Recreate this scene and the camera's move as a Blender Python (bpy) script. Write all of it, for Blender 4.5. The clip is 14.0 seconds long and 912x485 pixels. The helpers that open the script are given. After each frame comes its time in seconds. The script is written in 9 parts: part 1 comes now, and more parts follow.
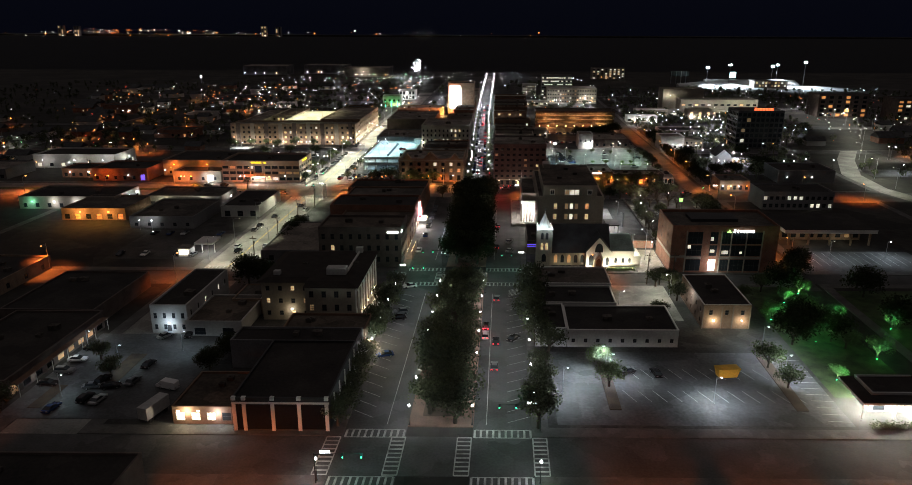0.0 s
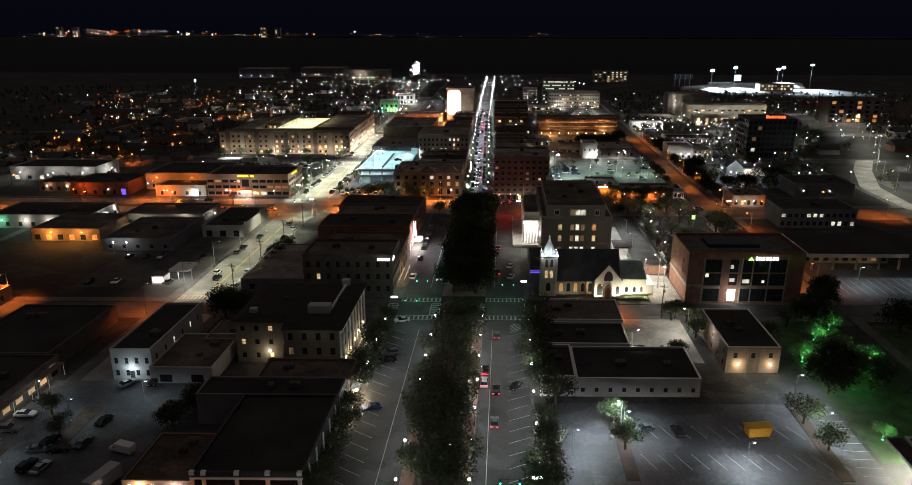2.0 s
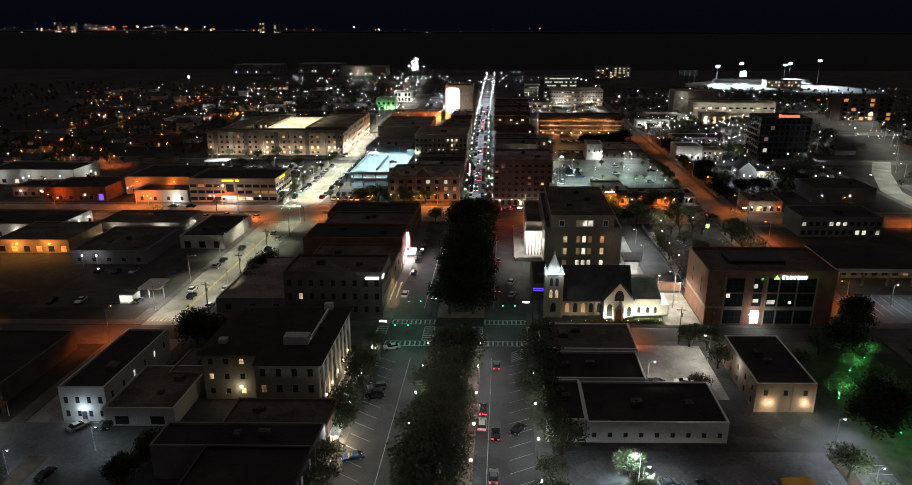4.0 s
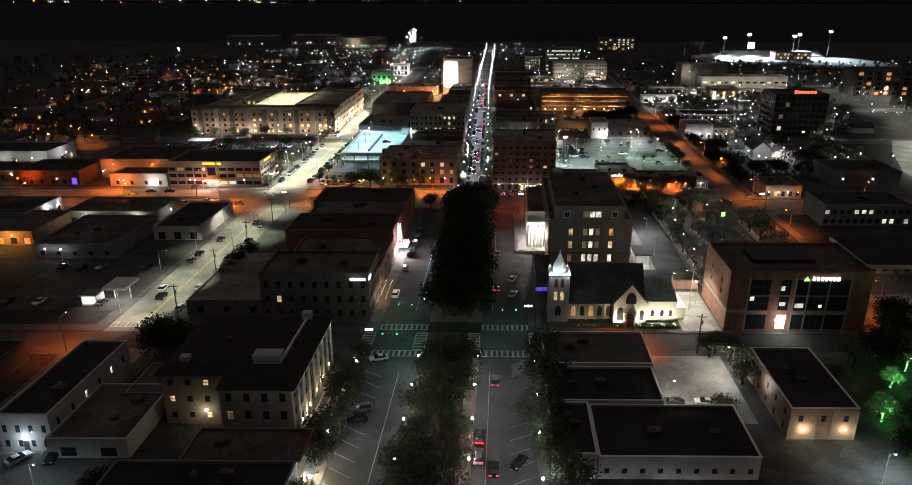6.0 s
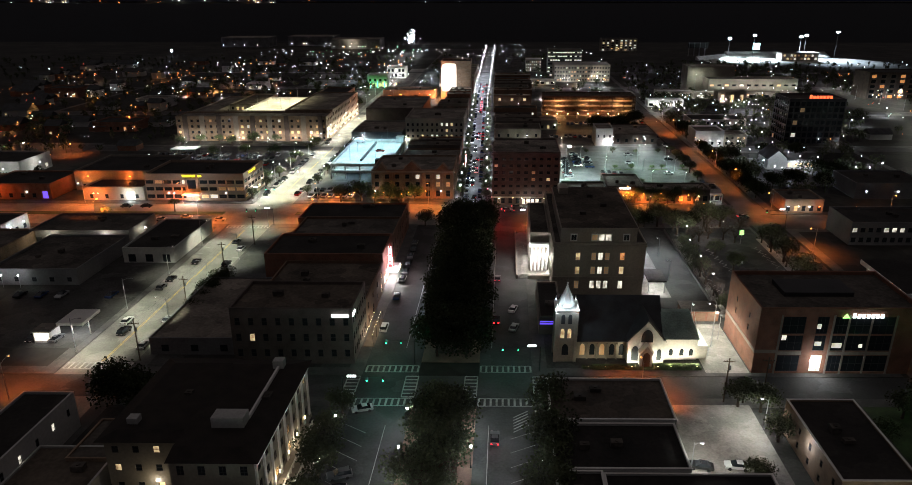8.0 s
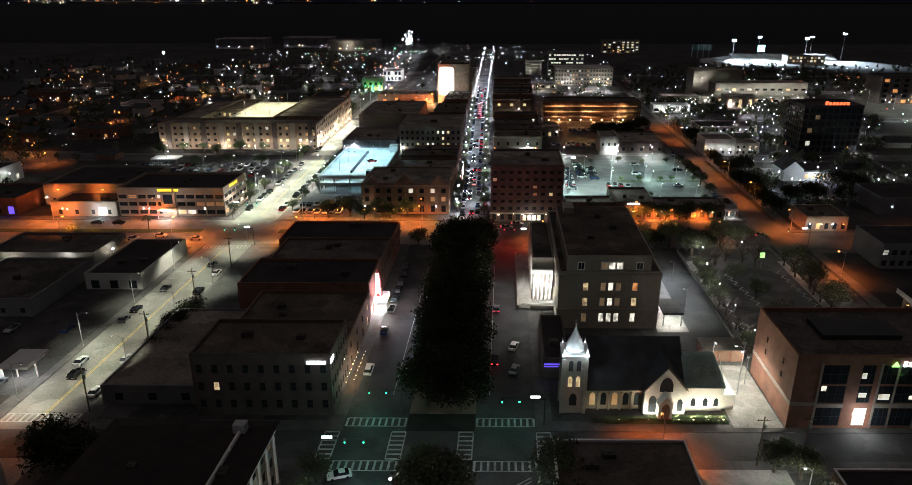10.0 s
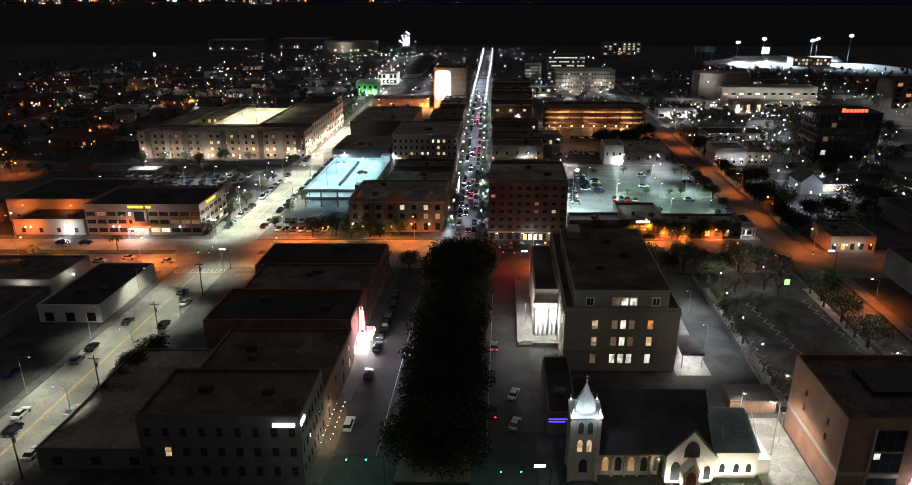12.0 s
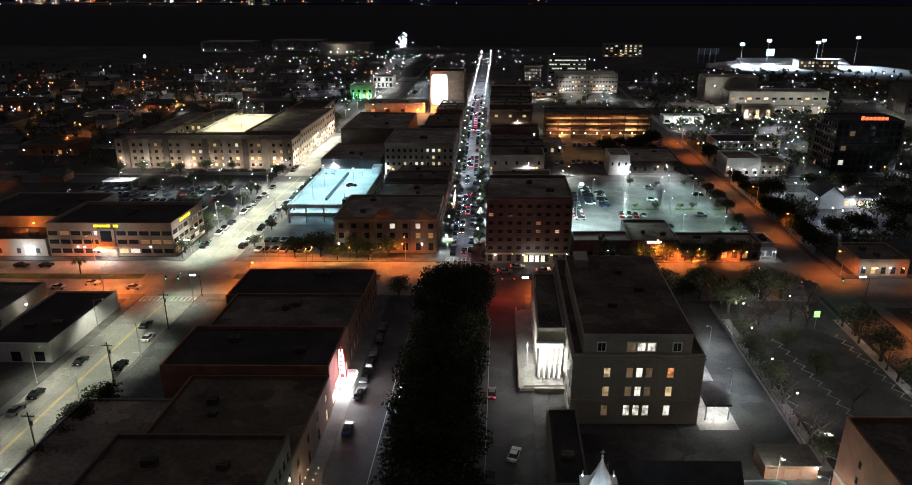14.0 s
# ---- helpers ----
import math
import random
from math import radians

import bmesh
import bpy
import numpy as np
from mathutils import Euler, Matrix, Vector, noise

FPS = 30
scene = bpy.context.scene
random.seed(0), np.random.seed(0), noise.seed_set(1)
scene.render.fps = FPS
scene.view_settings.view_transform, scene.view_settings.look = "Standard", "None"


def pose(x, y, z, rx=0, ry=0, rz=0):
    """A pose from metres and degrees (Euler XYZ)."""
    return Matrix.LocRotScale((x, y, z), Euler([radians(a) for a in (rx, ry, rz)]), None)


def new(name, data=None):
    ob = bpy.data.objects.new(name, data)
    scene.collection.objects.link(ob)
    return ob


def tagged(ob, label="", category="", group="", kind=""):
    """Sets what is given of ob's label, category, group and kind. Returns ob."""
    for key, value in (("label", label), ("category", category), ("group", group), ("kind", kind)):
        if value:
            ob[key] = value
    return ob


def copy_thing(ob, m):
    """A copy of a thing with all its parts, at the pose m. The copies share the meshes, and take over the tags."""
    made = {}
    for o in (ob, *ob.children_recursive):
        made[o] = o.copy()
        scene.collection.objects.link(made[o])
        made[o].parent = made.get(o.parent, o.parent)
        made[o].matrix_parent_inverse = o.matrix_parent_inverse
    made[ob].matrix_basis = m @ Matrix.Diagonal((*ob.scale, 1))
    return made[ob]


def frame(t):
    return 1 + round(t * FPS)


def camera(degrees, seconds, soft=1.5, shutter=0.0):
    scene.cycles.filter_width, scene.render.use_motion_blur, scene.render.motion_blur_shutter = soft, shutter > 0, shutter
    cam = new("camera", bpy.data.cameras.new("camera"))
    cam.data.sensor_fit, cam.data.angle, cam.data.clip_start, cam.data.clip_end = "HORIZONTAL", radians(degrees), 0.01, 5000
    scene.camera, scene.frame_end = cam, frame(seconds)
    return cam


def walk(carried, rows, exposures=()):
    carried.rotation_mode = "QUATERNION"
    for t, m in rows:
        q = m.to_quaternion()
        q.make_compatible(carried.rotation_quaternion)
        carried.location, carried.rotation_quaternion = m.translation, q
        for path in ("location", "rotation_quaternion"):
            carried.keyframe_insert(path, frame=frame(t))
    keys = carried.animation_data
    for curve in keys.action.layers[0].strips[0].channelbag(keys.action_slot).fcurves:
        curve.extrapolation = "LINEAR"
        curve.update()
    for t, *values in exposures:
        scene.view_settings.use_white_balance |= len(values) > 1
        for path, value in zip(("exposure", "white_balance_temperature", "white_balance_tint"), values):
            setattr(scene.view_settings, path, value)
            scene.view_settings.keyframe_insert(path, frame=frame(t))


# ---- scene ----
cam = camera(66.7, 14.0, soft=0.8)
METRES, EYE, TILT, LEAN, TURN = 145.7, 80.0, 0.0, 0.0, 3.8
ROWS = [
    (0.0, 0.0, 0.0, 0.0, 0.07, -17.52, -0.23),
    (0.5, 0.0019, 0.0361, 0.0046, 0.07, -17.52, -0.23),
    (1.0, 0.0038, 0.0721, 0.0095, 0.08, -17.51, -0.23),
    (1.5, 0.0058, 0.108, 0.0141, 0.09, -17.5, -0.21),
    (2.0, 0.0079, 0.1437, 0.0167, 0.09, -17.49, -0.17),
    (2.5, 0.0099, 0.1789, 0.0162, 0.09, -17.47, -0.16),
    (3.0, 0.0122, 0.2142, 0.0154, 0.11, -17.46, -0.13),
    (5.5, 0.0237, 0.3895, 0.0155, 0.11, -19.6, -0.11),
    (6.0, 0.0258, 0.425, 0.0154, 0.09, -20.12, -0.09),
    (6.5, 0.028, 0.4607, 0.0154, 0.09, -20.13, -0.07),
    (7.0, 0.03, 0.4963, 0.0155, 0.09, -20.13, -0.06),
    (7.5, 0.0321, 0.5321, 0.0156, 0.09, -20.13, -0.03),
    (8.0, 0.0344, 0.5679, 0.0159, 0.08, -20.13, -0.02),
    (10.5, 0.0456, 0.7464, 0.0154, 0.02, -20.07, -0.06),
    (11.0, 0.0479, 0.7823, 0.0154, -0.01, -20.06, -0.05),
    (11.5, 0.05, 0.8182, 0.0154, -0.04, -20.05, -0.04),
    (12.0, 0.0523, 0.8542, 0.0153, -0.06, -20.04, -0.08),
    (12.5, 0.0548, 0.8901, 0.0151, -0.07, -20.02, -0.1),
    (13.0, 0.0572, 0.9256, 0.0146, -0.1, -20.02, -0.12),
    (13.5, 0.0595, 0.9613, 0.0141, -0.12, -20.0, -0.13),
    (14.0, 0.0617, 0.997, 0.0139, -0.14, -19.99, -0.12),
]
walk(cam, [(t, pose(0, 0, EYE, TILT, LEAN, TURN) @ pose(METRES * x, METRES * y, METRES * z, 90 + pitch, roll, yaw)) for t, x, y, z, yaw, pitch, roll in ROWS],
     exposures=[(0.0, 0.14, 6550, 10), (7.0, 0.14, 6370, 10), (14.0, 0.14, 6050, 10)])

# ---- night sky: nearly black over the bay, a little town glow overhead ----
sky = bpy.data.worlds.new("night_sky")
scene.world = sky
sky.use_nodes = True
wn, wl = sky.node_tree.nodes, sky.node_tree.links
wn.clear()
w_out, w_bg = wn.new("ShaderNodeOutputWorld"), wn.new("ShaderNodeBackground")
w_geo, w_sep, w_ramp = wn.new("ShaderNodeTexCoord"), wn.new("ShaderNodeSeparateXYZ"), wn.new("ShaderNodeValToRGB")
wl.new(w_geo.outputs["Generated"], w_sep.inputs[0])
wl.new(w_sep.outputs["Z"], w_ramp.inputs[0])
w_ramp.color_ramp.elements[0].position, w_ramp.color_ramp.elements[0].color = 0.0, (0.0015, 0.0018, 0.0040, 1)
w_ramp.color_ramp.elements[1].position, w_ramp.color_ramp.elements[1].color = 0.9, (0.104, 0.090, 0.086, 1)
mid = w_ramp.color_ramp.elements.new(0.12)
mid.color = (0.0026, 0.0030, 0.0062, 1)
wl.new(w_ramp.outputs[0], w_bg.inputs["Color"])
wl.new(w_bg.outputs[0], w_out.inputs[0])
w_bg.inputs["Strength"].default_value = 1.0

# lamp colours
WHITE, COOL, WARM, SODIUM = (0.97, 0.98, 0.96), (0.74, 0.91, 1.0), (1, 0.82, 0.56), (1, 0.20, 0.032)
STREET = (0.98, 0.97, 0.72)
LAMPS = 6.0  # output of all lamps together

# The cross streets meet the avenue at a slight angle: y = v + K * u
K = 0.06


# ---- materials ----
def mat(name, colour, rough=0.8, scale=0.6, vary=0.25, bump=0.15, metal=0.0, random_tint=0.0, tint=None):
    """A surface with grain, larger stains and a little relief, in metres."""
    m = bpy.data.materials.new(name)
    m.use_nodes = True
    n, l = m.node_tree.nodes, m.node_tree.links
    p = n["Principled BSDF"]
    geo = n.new("ShaderNodeNewGeometry")
    big, fine = n.new("ShaderNodeTexNoise"), n.new("ShaderNodeTexNoise")
    big.inputs["Scale"].default_value, big.inputs["Detail"].default_value = scale * 0.25, 6
    fine.inputs["Scale"].default_value, fine.inputs["Detail"].default_value = scale * 4, 4
    for t in (big, fine):
        l.new(geo.outputs["Position"], t.inputs["Vector"])
    add = n.new("ShaderNodeMath")
    add.operation = "MULTIPLY_ADD"
    l.new(big.outputs["Fac"], add.inputs[0])
    add.inputs[1].default_value = 0.65
    half = n.new("ShaderNodeMath")
    half.operation = "MULTIPLY"
    half.inputs[1].default_value = 0.35
    l.new(fine.outputs["Fac"], half.inputs[0])
    l.new(half.outputs[0], add.inputs[2])
    ramp = n.new("ShaderNodeValToRGB")
    lo = [max(0.0, c * (1 - vary * 1.6)) for c in colour]
    hi = [min(1.0, c * (1 + vary)) for c in (tint or colour)]
    ramp.color_ramp.elements[0].position, ramp.color_ramp.elements[0].color = 0.32, (*lo, 1)
    ramp.color_ramp.elements[1].position, ramp.color_ramp.elements[1].color = 0.68, (*hi, 1)
    l.new(add.outputs[0], ramp.inputs[0])
    out = ramp.outputs[0]
    if random_tint:
        info, hsv = n.new("ShaderNodeObjectInfo"), n.new("ShaderNodeHueSaturation")
        rng = n.new("ShaderNodeMapRange")
        rng.inputs["To Min"].default_value, rng.inputs["To Max"].default_value = 1 - random_tint, 1 + random_tint
        l.new(info.outputs["Random"], rng.inputs["Value"])
        l.new(rng.outputs[0], hsv.inputs["Value"])
        l.new(out, hsv.inputs["Color"])
        out = hsv.outputs[0]
    l.new(out, p.inputs["Base Color"])
    p.inputs["Roughness"].default_value, p.inputs["Metallic"].default_value = rough, metal
    if bump:
        b = n.new("ShaderNodeBump")
        b.inputs["Strength"].default_value, b.inputs["Distance"].default_value = bump, 0.03
        l.new(fine.outputs["Fac"], b.inputs["Height"])
        l.new(b.outputs[0], p.inputs["Normal"])
    return m


def glow(name, colour, strength, sampled=False):
    """A thing that gives off light."""
    m = bpy.data.materials.new(name)
    m.use_nodes = True
    n, l = m.node_tree.nodes, m.node_tree.links
    p = n["Principled BSDF"]
    p.inputs["Base Color"].default_value = (*colour, 1)
    p.inputs["Emission Color"].default_value = (*colour, 1)
    p.inputs["Emission Strength"].default_value = strength
    if not sampled:
        m.cycles.emission_sampling = "NONE"
    return m


def lit_room(name, colour, strength):
    """A window pane with a lit room behind it: brighter near its ceiling lamps, with blinds and furniture in the way."""
    m = glow(name, colour, strength)
    n, l = m.node_tree.nodes, m.node_tree.links
    p = n["Principled BSDF"]
    geo, noise_a, ramp = n.new("ShaderNodeNewGeometry"), n.new("ShaderNodeTexNoise"), n.new("ShaderNodeValToRGB")
    noise_a.inputs["Scale"].default_value, noise_a.inputs["Detail"].default_value = 0.9, 3
    l.new(geo.outputs["Position"], noise_a.inputs["Vector"])
    l.new(noise_a.outputs["Fac"], ramp.inputs[0])
    ramp.color_ramp.elements[0].position, ramp.color_ramp.elements[0].color = 0.36, (*[c * 0.12 for c in colour], 1)
    ramp.color_ramp.elements[1].position, ramp.color_ramp.elements[1].color = 0.6, (*colour, 1)
    l.new(ramp.outputs[0], p.inputs["Emission Color"])
    p.inputs["Roughness"].default_value = 0.1
    return m


def glass(name, colour=(0.02, 0.025, 0.03)):
    m = bpy.data.materials.new(name)
    m.use_nodes = True
    p = m.node_tree.nodes["Principled BSDF"]
    p.inputs["Base Color"].default_value = (*colour, 1)
    p.inputs["Roughness"].default_value = 0.06
    return m


def brick_mat(name, colour, mortar, scale=1.0):
    m = mat(name, colour, 0.85, 1.5, 0.3, 0.2)
    n, l = m.node_tree.nodes, m.node_tree.links
    p = n["Principled BSDF"]
    old = p.inputs["Base Color"].links[0].from_socket
    geo, sep, comb, bt = n.new("ShaderNodeNewGeometry"), n.new("ShaderNodeSeparateXYZ"), n.new("ShaderNodeCombineXYZ"), n.new("ShaderNodeTexBrick")
    add = n.new("ShaderNodeMath")
    l.new(geo.outputs["Position"], sep.inputs[0])
    l.new(sep.outputs["X"], add.inputs[0])
    l.new(sep.outputs["Y"], add.inputs[1])
    l.new(add.outputs[0], comb.inputs["X"])
    l.new(sep.outputs["Z"], comb.inputs["Y"])
    l.new(comb.outputs[0], bt.inputs["Vector"])
    bt.inputs["Scale"].default_value = 4.0 / scale
    bt.inputs["Mortar"].default_value = (*mortar, 1)
    bt.inputs["Mortar Size"].default_value = 0.015
    l.new(old, bt.inputs["Color1"])
    l.new(old, bt.inputs["Color2"])
    l.new(bt.outputs["Color"], p.inputs["Base Color"])
    return m


M = dict(
    # asphalt lightened in colour to carry part of the downtown lamplight
    downtown=mat("lamplit_downtown_asphalt", (0.13, 0.13, 0.135), 0.7, 0.5, 0.35, 0.2),
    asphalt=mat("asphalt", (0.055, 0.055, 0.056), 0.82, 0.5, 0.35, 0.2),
    lot=mat("worn_asphalt", (0.075, 0.077, 0.08), 0.85, 0.35, 0.4, 0.2),
    # worn pale street; on the boulevard its paleness stands for lamplight
    old_lit_street=mat("worn_and_lamplit_street", (0.20, 0.195, 0.18), 0.85, 0.5, 0.3, 0.15),
    pale=mat("pale_concrete", (0.26, 0.25, 0.23), 0.85, 0.6, 0.3, 0.15),
    concrete=mat("concrete", (0.085, 0.083, 0.080), 0.85, 0.8, 0.25, 0.15),
    brick_walk=mat("brick_paving", (0.20, 0.12, 0.09), 0.85, 1.2, 0.3, 0.2),
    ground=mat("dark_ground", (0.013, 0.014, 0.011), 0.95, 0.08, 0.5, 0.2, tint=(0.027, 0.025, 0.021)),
    grass=mat("grass", (0.045, 0.075, 0.025), 0.95, 1.2, 0.5, 0.4),
    soil=mat("mulch", (0.06, 0.04, 0.025), 0.95, 1.4, 0.4, 0.4),
    paint=mat("road_paint", (0.40, 0.40, 0.39), 0.75, 1.6, 0.45, 0.05),
    yellow=mat("yellow_road_paint", (0.60, 0.42, 0.08), 0.7, 1.6, 0.3, 0.05),
    black_roof=mat("black_roof_membrane", (0.022, 0.019, 0.017), 0.9, 0.35, 0.5, 0.1),
    grey_roof=mat("grey_gravel_roof", (0.085, 0.074, 0.064), 0.95, 0.3, 0.5, 0.25),
    # pale gravel; also the glare-lifted copy of grey gravel on far roofs
    pale_glare_gravel=mat("pale_and_glare_lifted_gravel_roof", (0.20, 0.175, 0.15), 0.95, 0.3, 0.4, 0.25),
    tan_roof=mat("tan_gravel_roof", (0.092, 0.074, 0.058), 0.95, 0.3, 0.45, 0.25),
    white_roof=mat("white_roof_coating", (0.50, 0.49, 0.46), 0.8, 0.3, 0.3, 0.1),
    tan_stone=mat("tan_stone_panels", (0.34, 0.25, 0.19), 0.8, 0.5, 0.2, 0.1),
    stone=mat("limestone", (0.30, 0.265, 0.225), 0.8, 0.5, 0.2, 0.1),
    cream=mat("cream_stucco", (0.29, 0.26, 0.21), 0.85, 0.5, 0.18, 0.1),
    white=mat("white_painted_wall", (0.45, 0.45, 0.44), 0.75, 0.5, 0.18, 0.08),
    trim=mat("white_trim", (0.74, 0.73, 0.70), 0.6, 0.8, 0.12, 0.05),
    grey=mat("grey_render", (0.17, 0.17, 0.175), 0.85, 0.5, 0.25, 0.1),
    dark=mat("dark_cladding", (0.03, 0.03, 0.033), 0.6, 0.8, 0.3, 0.08),
    brown=mat("brown_stucco", (0.18, 0.11, 0.075), 0.85, 0.5, 0.25, 0.1),
    brick=brick_mat("red_brick", (0.24, 0.105, 0.065), (0.22, 0.16, 0.12)),
    tan_brick=brick_mat("tan_brick", (0.27, 0.19, 0.13), (0.28, 0.24, 0.2)),
    dark_brick=brick_mat("dark_brown_brick", (0.115, 0.092, 0.082), (0.13, 0.10, 0.09)),
    copper=mat("green_copper_roof", (0.30, 0.41, 0.36), 0.6, 0.8, 0.35, 0.1),
    tile=mat("dark_brown_roof_tile", (0.020, 0.015, 0.012), 0.9, 1.5, 0.4, 0.3),
    slate=mat("dark_slate_roof", (0.035, 0.038, 0.042), 0.7, 1.5, 0.4, 0.3),
    metal=mat("galvanised_metal", (0.35, 0.36, 0.37), 0.45, 2.0, 0.15, 0.03, 0.8),
    pole=mat("dark_green_pole_paint", (0.03, 0.035, 0.033), 0.5, 2.0, 0.2, 0.03),
    wood=mat("weathered_wood_pole", (0.10, 0.075, 0.055), 0.9, 2.0, 0.3, 0.3),
    bark=mat("bark", (0.07, 0.055, 0.042), 0.95, 2.0, 0.35, 0.5),
    leaf=mat("oak_leaves", (0.042, 0.056, 0.026), 0.8, 0.8, 0.55, 0.0, tint=(0.070, 0.085, 0.040), random_tint=0.2),
    leaf_dark=mat("live_oak_leaves", (0.020, 0.027, 0.012), 0.95, 0.8, 0.5, 0.0, tint=(0.034, 0.042, 0.020), random_tint=0.2),
    leaf_pale=mat("pale_green_leaves", (0.08, 0.12, 0.045), 0.75, 0.8, 0.5, 0.0, random_tint=0.2),
    frond=mat("palm_fronds", (0.05, 0.075, 0.03), 0.7, 1.0, 0.4, 0.0),
    glass=glass("dark_window_glass"),
    curtain=glass("black_curtain_wall_glass", (0.012, 0.014, 0.018)),
    tyre=mat("tyre_rubber", (0.02, 0.02, 0.02), 0.9, 3, 0.2, 0.1),
    rim=mat("wheel_alloy", (0.45, 0.45, 0.46), 0.35, 3, 0.1, 0.0, 0.8),
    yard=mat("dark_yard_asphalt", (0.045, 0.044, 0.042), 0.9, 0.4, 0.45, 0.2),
    water=mat("night_water", (0.004, 0.005, 0.007), 0.55, 0.05, 0.3, 0.3),
    red_awning=mat("red_awning_canvas", (0.35, 0.04, 0.03), 0.8, 1, 0.2, 0.1),
    orange_paint=mat("yellow_skip_paint", (0.75, 0.42, 0.05), 0.5, 1, 0.25, 0.05),
    lit_warm=lit_room("warm_lit_room", (1.0, 0.70, 0.36), 0.9),
    lit_white=lit_room("white_lit_room", (1.0, 0.92, 0.74), 1.1),
    lit_dim=lit_room("dim_lit_room", (1.0, 0.66, 0.34), 0.12),
    lit_orange=lit_room("orange_lit_room", (1.0, 0.38, 0.12), 0.8),
    bulb=glow("white_lamp_globe", (0.97, 0.98, 0.98), 14.0),
    bulb_street=glow("pale_yellow_lamp_lens", (1.0, 0.92, 0.68), 12.0),
    bulb_cool=glow("cool_white_lamp", (0.80, 0.93, 1.0), 12.0),
    floods=glow("stadium_flood_lens", (0.62, 0.86, 1.0), 30.0),
    bulb_sodium=glow("sodium_lamp_lens", (1.0, 0.34, 0.07), 6.0),
    bulb_warm=glow("warm_lamp", (1.0, 0.76, 0.42), 7.0),
    red_light=glow("red_tail_lamp", (1.0, 0.03, 0.04), 5.0),
    green_light=glow("green_signal_lens", (0.05, 1.0, 0.45), 7.0),
    blue_light=glow("violet_blue_neon", (0.16, 0.09, 1.0), 1.3),
    sign_white=glow("white_lit_sign", (0.93, 1.0, 0.98), 3.0),
    sign_green=glow("green_lit_sign", (0.45, 1.0, 0.25), 1.6),
    sign_red=glow("red_lit_sign", (1.0, 0.12, 0.04), 2.2),
    sign_yellow=glow("yellow_lit_sign", (1.0, 0.76, 0.03), 1.6),
    sign_pink=glow("pink_neon", (1.0, 0.34, 0.50), 3.2),
    board=glow("cyan_video_board", (0.55, 0.95, 1.0), 3.0),
    # the panel's floodlighting is put in as its own glow
    screen=glow("self_glowing_white_panel", (1.0, 0.96, 0.84), 2.6),
)

def patched(m, size, depth):
    """Adds broad worn patches with soft uneven edges to a large flat surface."""
    n, l = m.node_tree.nodes, m.node_tree.links
    p = n["Principled BSDF"]
    src = p.inputs["Base Color"].links[0].from_socket
    geo, cells, wob, mix = n.new("ShaderNodeNewGeometry"), n.new("ShaderNodeTexVoronoi"), n.new("ShaderNodeTexNoise"), n.new("ShaderNodeMix")
    add, rng = n.new("ShaderNodeVectorMath"), n.new("ShaderNodeMapRange")
    wob.inputs["Scale"].default_value, wob.inputs["Detail"].default_value = 1.4 / size, 5
    l.new(geo.outputs["Position"], wob.inputs["Vector"])
    add.operation = "MULTIPLY_ADD"
    l.new(wob.outputs["Color"], add.inputs[0])
    add.inputs[1].default_value = (size, size, size)
    l.new(geo.outputs["Position"], add.inputs[2])
    cells.inputs["Scale"].default_value = 1.0 / size
    l.new(add.outputs[0], cells.inputs["Vector"])
    sep = n.new("ShaderNodeSeparateColor")
    l.new(cells.outputs["Color"], sep.inputs[0])
    rng.inputs["To Min"].default_value, rng.inputs["To Max"].default_value = 1 - depth, 1 + depth
    l.new(sep.outputs[0], rng.inputs["Value"])
    mix.data_type, mix.blend_type = "RGBA", "MULTIPLY"
    mix.inputs[0].default_value = 1.0
    l.new(src, mix.inputs[6])
    l.new(rng.outputs[0], mix.inputs[7])
    l.new(mix.outputs[2], p.inputs["Base Color"])


for key, size, depth in (("black_roof", 5.0, 0.35), ("grey_roof", 4.0, 0.35), ("tan_roof", 4.0, 0.35), ("pale_glare_gravel", 4.0, 0.35), ("lot", 6.0, 0.3), ("asphalt", 7.0, 0.28), ("old_lit_street", 6.0, 0.2), ("yard", 5.0, 0.4), ("concrete", 2.0, 0.2), ("downtown", 5.0, 0.25), ("pale", 3.0, 0.2), ("ground", 14.0, 0.5)):
    patched(M[key], size, depth)
M["leaf_dark"].node_tree.nodes["Principled BSDF"].inputs["Specular IOR Level"].default_value = 0.15
M["water"].node_tree.nodes["Principled BSDF"].inputs["Specular IOR Level"].default_value = 0.06


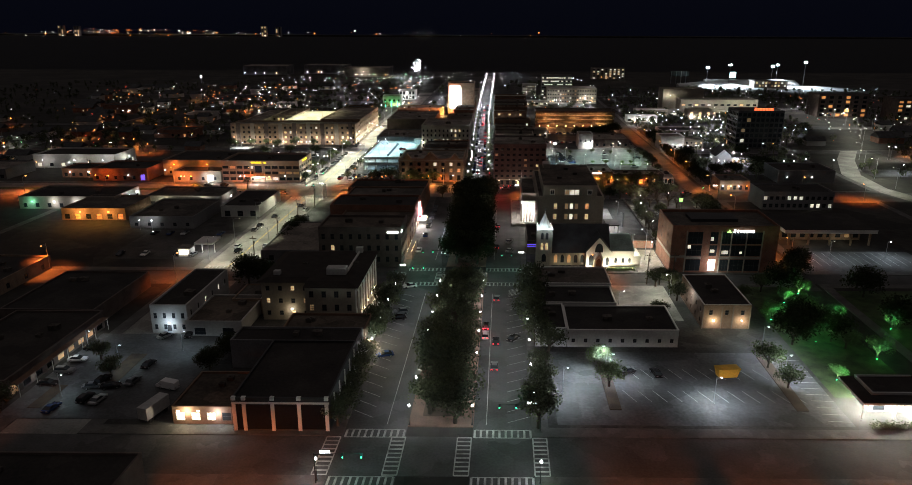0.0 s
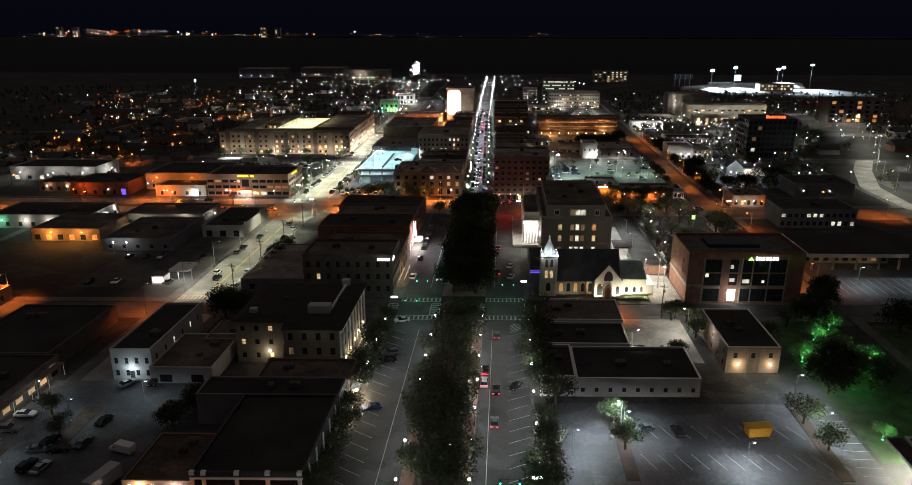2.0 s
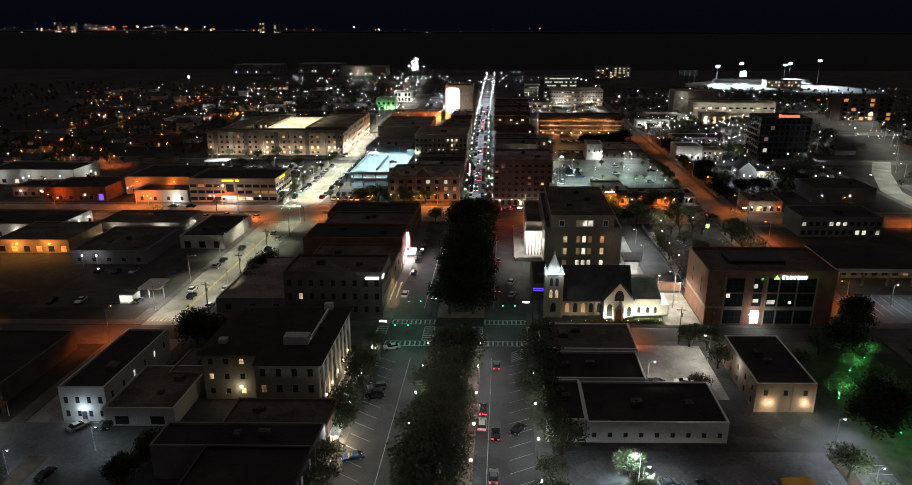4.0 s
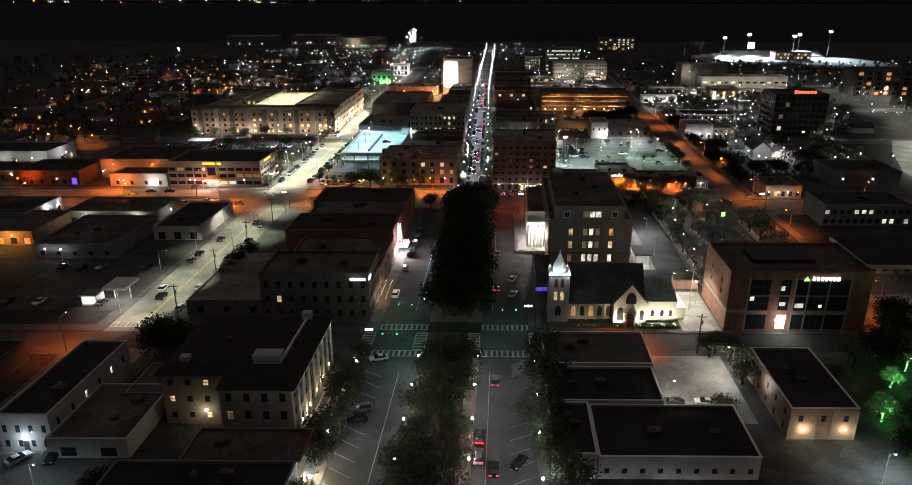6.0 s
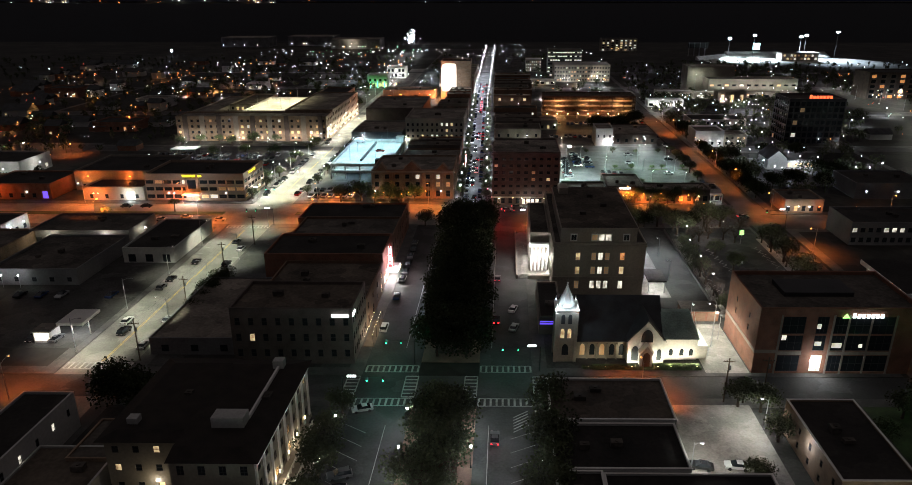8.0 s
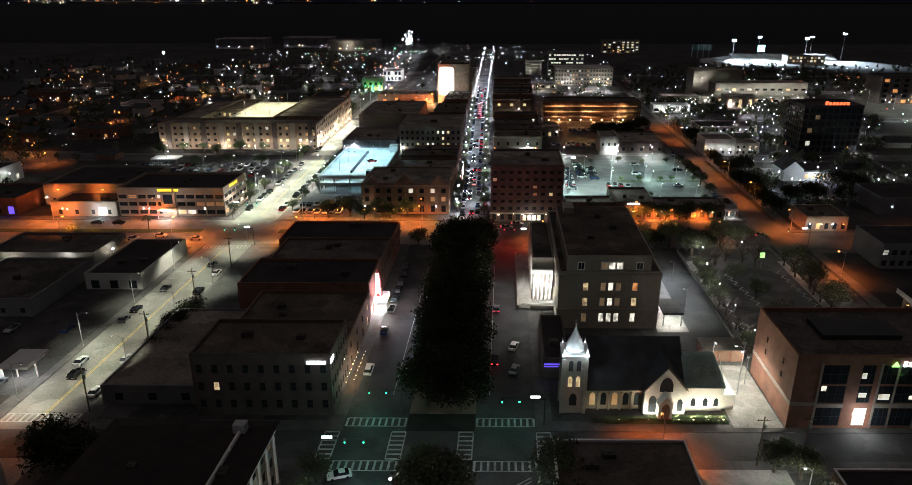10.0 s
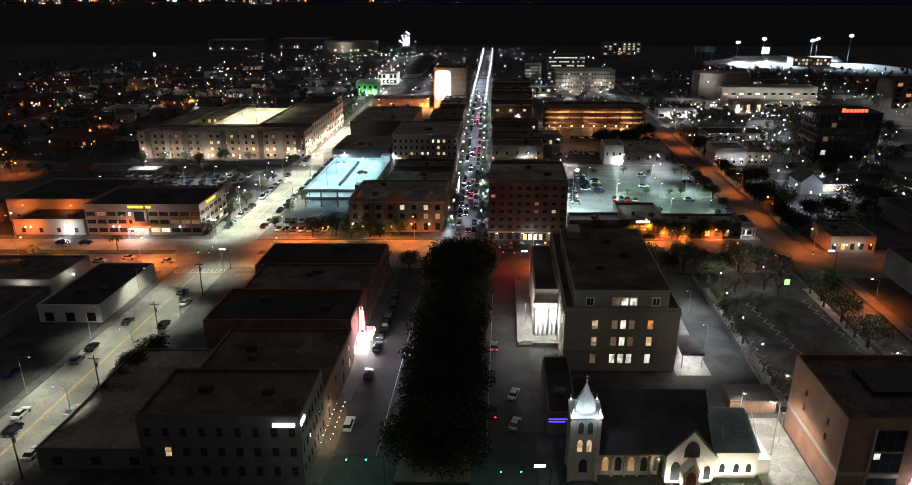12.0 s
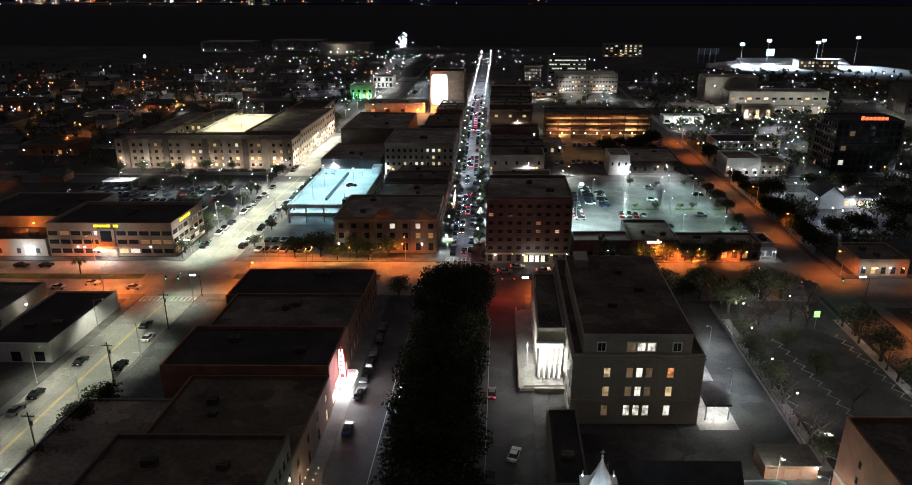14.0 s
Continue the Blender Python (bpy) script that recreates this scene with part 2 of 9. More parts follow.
# ---- mesh builder ----
class Shape:
    """Collects simple solids in local metres and links them as one mesh object."""

    def __init__(self):
        self.v, self.f = [], []

    def hull(self, pts, faces):
        b = len(self.v)
        self.v += [tuple(p) for p in pts]
        self.f += [tuple(b + i for i in f) for f in faces]
        return self

    def box(self, x0, x1, y0, y1, z0, z1):
        p = [(x0, y0, z0), (x1, y0, z0), (x1, y1, z0), (x0, y1, z0), (x0, y0, z1), (x1, y0, z1), (x1, y1, z1), (x0, y1, z1)]
        return self.hull(p, [(3, 2, 1, 0), (4, 5, 6, 7), (0, 1, 5, 4), (1, 2, 6, 5), (2, 3, 7, 6), (3, 0, 4, 7)])

    def poly(self, pts, z0, z1):
        """An upright prism over a ring of (x, y)."""
        n = len(pts)
        p = [(x, y, z0) for x, y in pts] + [(x, y, z1) for x, y in pts]
        return self.hull(p, [tuple(range(n - 1, -1, -1)), tuple(range(n, 2 * n))] + [(i, (i + 1) % n, n + (i + 1) % n, n + i) for i in range(n)])

    def prism_y(self, ring, y0, y1):
        """A ring of (x, z) drawn along y."""
        n = len(ring)
        p = [(x, y0, z) for x, z in ring] + [(x, y1, z) for x, z in ring]
        return self.hull(p, [tuple(range(n)), tuple(range(2 * n - 1, n - 1, -1))] + [(i, n + i, n + (i + 1) % n, (i + 1) % n) for i in range(n)])

    def prism_x(self, ring, x0, x1):
        n = len(ring)
        p = [(x0, y, z) for y, z in ring] + [(x1, y, z) for y, z in ring]
        return self.hull(p, [tuple(range(n - 1, -1, -1)), tuple(range(n, 2 * n))] + [(i, (i + 1) % n, n + (i + 1) % n, n + i) for i in range(n)])

    def tube(self, a, b, ra, rb, sides=8):
        a, b = Vector(a), Vector(b)
        q = (b - a).to_track_quat("Z", "Y")
        ring = [q @ Vector((math.cos(i * 2 * math.pi / sides), math.sin(i * 2 * math.pi / sides), 0)) for i in range(sides)]
        p = [a + r * ra for r in ring] + [b + r * rb for r in ring]
        return self.hull(p, [tuple(range(sides - 1, -1, -1)), tuple(range(sides, 2 * sides))] + [(i, (i + 1) % sides, sides + (i + 1) % sides, sides + i) for i in range(sides)])

    def ball(self, c, r, rz=None, seg=10, rings=6):
        rz = rz or r
        c = Vector(c)
        p = [c + Vector((0, 0, -rz))]
        for j in range(1, rings):
            a = math.pi * j / rings
            for i in range(seg):
                t = 2 * math.pi * i / seg
                p.append(c + Vector((r * math.sin(a) * math.cos(t), r * math.sin(a) * math.sin(t), -rz * math.cos(a))))
        p.append(c + Vector((0, 0, rz)))
        f = [(0, 1 + (i + 1) % seg, 1 + i) for i in range(seg)]
        for j in range(rings - 2):
            o = 1 + j * seg
            f += [(o + i, o + (i + 1) % seg, o + seg + (i + 1) % seg, o + seg + i) for i in range(seg)]
        o = 1 + (rings - 2) * seg
        f += [(o + i, o + (i + 1) % seg, len(p) - 1) for i in range(seg)]
        return self.hull(p, f)

    def mesh(self, name, material, shear=True, smooth=False):
        me = bpy.data.meshes.new(name)
        me.from_pydata([(x, y + (K * x if shear else 0), z) for x, y, z in self.v], [], self.f)
        me.materials.append(material)
        if smooth:
            me.polygons.foreach_set("use_smooth", [True] * len(me.polygons))
        me.update()
        return me

    def part(self, name, material, parent=None, label="", shear=True, smooth=False):
        return place(name, self.mesh(name, material, shear, smooth), parent, label)


def place(name, me, parent=None, label="", at=(0, 0, 0)):
    """Links a mesh as one object under its thing; at is in the thing's own axes."""
    ob = new(name, me)
    ob.parent = parent
    ob.location = at
    return tagged(ob, label)


def spot(u, v, z=0.0):
    """World place of a street-grid point."""
    return Vector((u, v + K * u, z))


def thing(name, u, v, label, category, group="", kind="", z=0.0, turn=0.0):
    ob = new(name)
    ob.location = spot(u, v, z)
    ob.rotation_euler = (0, 0, radians(turn))
    return tagged(ob, label, category, group, kind)


def light(parent, at, power, colour, radius=0.15, cone=0.0, aim=None):
    """The light of a fixture, or a bare light added without one; cone in degrees makes it a spot that points down or at
    aim.
    """
    d = bpy.data.lights.new("lamp_light", "SPOT" if cone else "POINT")
    d.energy, d.color, d.shadow_soft_size = power * LAMPS, colour, radius
    if cone:
        d.spot_size, d.spot_blend = radians(cone), 0.6
    ob = new("lamp_light", d)
    ob.parent = parent
    ob.location = at
    if aim is not None:
        ob.rotation_euler = (Vector(aim) - Vector(at)).to_track_quat("-Z", "Y").to_euler()
    return ob


# ---- ground, water, streets ----
BEND_AT = ((353, 0.7), (418, -0.6), (532, -3.0), (628, -5.0), (782, -6.2), (994, -6.9), (1150, -8.2))


def bend(v):
    """How far the downtown street has drifted sideways at v."""
    for (a, p), (b, q) in zip(BEND_AT, BEND_AT[1:]):
        if v <= b:
            return p + (q - p) * max(0.0, v - a) / (b - a)
    return BEND_AT[-1][1]


def sheet(name, u0, u1, v0, v1, z0, z1, material, label, category, kind="structure"):
    ob = thing(name, u0, v0, label, category, kind=kind)
    me = Shape().box(0, u1 - u0, 0, v1 - v0, z0, z1).mesh(name, material)
    solid = new(name, me)
    solid.matrix_world = Matrix.Translation(ob.location)
    for key in ("label", "category", "kind"):
        solid[key] = ob[key]
    bpy.data.objects.remove(ob)
    return solid


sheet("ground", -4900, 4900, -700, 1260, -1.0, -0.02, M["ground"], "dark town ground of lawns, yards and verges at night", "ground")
sheet("water", -4900, 4900, 1260, 4950, -1.6, -0.6, M["water"], "black water of the wide bay at night", "water")

# avenue and streets: u0, u1, v0, v1
sheet("road", -31, -18.2, -60, 332, -0.02, 0.0, M["asphalt"], "dark asphalt avenue carriageway beside the planted median", "road")
sheet("road", -4.6, 7.6, -60, 332, -0.02, 0.0, M["asphalt"], "dark asphalt avenue carriageway with angled parking bays", "road")
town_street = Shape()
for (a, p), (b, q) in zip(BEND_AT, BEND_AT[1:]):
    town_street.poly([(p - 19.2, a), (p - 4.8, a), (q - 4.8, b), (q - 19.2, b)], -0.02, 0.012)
tagged(town_street.part("road", M["downtown"], None), "narrow downtown street lined with lamps, lamplight put into its pale asphalt", "road", kind="structure")
sheet("road", -200, 160, 109.5, 122.5, -0.02, 0.008, M["asphalt"], "asphalt cross street under orange sodium lamps", "road")
sheet("road", -200, 180, 211.0, 220.0, -0.02, 0.008, M["asphalt"], "asphalt cross street beside the church", "road")
# one boulevard, coloured pale on its lit half and dark on its dim half
sheet("road", -320, -4, 327.0, 353.0, -0.02, 0.008, M["old_lit_street"], "wide boulevard crossing the avenue, lamplight put into its pale asphalt", "road")
sheet("road", -4, 104, 327.0, 353.0, -0.02, 0.008, M["asphalt"], "wide boulevard under few orange lamps, its dimness put into dark asphalt", "road")
sheet("road", 104, 330, 323.0, 340.5, -0.02, 0.006, M["asphalt"], "narrower boulevard beyond the side street", "road")
sheet("road", -101, -85, 90, 860, -0.02, 0.004, M["old_lit_street"], "pale side street with a yellow centre line", "road")
sheet("road", 92.5, 102, 205, 660, -0.02, 0.004, M["asphalt"], "side street running past the bank under orange lamps", "road")
for v0, v1 in ((452, 462), (566, 575), (700, 708), (820, 828)):
    sheet("road", -420, 330, v0, v1, -0.02, 0.016, M["asphalt"], "dim downtown cross street", "road")

# blocks of pavement between the streets, one kerb step high
KERB = 0.15
for u0, u1, v0, v1 in (
    (-85, -31, 122.5, 211), (7.6, 91, 122.5, 211), (-85, -31, 220, 327), (7.6, 91, 220, 327),
    (-200, -101, 122.5, 211), (-200, -101, 220, 327), (103, 180, 122.5, 211), (103, 180, 220, 323),
    (-85, -17.4, 353, 452), (-6.6, 91, 353, 452), (-320, -101, 353, 452), (104, 190, 340.5, 452),
    (-85, -17.4, 462, 566), (-6.6, 91, 462, 566), (-320, -101, 462, 566), (103, 190, 462, 566),
    (-85, -17.4, 575, 700), (-6.6, 91, 575, 700), (-85, -17.4, 708, 820), (-6.6, 91, 708, 820),
    (-85, -31, 60, 109.5), (7.6, 91, 60, 109.5), (-17.4 - 68, -17.4, 828, 1120), (-6.6, 91, 828, 1120), (-85, -17.4, 1120, 1122), (-320, -101, 575, 700), (103, 400, 575, 700), (103, 420, 708, 820), (-320, -101, 708, 820), (190.2, 330, 462, 566),
):
    if v0 > 350:
        u0, u1 = u0 + bend((v0 + v1) / 2) * (u0 == -6.6) - 2.2 * (u0 == -6.6), u1 + bend((v0 + v1) / 2) * (u1 == -17.4) + 0.5 * (u1 == -17.4)
    sheet("pavement", u0, u1, v0, v1, -0.02, KERB, M["concrete"], "concrete pavement block with a raised kerb", "pavement")
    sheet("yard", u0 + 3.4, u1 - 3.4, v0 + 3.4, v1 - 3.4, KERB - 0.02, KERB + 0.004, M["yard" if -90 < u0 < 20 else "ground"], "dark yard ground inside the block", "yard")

# planted median, in two lengths
for v0, v1 in ((126, 207.5), (226, 325), (60, 106)):
    sheet("median_strip", -18.2, -4.6, v0, v1, -0.02, KERB, M["brick_walk"], "raised brick-paved median under live oaks", "median")
    sheet("lawn", -15.5, -7.3, v0 + 4, v1 - 4, KERB, KERB + 0.03, M["soil"], "dark strip of mulch under the median trees", "lawn")
# boulevard median
for u0, u1 in ((-300, -108), (-80, -36), (12, 84)):
    sheet("median_strip", u0, u1, 338.5, 342, -0.02, KERB, M["grass"], "grassy boulevard median with a low kerb", "median")

# parking lots and yards laid on the blocks
def lot(u0, u1, v0, v1, label, material="lot", z=KERB + 0.010):
    return sheet("parking_lot", u0, u1, v0, v1, KERB - 0.02, z, M[material], label, "parking lot")


lot(-106, -71, 128, 170, "dark asphalt parking lot behind the shops")
lot(13, 75, 127, 161, "large asphalt parking lot with painted bays")
lot(34, 52.5, 181, 208.5, "pale concrete yard between low buildings", "pale")
lot(47, 56.9, 221.5, 245.9, "pale floodlit driveway beside the church", "pale")
lot(48.4, 58.0, 246, 322, "dark service lane beside the courthouse", "yard")
lot(40.4, 48.3, 262.5, 306, "pale floodlit yard beside the courthouse", "pale")
lot(59, 90, 247, 323, "tree-shaded parking lot with zigzag bay lines", "yard")
for u0, u1 in ((59.0, 61.4), (88.6, 91.0)):
    sheet("path", u0, u1, 250, 312, KERB, KERB + 0.03, M["pale"], "pale gravel strip under the car park trees", "path")
lot(107, 150, 223.5, 245, "asphalt parking lot beyond the bank")
lot(-84, -70, 268, 322, "small dark car park beside the side street")
lot(-84, -58, 358, 388, "small car park at the boulevard corner")
lot(26, 88, 367, 450, "floodlit grey car park with planted islands")
lot(-180, -103, 395, 450, "broad dim car park full of cars")
lot(-140, -103, 232, 290, "dim car park beside the pale street", "yard")
lot(76, 96, 139, 208, "green-lit park lawn with trees", "grass")
lot(106, 170, 128, 205, "dim lawn beyond the park street", "grass")
lot(26, 86, 465, 520, "orange-lit car park in front of the garage", "asphalt")
lot(116, 150, 382, 436, "bluish floodlit yard around the gabled building")


# ---- buildings ----
WALL = 0.3
WINDOW_MESHES = {}


def window_mesh(face, w, h, bars):
    """Frame and pane of a window, shared by all of one size; origin at its lower outer corner."""
    key = (face, round(w, 2), round(h, 2), bars)
    if key not in WINDOW_MESHES:
        fr, pa = Shape(), Shape()
        t = 0.07
        cells = [(0, w, 0, t), (0, w, h - t, h), (0, t, t, h - t), (w - t, w, t, h - t)]
        for i in range(1, bars[0]):
            cells.append((w * i / bars[0] - 0.03, w * i / bars[0] + 0.03, t, h - t))
        for j in range(1, bars[1]):
            cells.append((t, w - t, h * j / bars[1] - 0.03, h * j / bars[1] + 0.03))
        for s0, s1, z0, z1 in cells:
            turned_box(fr, face, s0, s1, 0.10, 0.18, z0, z1)
        turned_box(pa, face, t, w - t, 0.13, 0.15, t, h - t)
        WINDOW_MESHES[key] = (fr, pa)
    return WINDOW_MESHES[key]


FINISHED = {}


def finished(shape, name, material):
    key = (id(shape), material.name)
    if key not in FINISHED:
        FINISHED[key] = shape.mesh(name, material)
    return FINISHED[key]


def turned_box(sh, face, s0, s1, d0, d1, z0, z1):
    """A box on a facade: s along it, d inwards."""
    if face == "f":
        sh.box(s0, s1, d0, d1, z0, z1)
    elif face == "l":
        sh.box(d0, d1, s0, s1, z0, z1)
    else:
        sh.box(-d1, -d0, s0, s1, z0, z1)


def facade(walls, ob, face, length, h, cols, rows, width, W, lit, rng, frame_mat, bars, far=None):
    """One wall with real openings: bands between the rows, piers between the columns, windows set back in them."""
    ox = {"f": 0, "l": 0, "r": W}[face]
    a, b = (0, length) if face == "f" else (WALL, length - WALL)
    sh = Shape()
    z = 0.0
    if isinstance(cols, int):
        pitch = (b - a) / cols if cols else 0
        cols = [(a + pitch * (i + 0.5), width) for i in range(cols)]
    sills = []
    for z0, z1 in rows:
        turned_box(sh, face, a, b, 0, WALL, z, z0)
        s, done = a, []
        for c, width in cols:
            turned_box(sh, face, s, c - width / 2, 0, WALL, z0, z1)
            s = c + width / 2
            fr, pa = window_mesh(face, width, z1 - z0, bars)
            at = {"f": (c - width / 2, K * (c - width / 2), z0), "l": (0, c - width / 2, z0), "r": (W, K * W + c - width / 2, z0)}[face]
            r = rng.random()
            pane = M["glass"]
            if isinstance(lit, dict):
                pane = M[lit.get((face, len(sills), len(done)), "glass")]
            else:
                for share, name in lit:
                    if r < share:
                        pane = M[name]
                        break
                    r -= share
            done.append(c)
            if far and pane == M["glass"]:
                far.hull([(x + at[0], y + at[1] - K * at[0], zz + at[2]) for x, y, zz in pa.v], pa.f)
            elif far:
                place("window", finished(pa, "window", pane), ob, "", at)
            else:
                win = place("window", finished(fr, "window", frame_mat), ob, "", at)
                place("pane", finished(pa, "pane", pane), win)
        turned_box(sh, face, s, b, 0, WALL, z0, z1)
        z = z1
        sills.append(z0)
    turned_box(sh, face, a, b, 0, WALL, z, h)
    base = len(walls.v)
    walls.v += [(x + ox, y, zz) for x, y, zz in sh.v]
    walls.f += [tuple(base + i for i in f) for f in sh.f]


def storeys(n, h, sill=0.9, head=0.55, first=0.0):
    """Window rows of n equal storeys up to height h."""
    step = (h - first) / n
    return [(first + i * step + sill, first + (i + 1) * step - head) for i in range(n)]


ALL = {}
FOOTPRINTS = []


def building(name, u0, u1, v0, v1, h, wall, roof, label, category="building", front=None, left=None, right=None, lit=(), seed=1,
             parapet=0.7, coping=None, frame_mat="dark", bars=(1, 2), units=2, base=KERB):
    """A flat-roofed block. front, left, right: (columns, rows, window width)."""
    if v0 > 380:
        u0, u1 = u0 + bend(v0) * (u0 == -3.4), u1 + bend(v0) * (u1 == -20.4 and name != "avenue_shop")
    ob = thing(name, u0, v0, label, category, z=base - 0.01)
    W, D = u1 - u0, v1 - v0
    if v0 > 560 and name not in ("city_hall", "office_slab", "county_block"):  # far off: fewer, wider windows
        front, left, right = [s and (max(1, round(s[0] * 0.6)), s[1], s[2] * 1.5) for s in (front, left, right)]
    if v0 > 386:
        units = 2 if v0 < 720 and u1 - u0 > 14 and (-100 < u0 < 100) else 0
    if name == "avenue_shop" and v0 > 380 and v1 - v0 > 24:
        bpy.data.objects.remove(ob)
        r_row, v = random.Random(seed * 7), v0
        while v < v1 - 8:
            d = min(r_row.uniform(10, 19), v1 - v)
            if v1 - v - d < 8:
                d = v1 - v
            hh = h * r_row.uniform(0.72, 1.12)
            rows = [(0.5, 3.1)] + ([(4.6, 6.4)] if hh > 7.4 else []) + ([(8.0, 9.6)] if hh > 10.6 else [])
            inset = r_row.uniform(0, 6)
            side = [dict(left=(max(2, int(d / 4.5)), rows, 1.8)), dict(right=(max(2, int(d / 4.5)), rows, 1.8))][u1 == -20.4]
            building("shop_house", u0 + (inset if u1 == -20.4 else 0), u1 + (bend(v) if u1 == -20.4 else -inset), v, v + d - 0.25, hh, r_row.choice((wall, "brick", "cream", "dark_brick", "stone", "brown")), r_row.choice(("pale_glare_gravel", "tan_roof", "black_roof", "grey_roof", "pale_glare_gravel")), label, category, front=(5, rows[-1:], 1.3), lit=lit, seed=r_row.randrange(999), base=base, **side)
            v += d
        return ALL[label]
    # far grey roofs get a paler colour that stands for glare and sky glow
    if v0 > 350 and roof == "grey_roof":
        roof = "pale_glare_gravel"
    rng = random.Random(seed)
    walls = Shape()
    dark_panes = Shape() if v0 > 386 else None
    for face, spec, length in (("f", front, W), ("l", left, D), ("r", right, D)):
        cols, rows, width = spec or (0, [], 1)
        facade(walls, ob, face, length, h, cols, rows, width, W, lit, rng, M[frame_mat], bars, dark_panes)
    if dark_panes and dark_panes.v:
        tagged(dark_panes.part("far_windows", M["glass"], ob), "rows of small unlit windows", kind="stuff")
    walls.box(0, W, D - WALL, D, 0, h)
    walls.box(WALL + 0.02, W - WALL - 0.02, WALL + 0.02, D - WALL - 0.02, 0, h - 0.1)
    walls.part("wall", M[wall], ob)
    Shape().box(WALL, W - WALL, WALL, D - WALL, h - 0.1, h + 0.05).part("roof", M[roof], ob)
    if parapet:
        p = Shape()
        for b in ((0, W, 0, WALL), (0, W, D - WALL, D), (0, WALL, WALL, D - WALL), (W - WALL, W, WALL, D - WALL)):
            p.box(*b, h, h + parapet)
        p.part("parapet", M[wall], ob)
        c = Shape()
        for b in ((-0.06, W + 0.06, -0.06, WALL + 0.05), (-0.06, W + 0.06, D - WALL - 0.05, D + 0.06), (-0.06, WALL + 0.05, WALL + 0.05, D - WALL - 0.05), (W - WALL - 0.05, W + 0.06, WALL + 0.05, D - WALL - 0.05)):
            c.box(*b, h + parapet, h + parapet + 0.09)
        c.part("coping", M[coping or wall], ob)
    if v0 > 350:
        for i in range(max(1, int(W / 11))):
            x, tone = rng.uniform(0.5, W - 0.5), rng.choice(("bulb", "bulb", "bulb_cool", "bulb_sodium", "bulb_warm"))
            Shape().ball((x, -0.2, min(3.2, h * 0.6)), 0.2 + v0 / 4000, seg=6, rings=4).part("wall_lamp", M[tone], ob, "small glowing wall lamp")
    for i in range(units):
        x, y = rng.uniform(0.2, 0.75) * W, rng.uniform(0.25, 0.8) * D
        w, d, t = rng.uniform(1.2, 2.6), rng.uniform(1.0, 2.0), rng.uniform(0.8, 1.4)
        unit = Shape().box(x, x + w, y, y + d, h + 0.15, h + t).box(x + 0.1, x + w - 0.1, y + 0.1, y + d - 0.1, h, h + 0.2)
        unit.tube((x + w / 2, y + d / 2, h + t), (x + w / 2, y + d / 2, h + t + 0.15), 0.38, 0.38, 12)
        unit.part("roof_unit", M["grey_roof"], ob, "grey rooftop air-conditioning unit")
    ALL[label] = ob
    FOOTPRINTS.append((u0 - 3, u1 + 3, v0 - 3, v1 + 3))
    return ob


LIT_FEW = ((0.05, "lit_warm"), (0.05, "lit_dim"))

# block between the first and second cross streets, east of the avenue
building("shop_building", -53.5, -33.8, 124.2, 151, 7.0, "dark", "black_roof", "low black shop with white columns on its front", seed=3, parapet=0.5, units=0)
building("restaurant", -67, -54.2, 126.3, 141.5, 3.7, "brown", "tan_roof", "small restaurant with a brown flat roof and lit front", front=(4, [(0.8, 2.7)], 1.9), right=(5, [(1.2, 2.4)], 0.8), lit=((0.5, "lit_warm"), (0.3, "lit_white")), seed=5, parapet=0.4)
building("shop_building", -64, -33.6, 151.2, 159, 6.8, "grey", "black_roof", "low shop with a black roof and glazed street front", right=(2, [(0.4, 3.2)], 2.6), lit=((0.6, "lit_white"),), seed=6, parapet=0.5)
building("shop_building", -54, -33.2, 159.2, 169, 6.2, "brown", "tan_roof", "low brown-roofed shop with a lit street front", right=(3, [(0.4, 3.0)], 2.4), lit=((0.8, "lit_white"),), seed=7, parapet=0.6)
building("bank_building", -52, -38.5, 173.5, 204, 12.6, "cream", "black_roof", "four-storey cream classical building with white pilasters", front=(4, storeys(3, 12, 1.2, 0.8, 0.5), 1.2), right=(8, storeys(3, 11.5, 0.9, 0.9, 0.8), 1.5), lit=LIT_FEW, seed=8, parapet=0, units=1, bars=(2, 3))
building("bank_wing", -66, -52.1, 180, 206, 11.6, "cream", "black_roof", "cream four-storey rear wing with small square windows", front=(4, storeys(3, 11, 1.4, 0.9), 1.1), left=(5, storeys(3, 11, 1.4, 0.9), 1.1), lit=((0.15, "lit_warm"), (0.1, "lit_white")), seed=9, parapet=0, units=1)
building("service_shed", -76, -66.2, 184, 196, 4.2, "tan_brick", "grey_roof", "low tan brick shed behind the cream building", front=(2, [(1.0, 2.4)], 1.0), seed=10, parapet=0.3, units=1)
building("white_house", -93, -83.2, 171, 200, 7.6, "white", "black_roof", "two-storey white stucco building with a flat dark roof", front=(4, [(1.0, 2.5), (4.2, 5.8)], 0.9), right=(6, [(4.2, 5.8)], 0.9), lit=((0.15, "lit_white"),), seed=11, parapet=0.5, base=0.0)
building("low_annex", -83, -68, 169, 188, 3.8, "white", "tan_roof", "low pale annex with a flat brown roof", front=(2, [(0.3, 2.3)], 3.0), seed=12, parapet=0.4)
building("shop_row", -131, -107.5, 135, 174, 4.4, "dark_brick", "black_roof", "long single-storey brick shop row with lit bays", right=(9, [(0.4, 2.9)], 2.6), lit=((0.35, "lit_dim"),), seed=13, parapet=0.5, units=3)
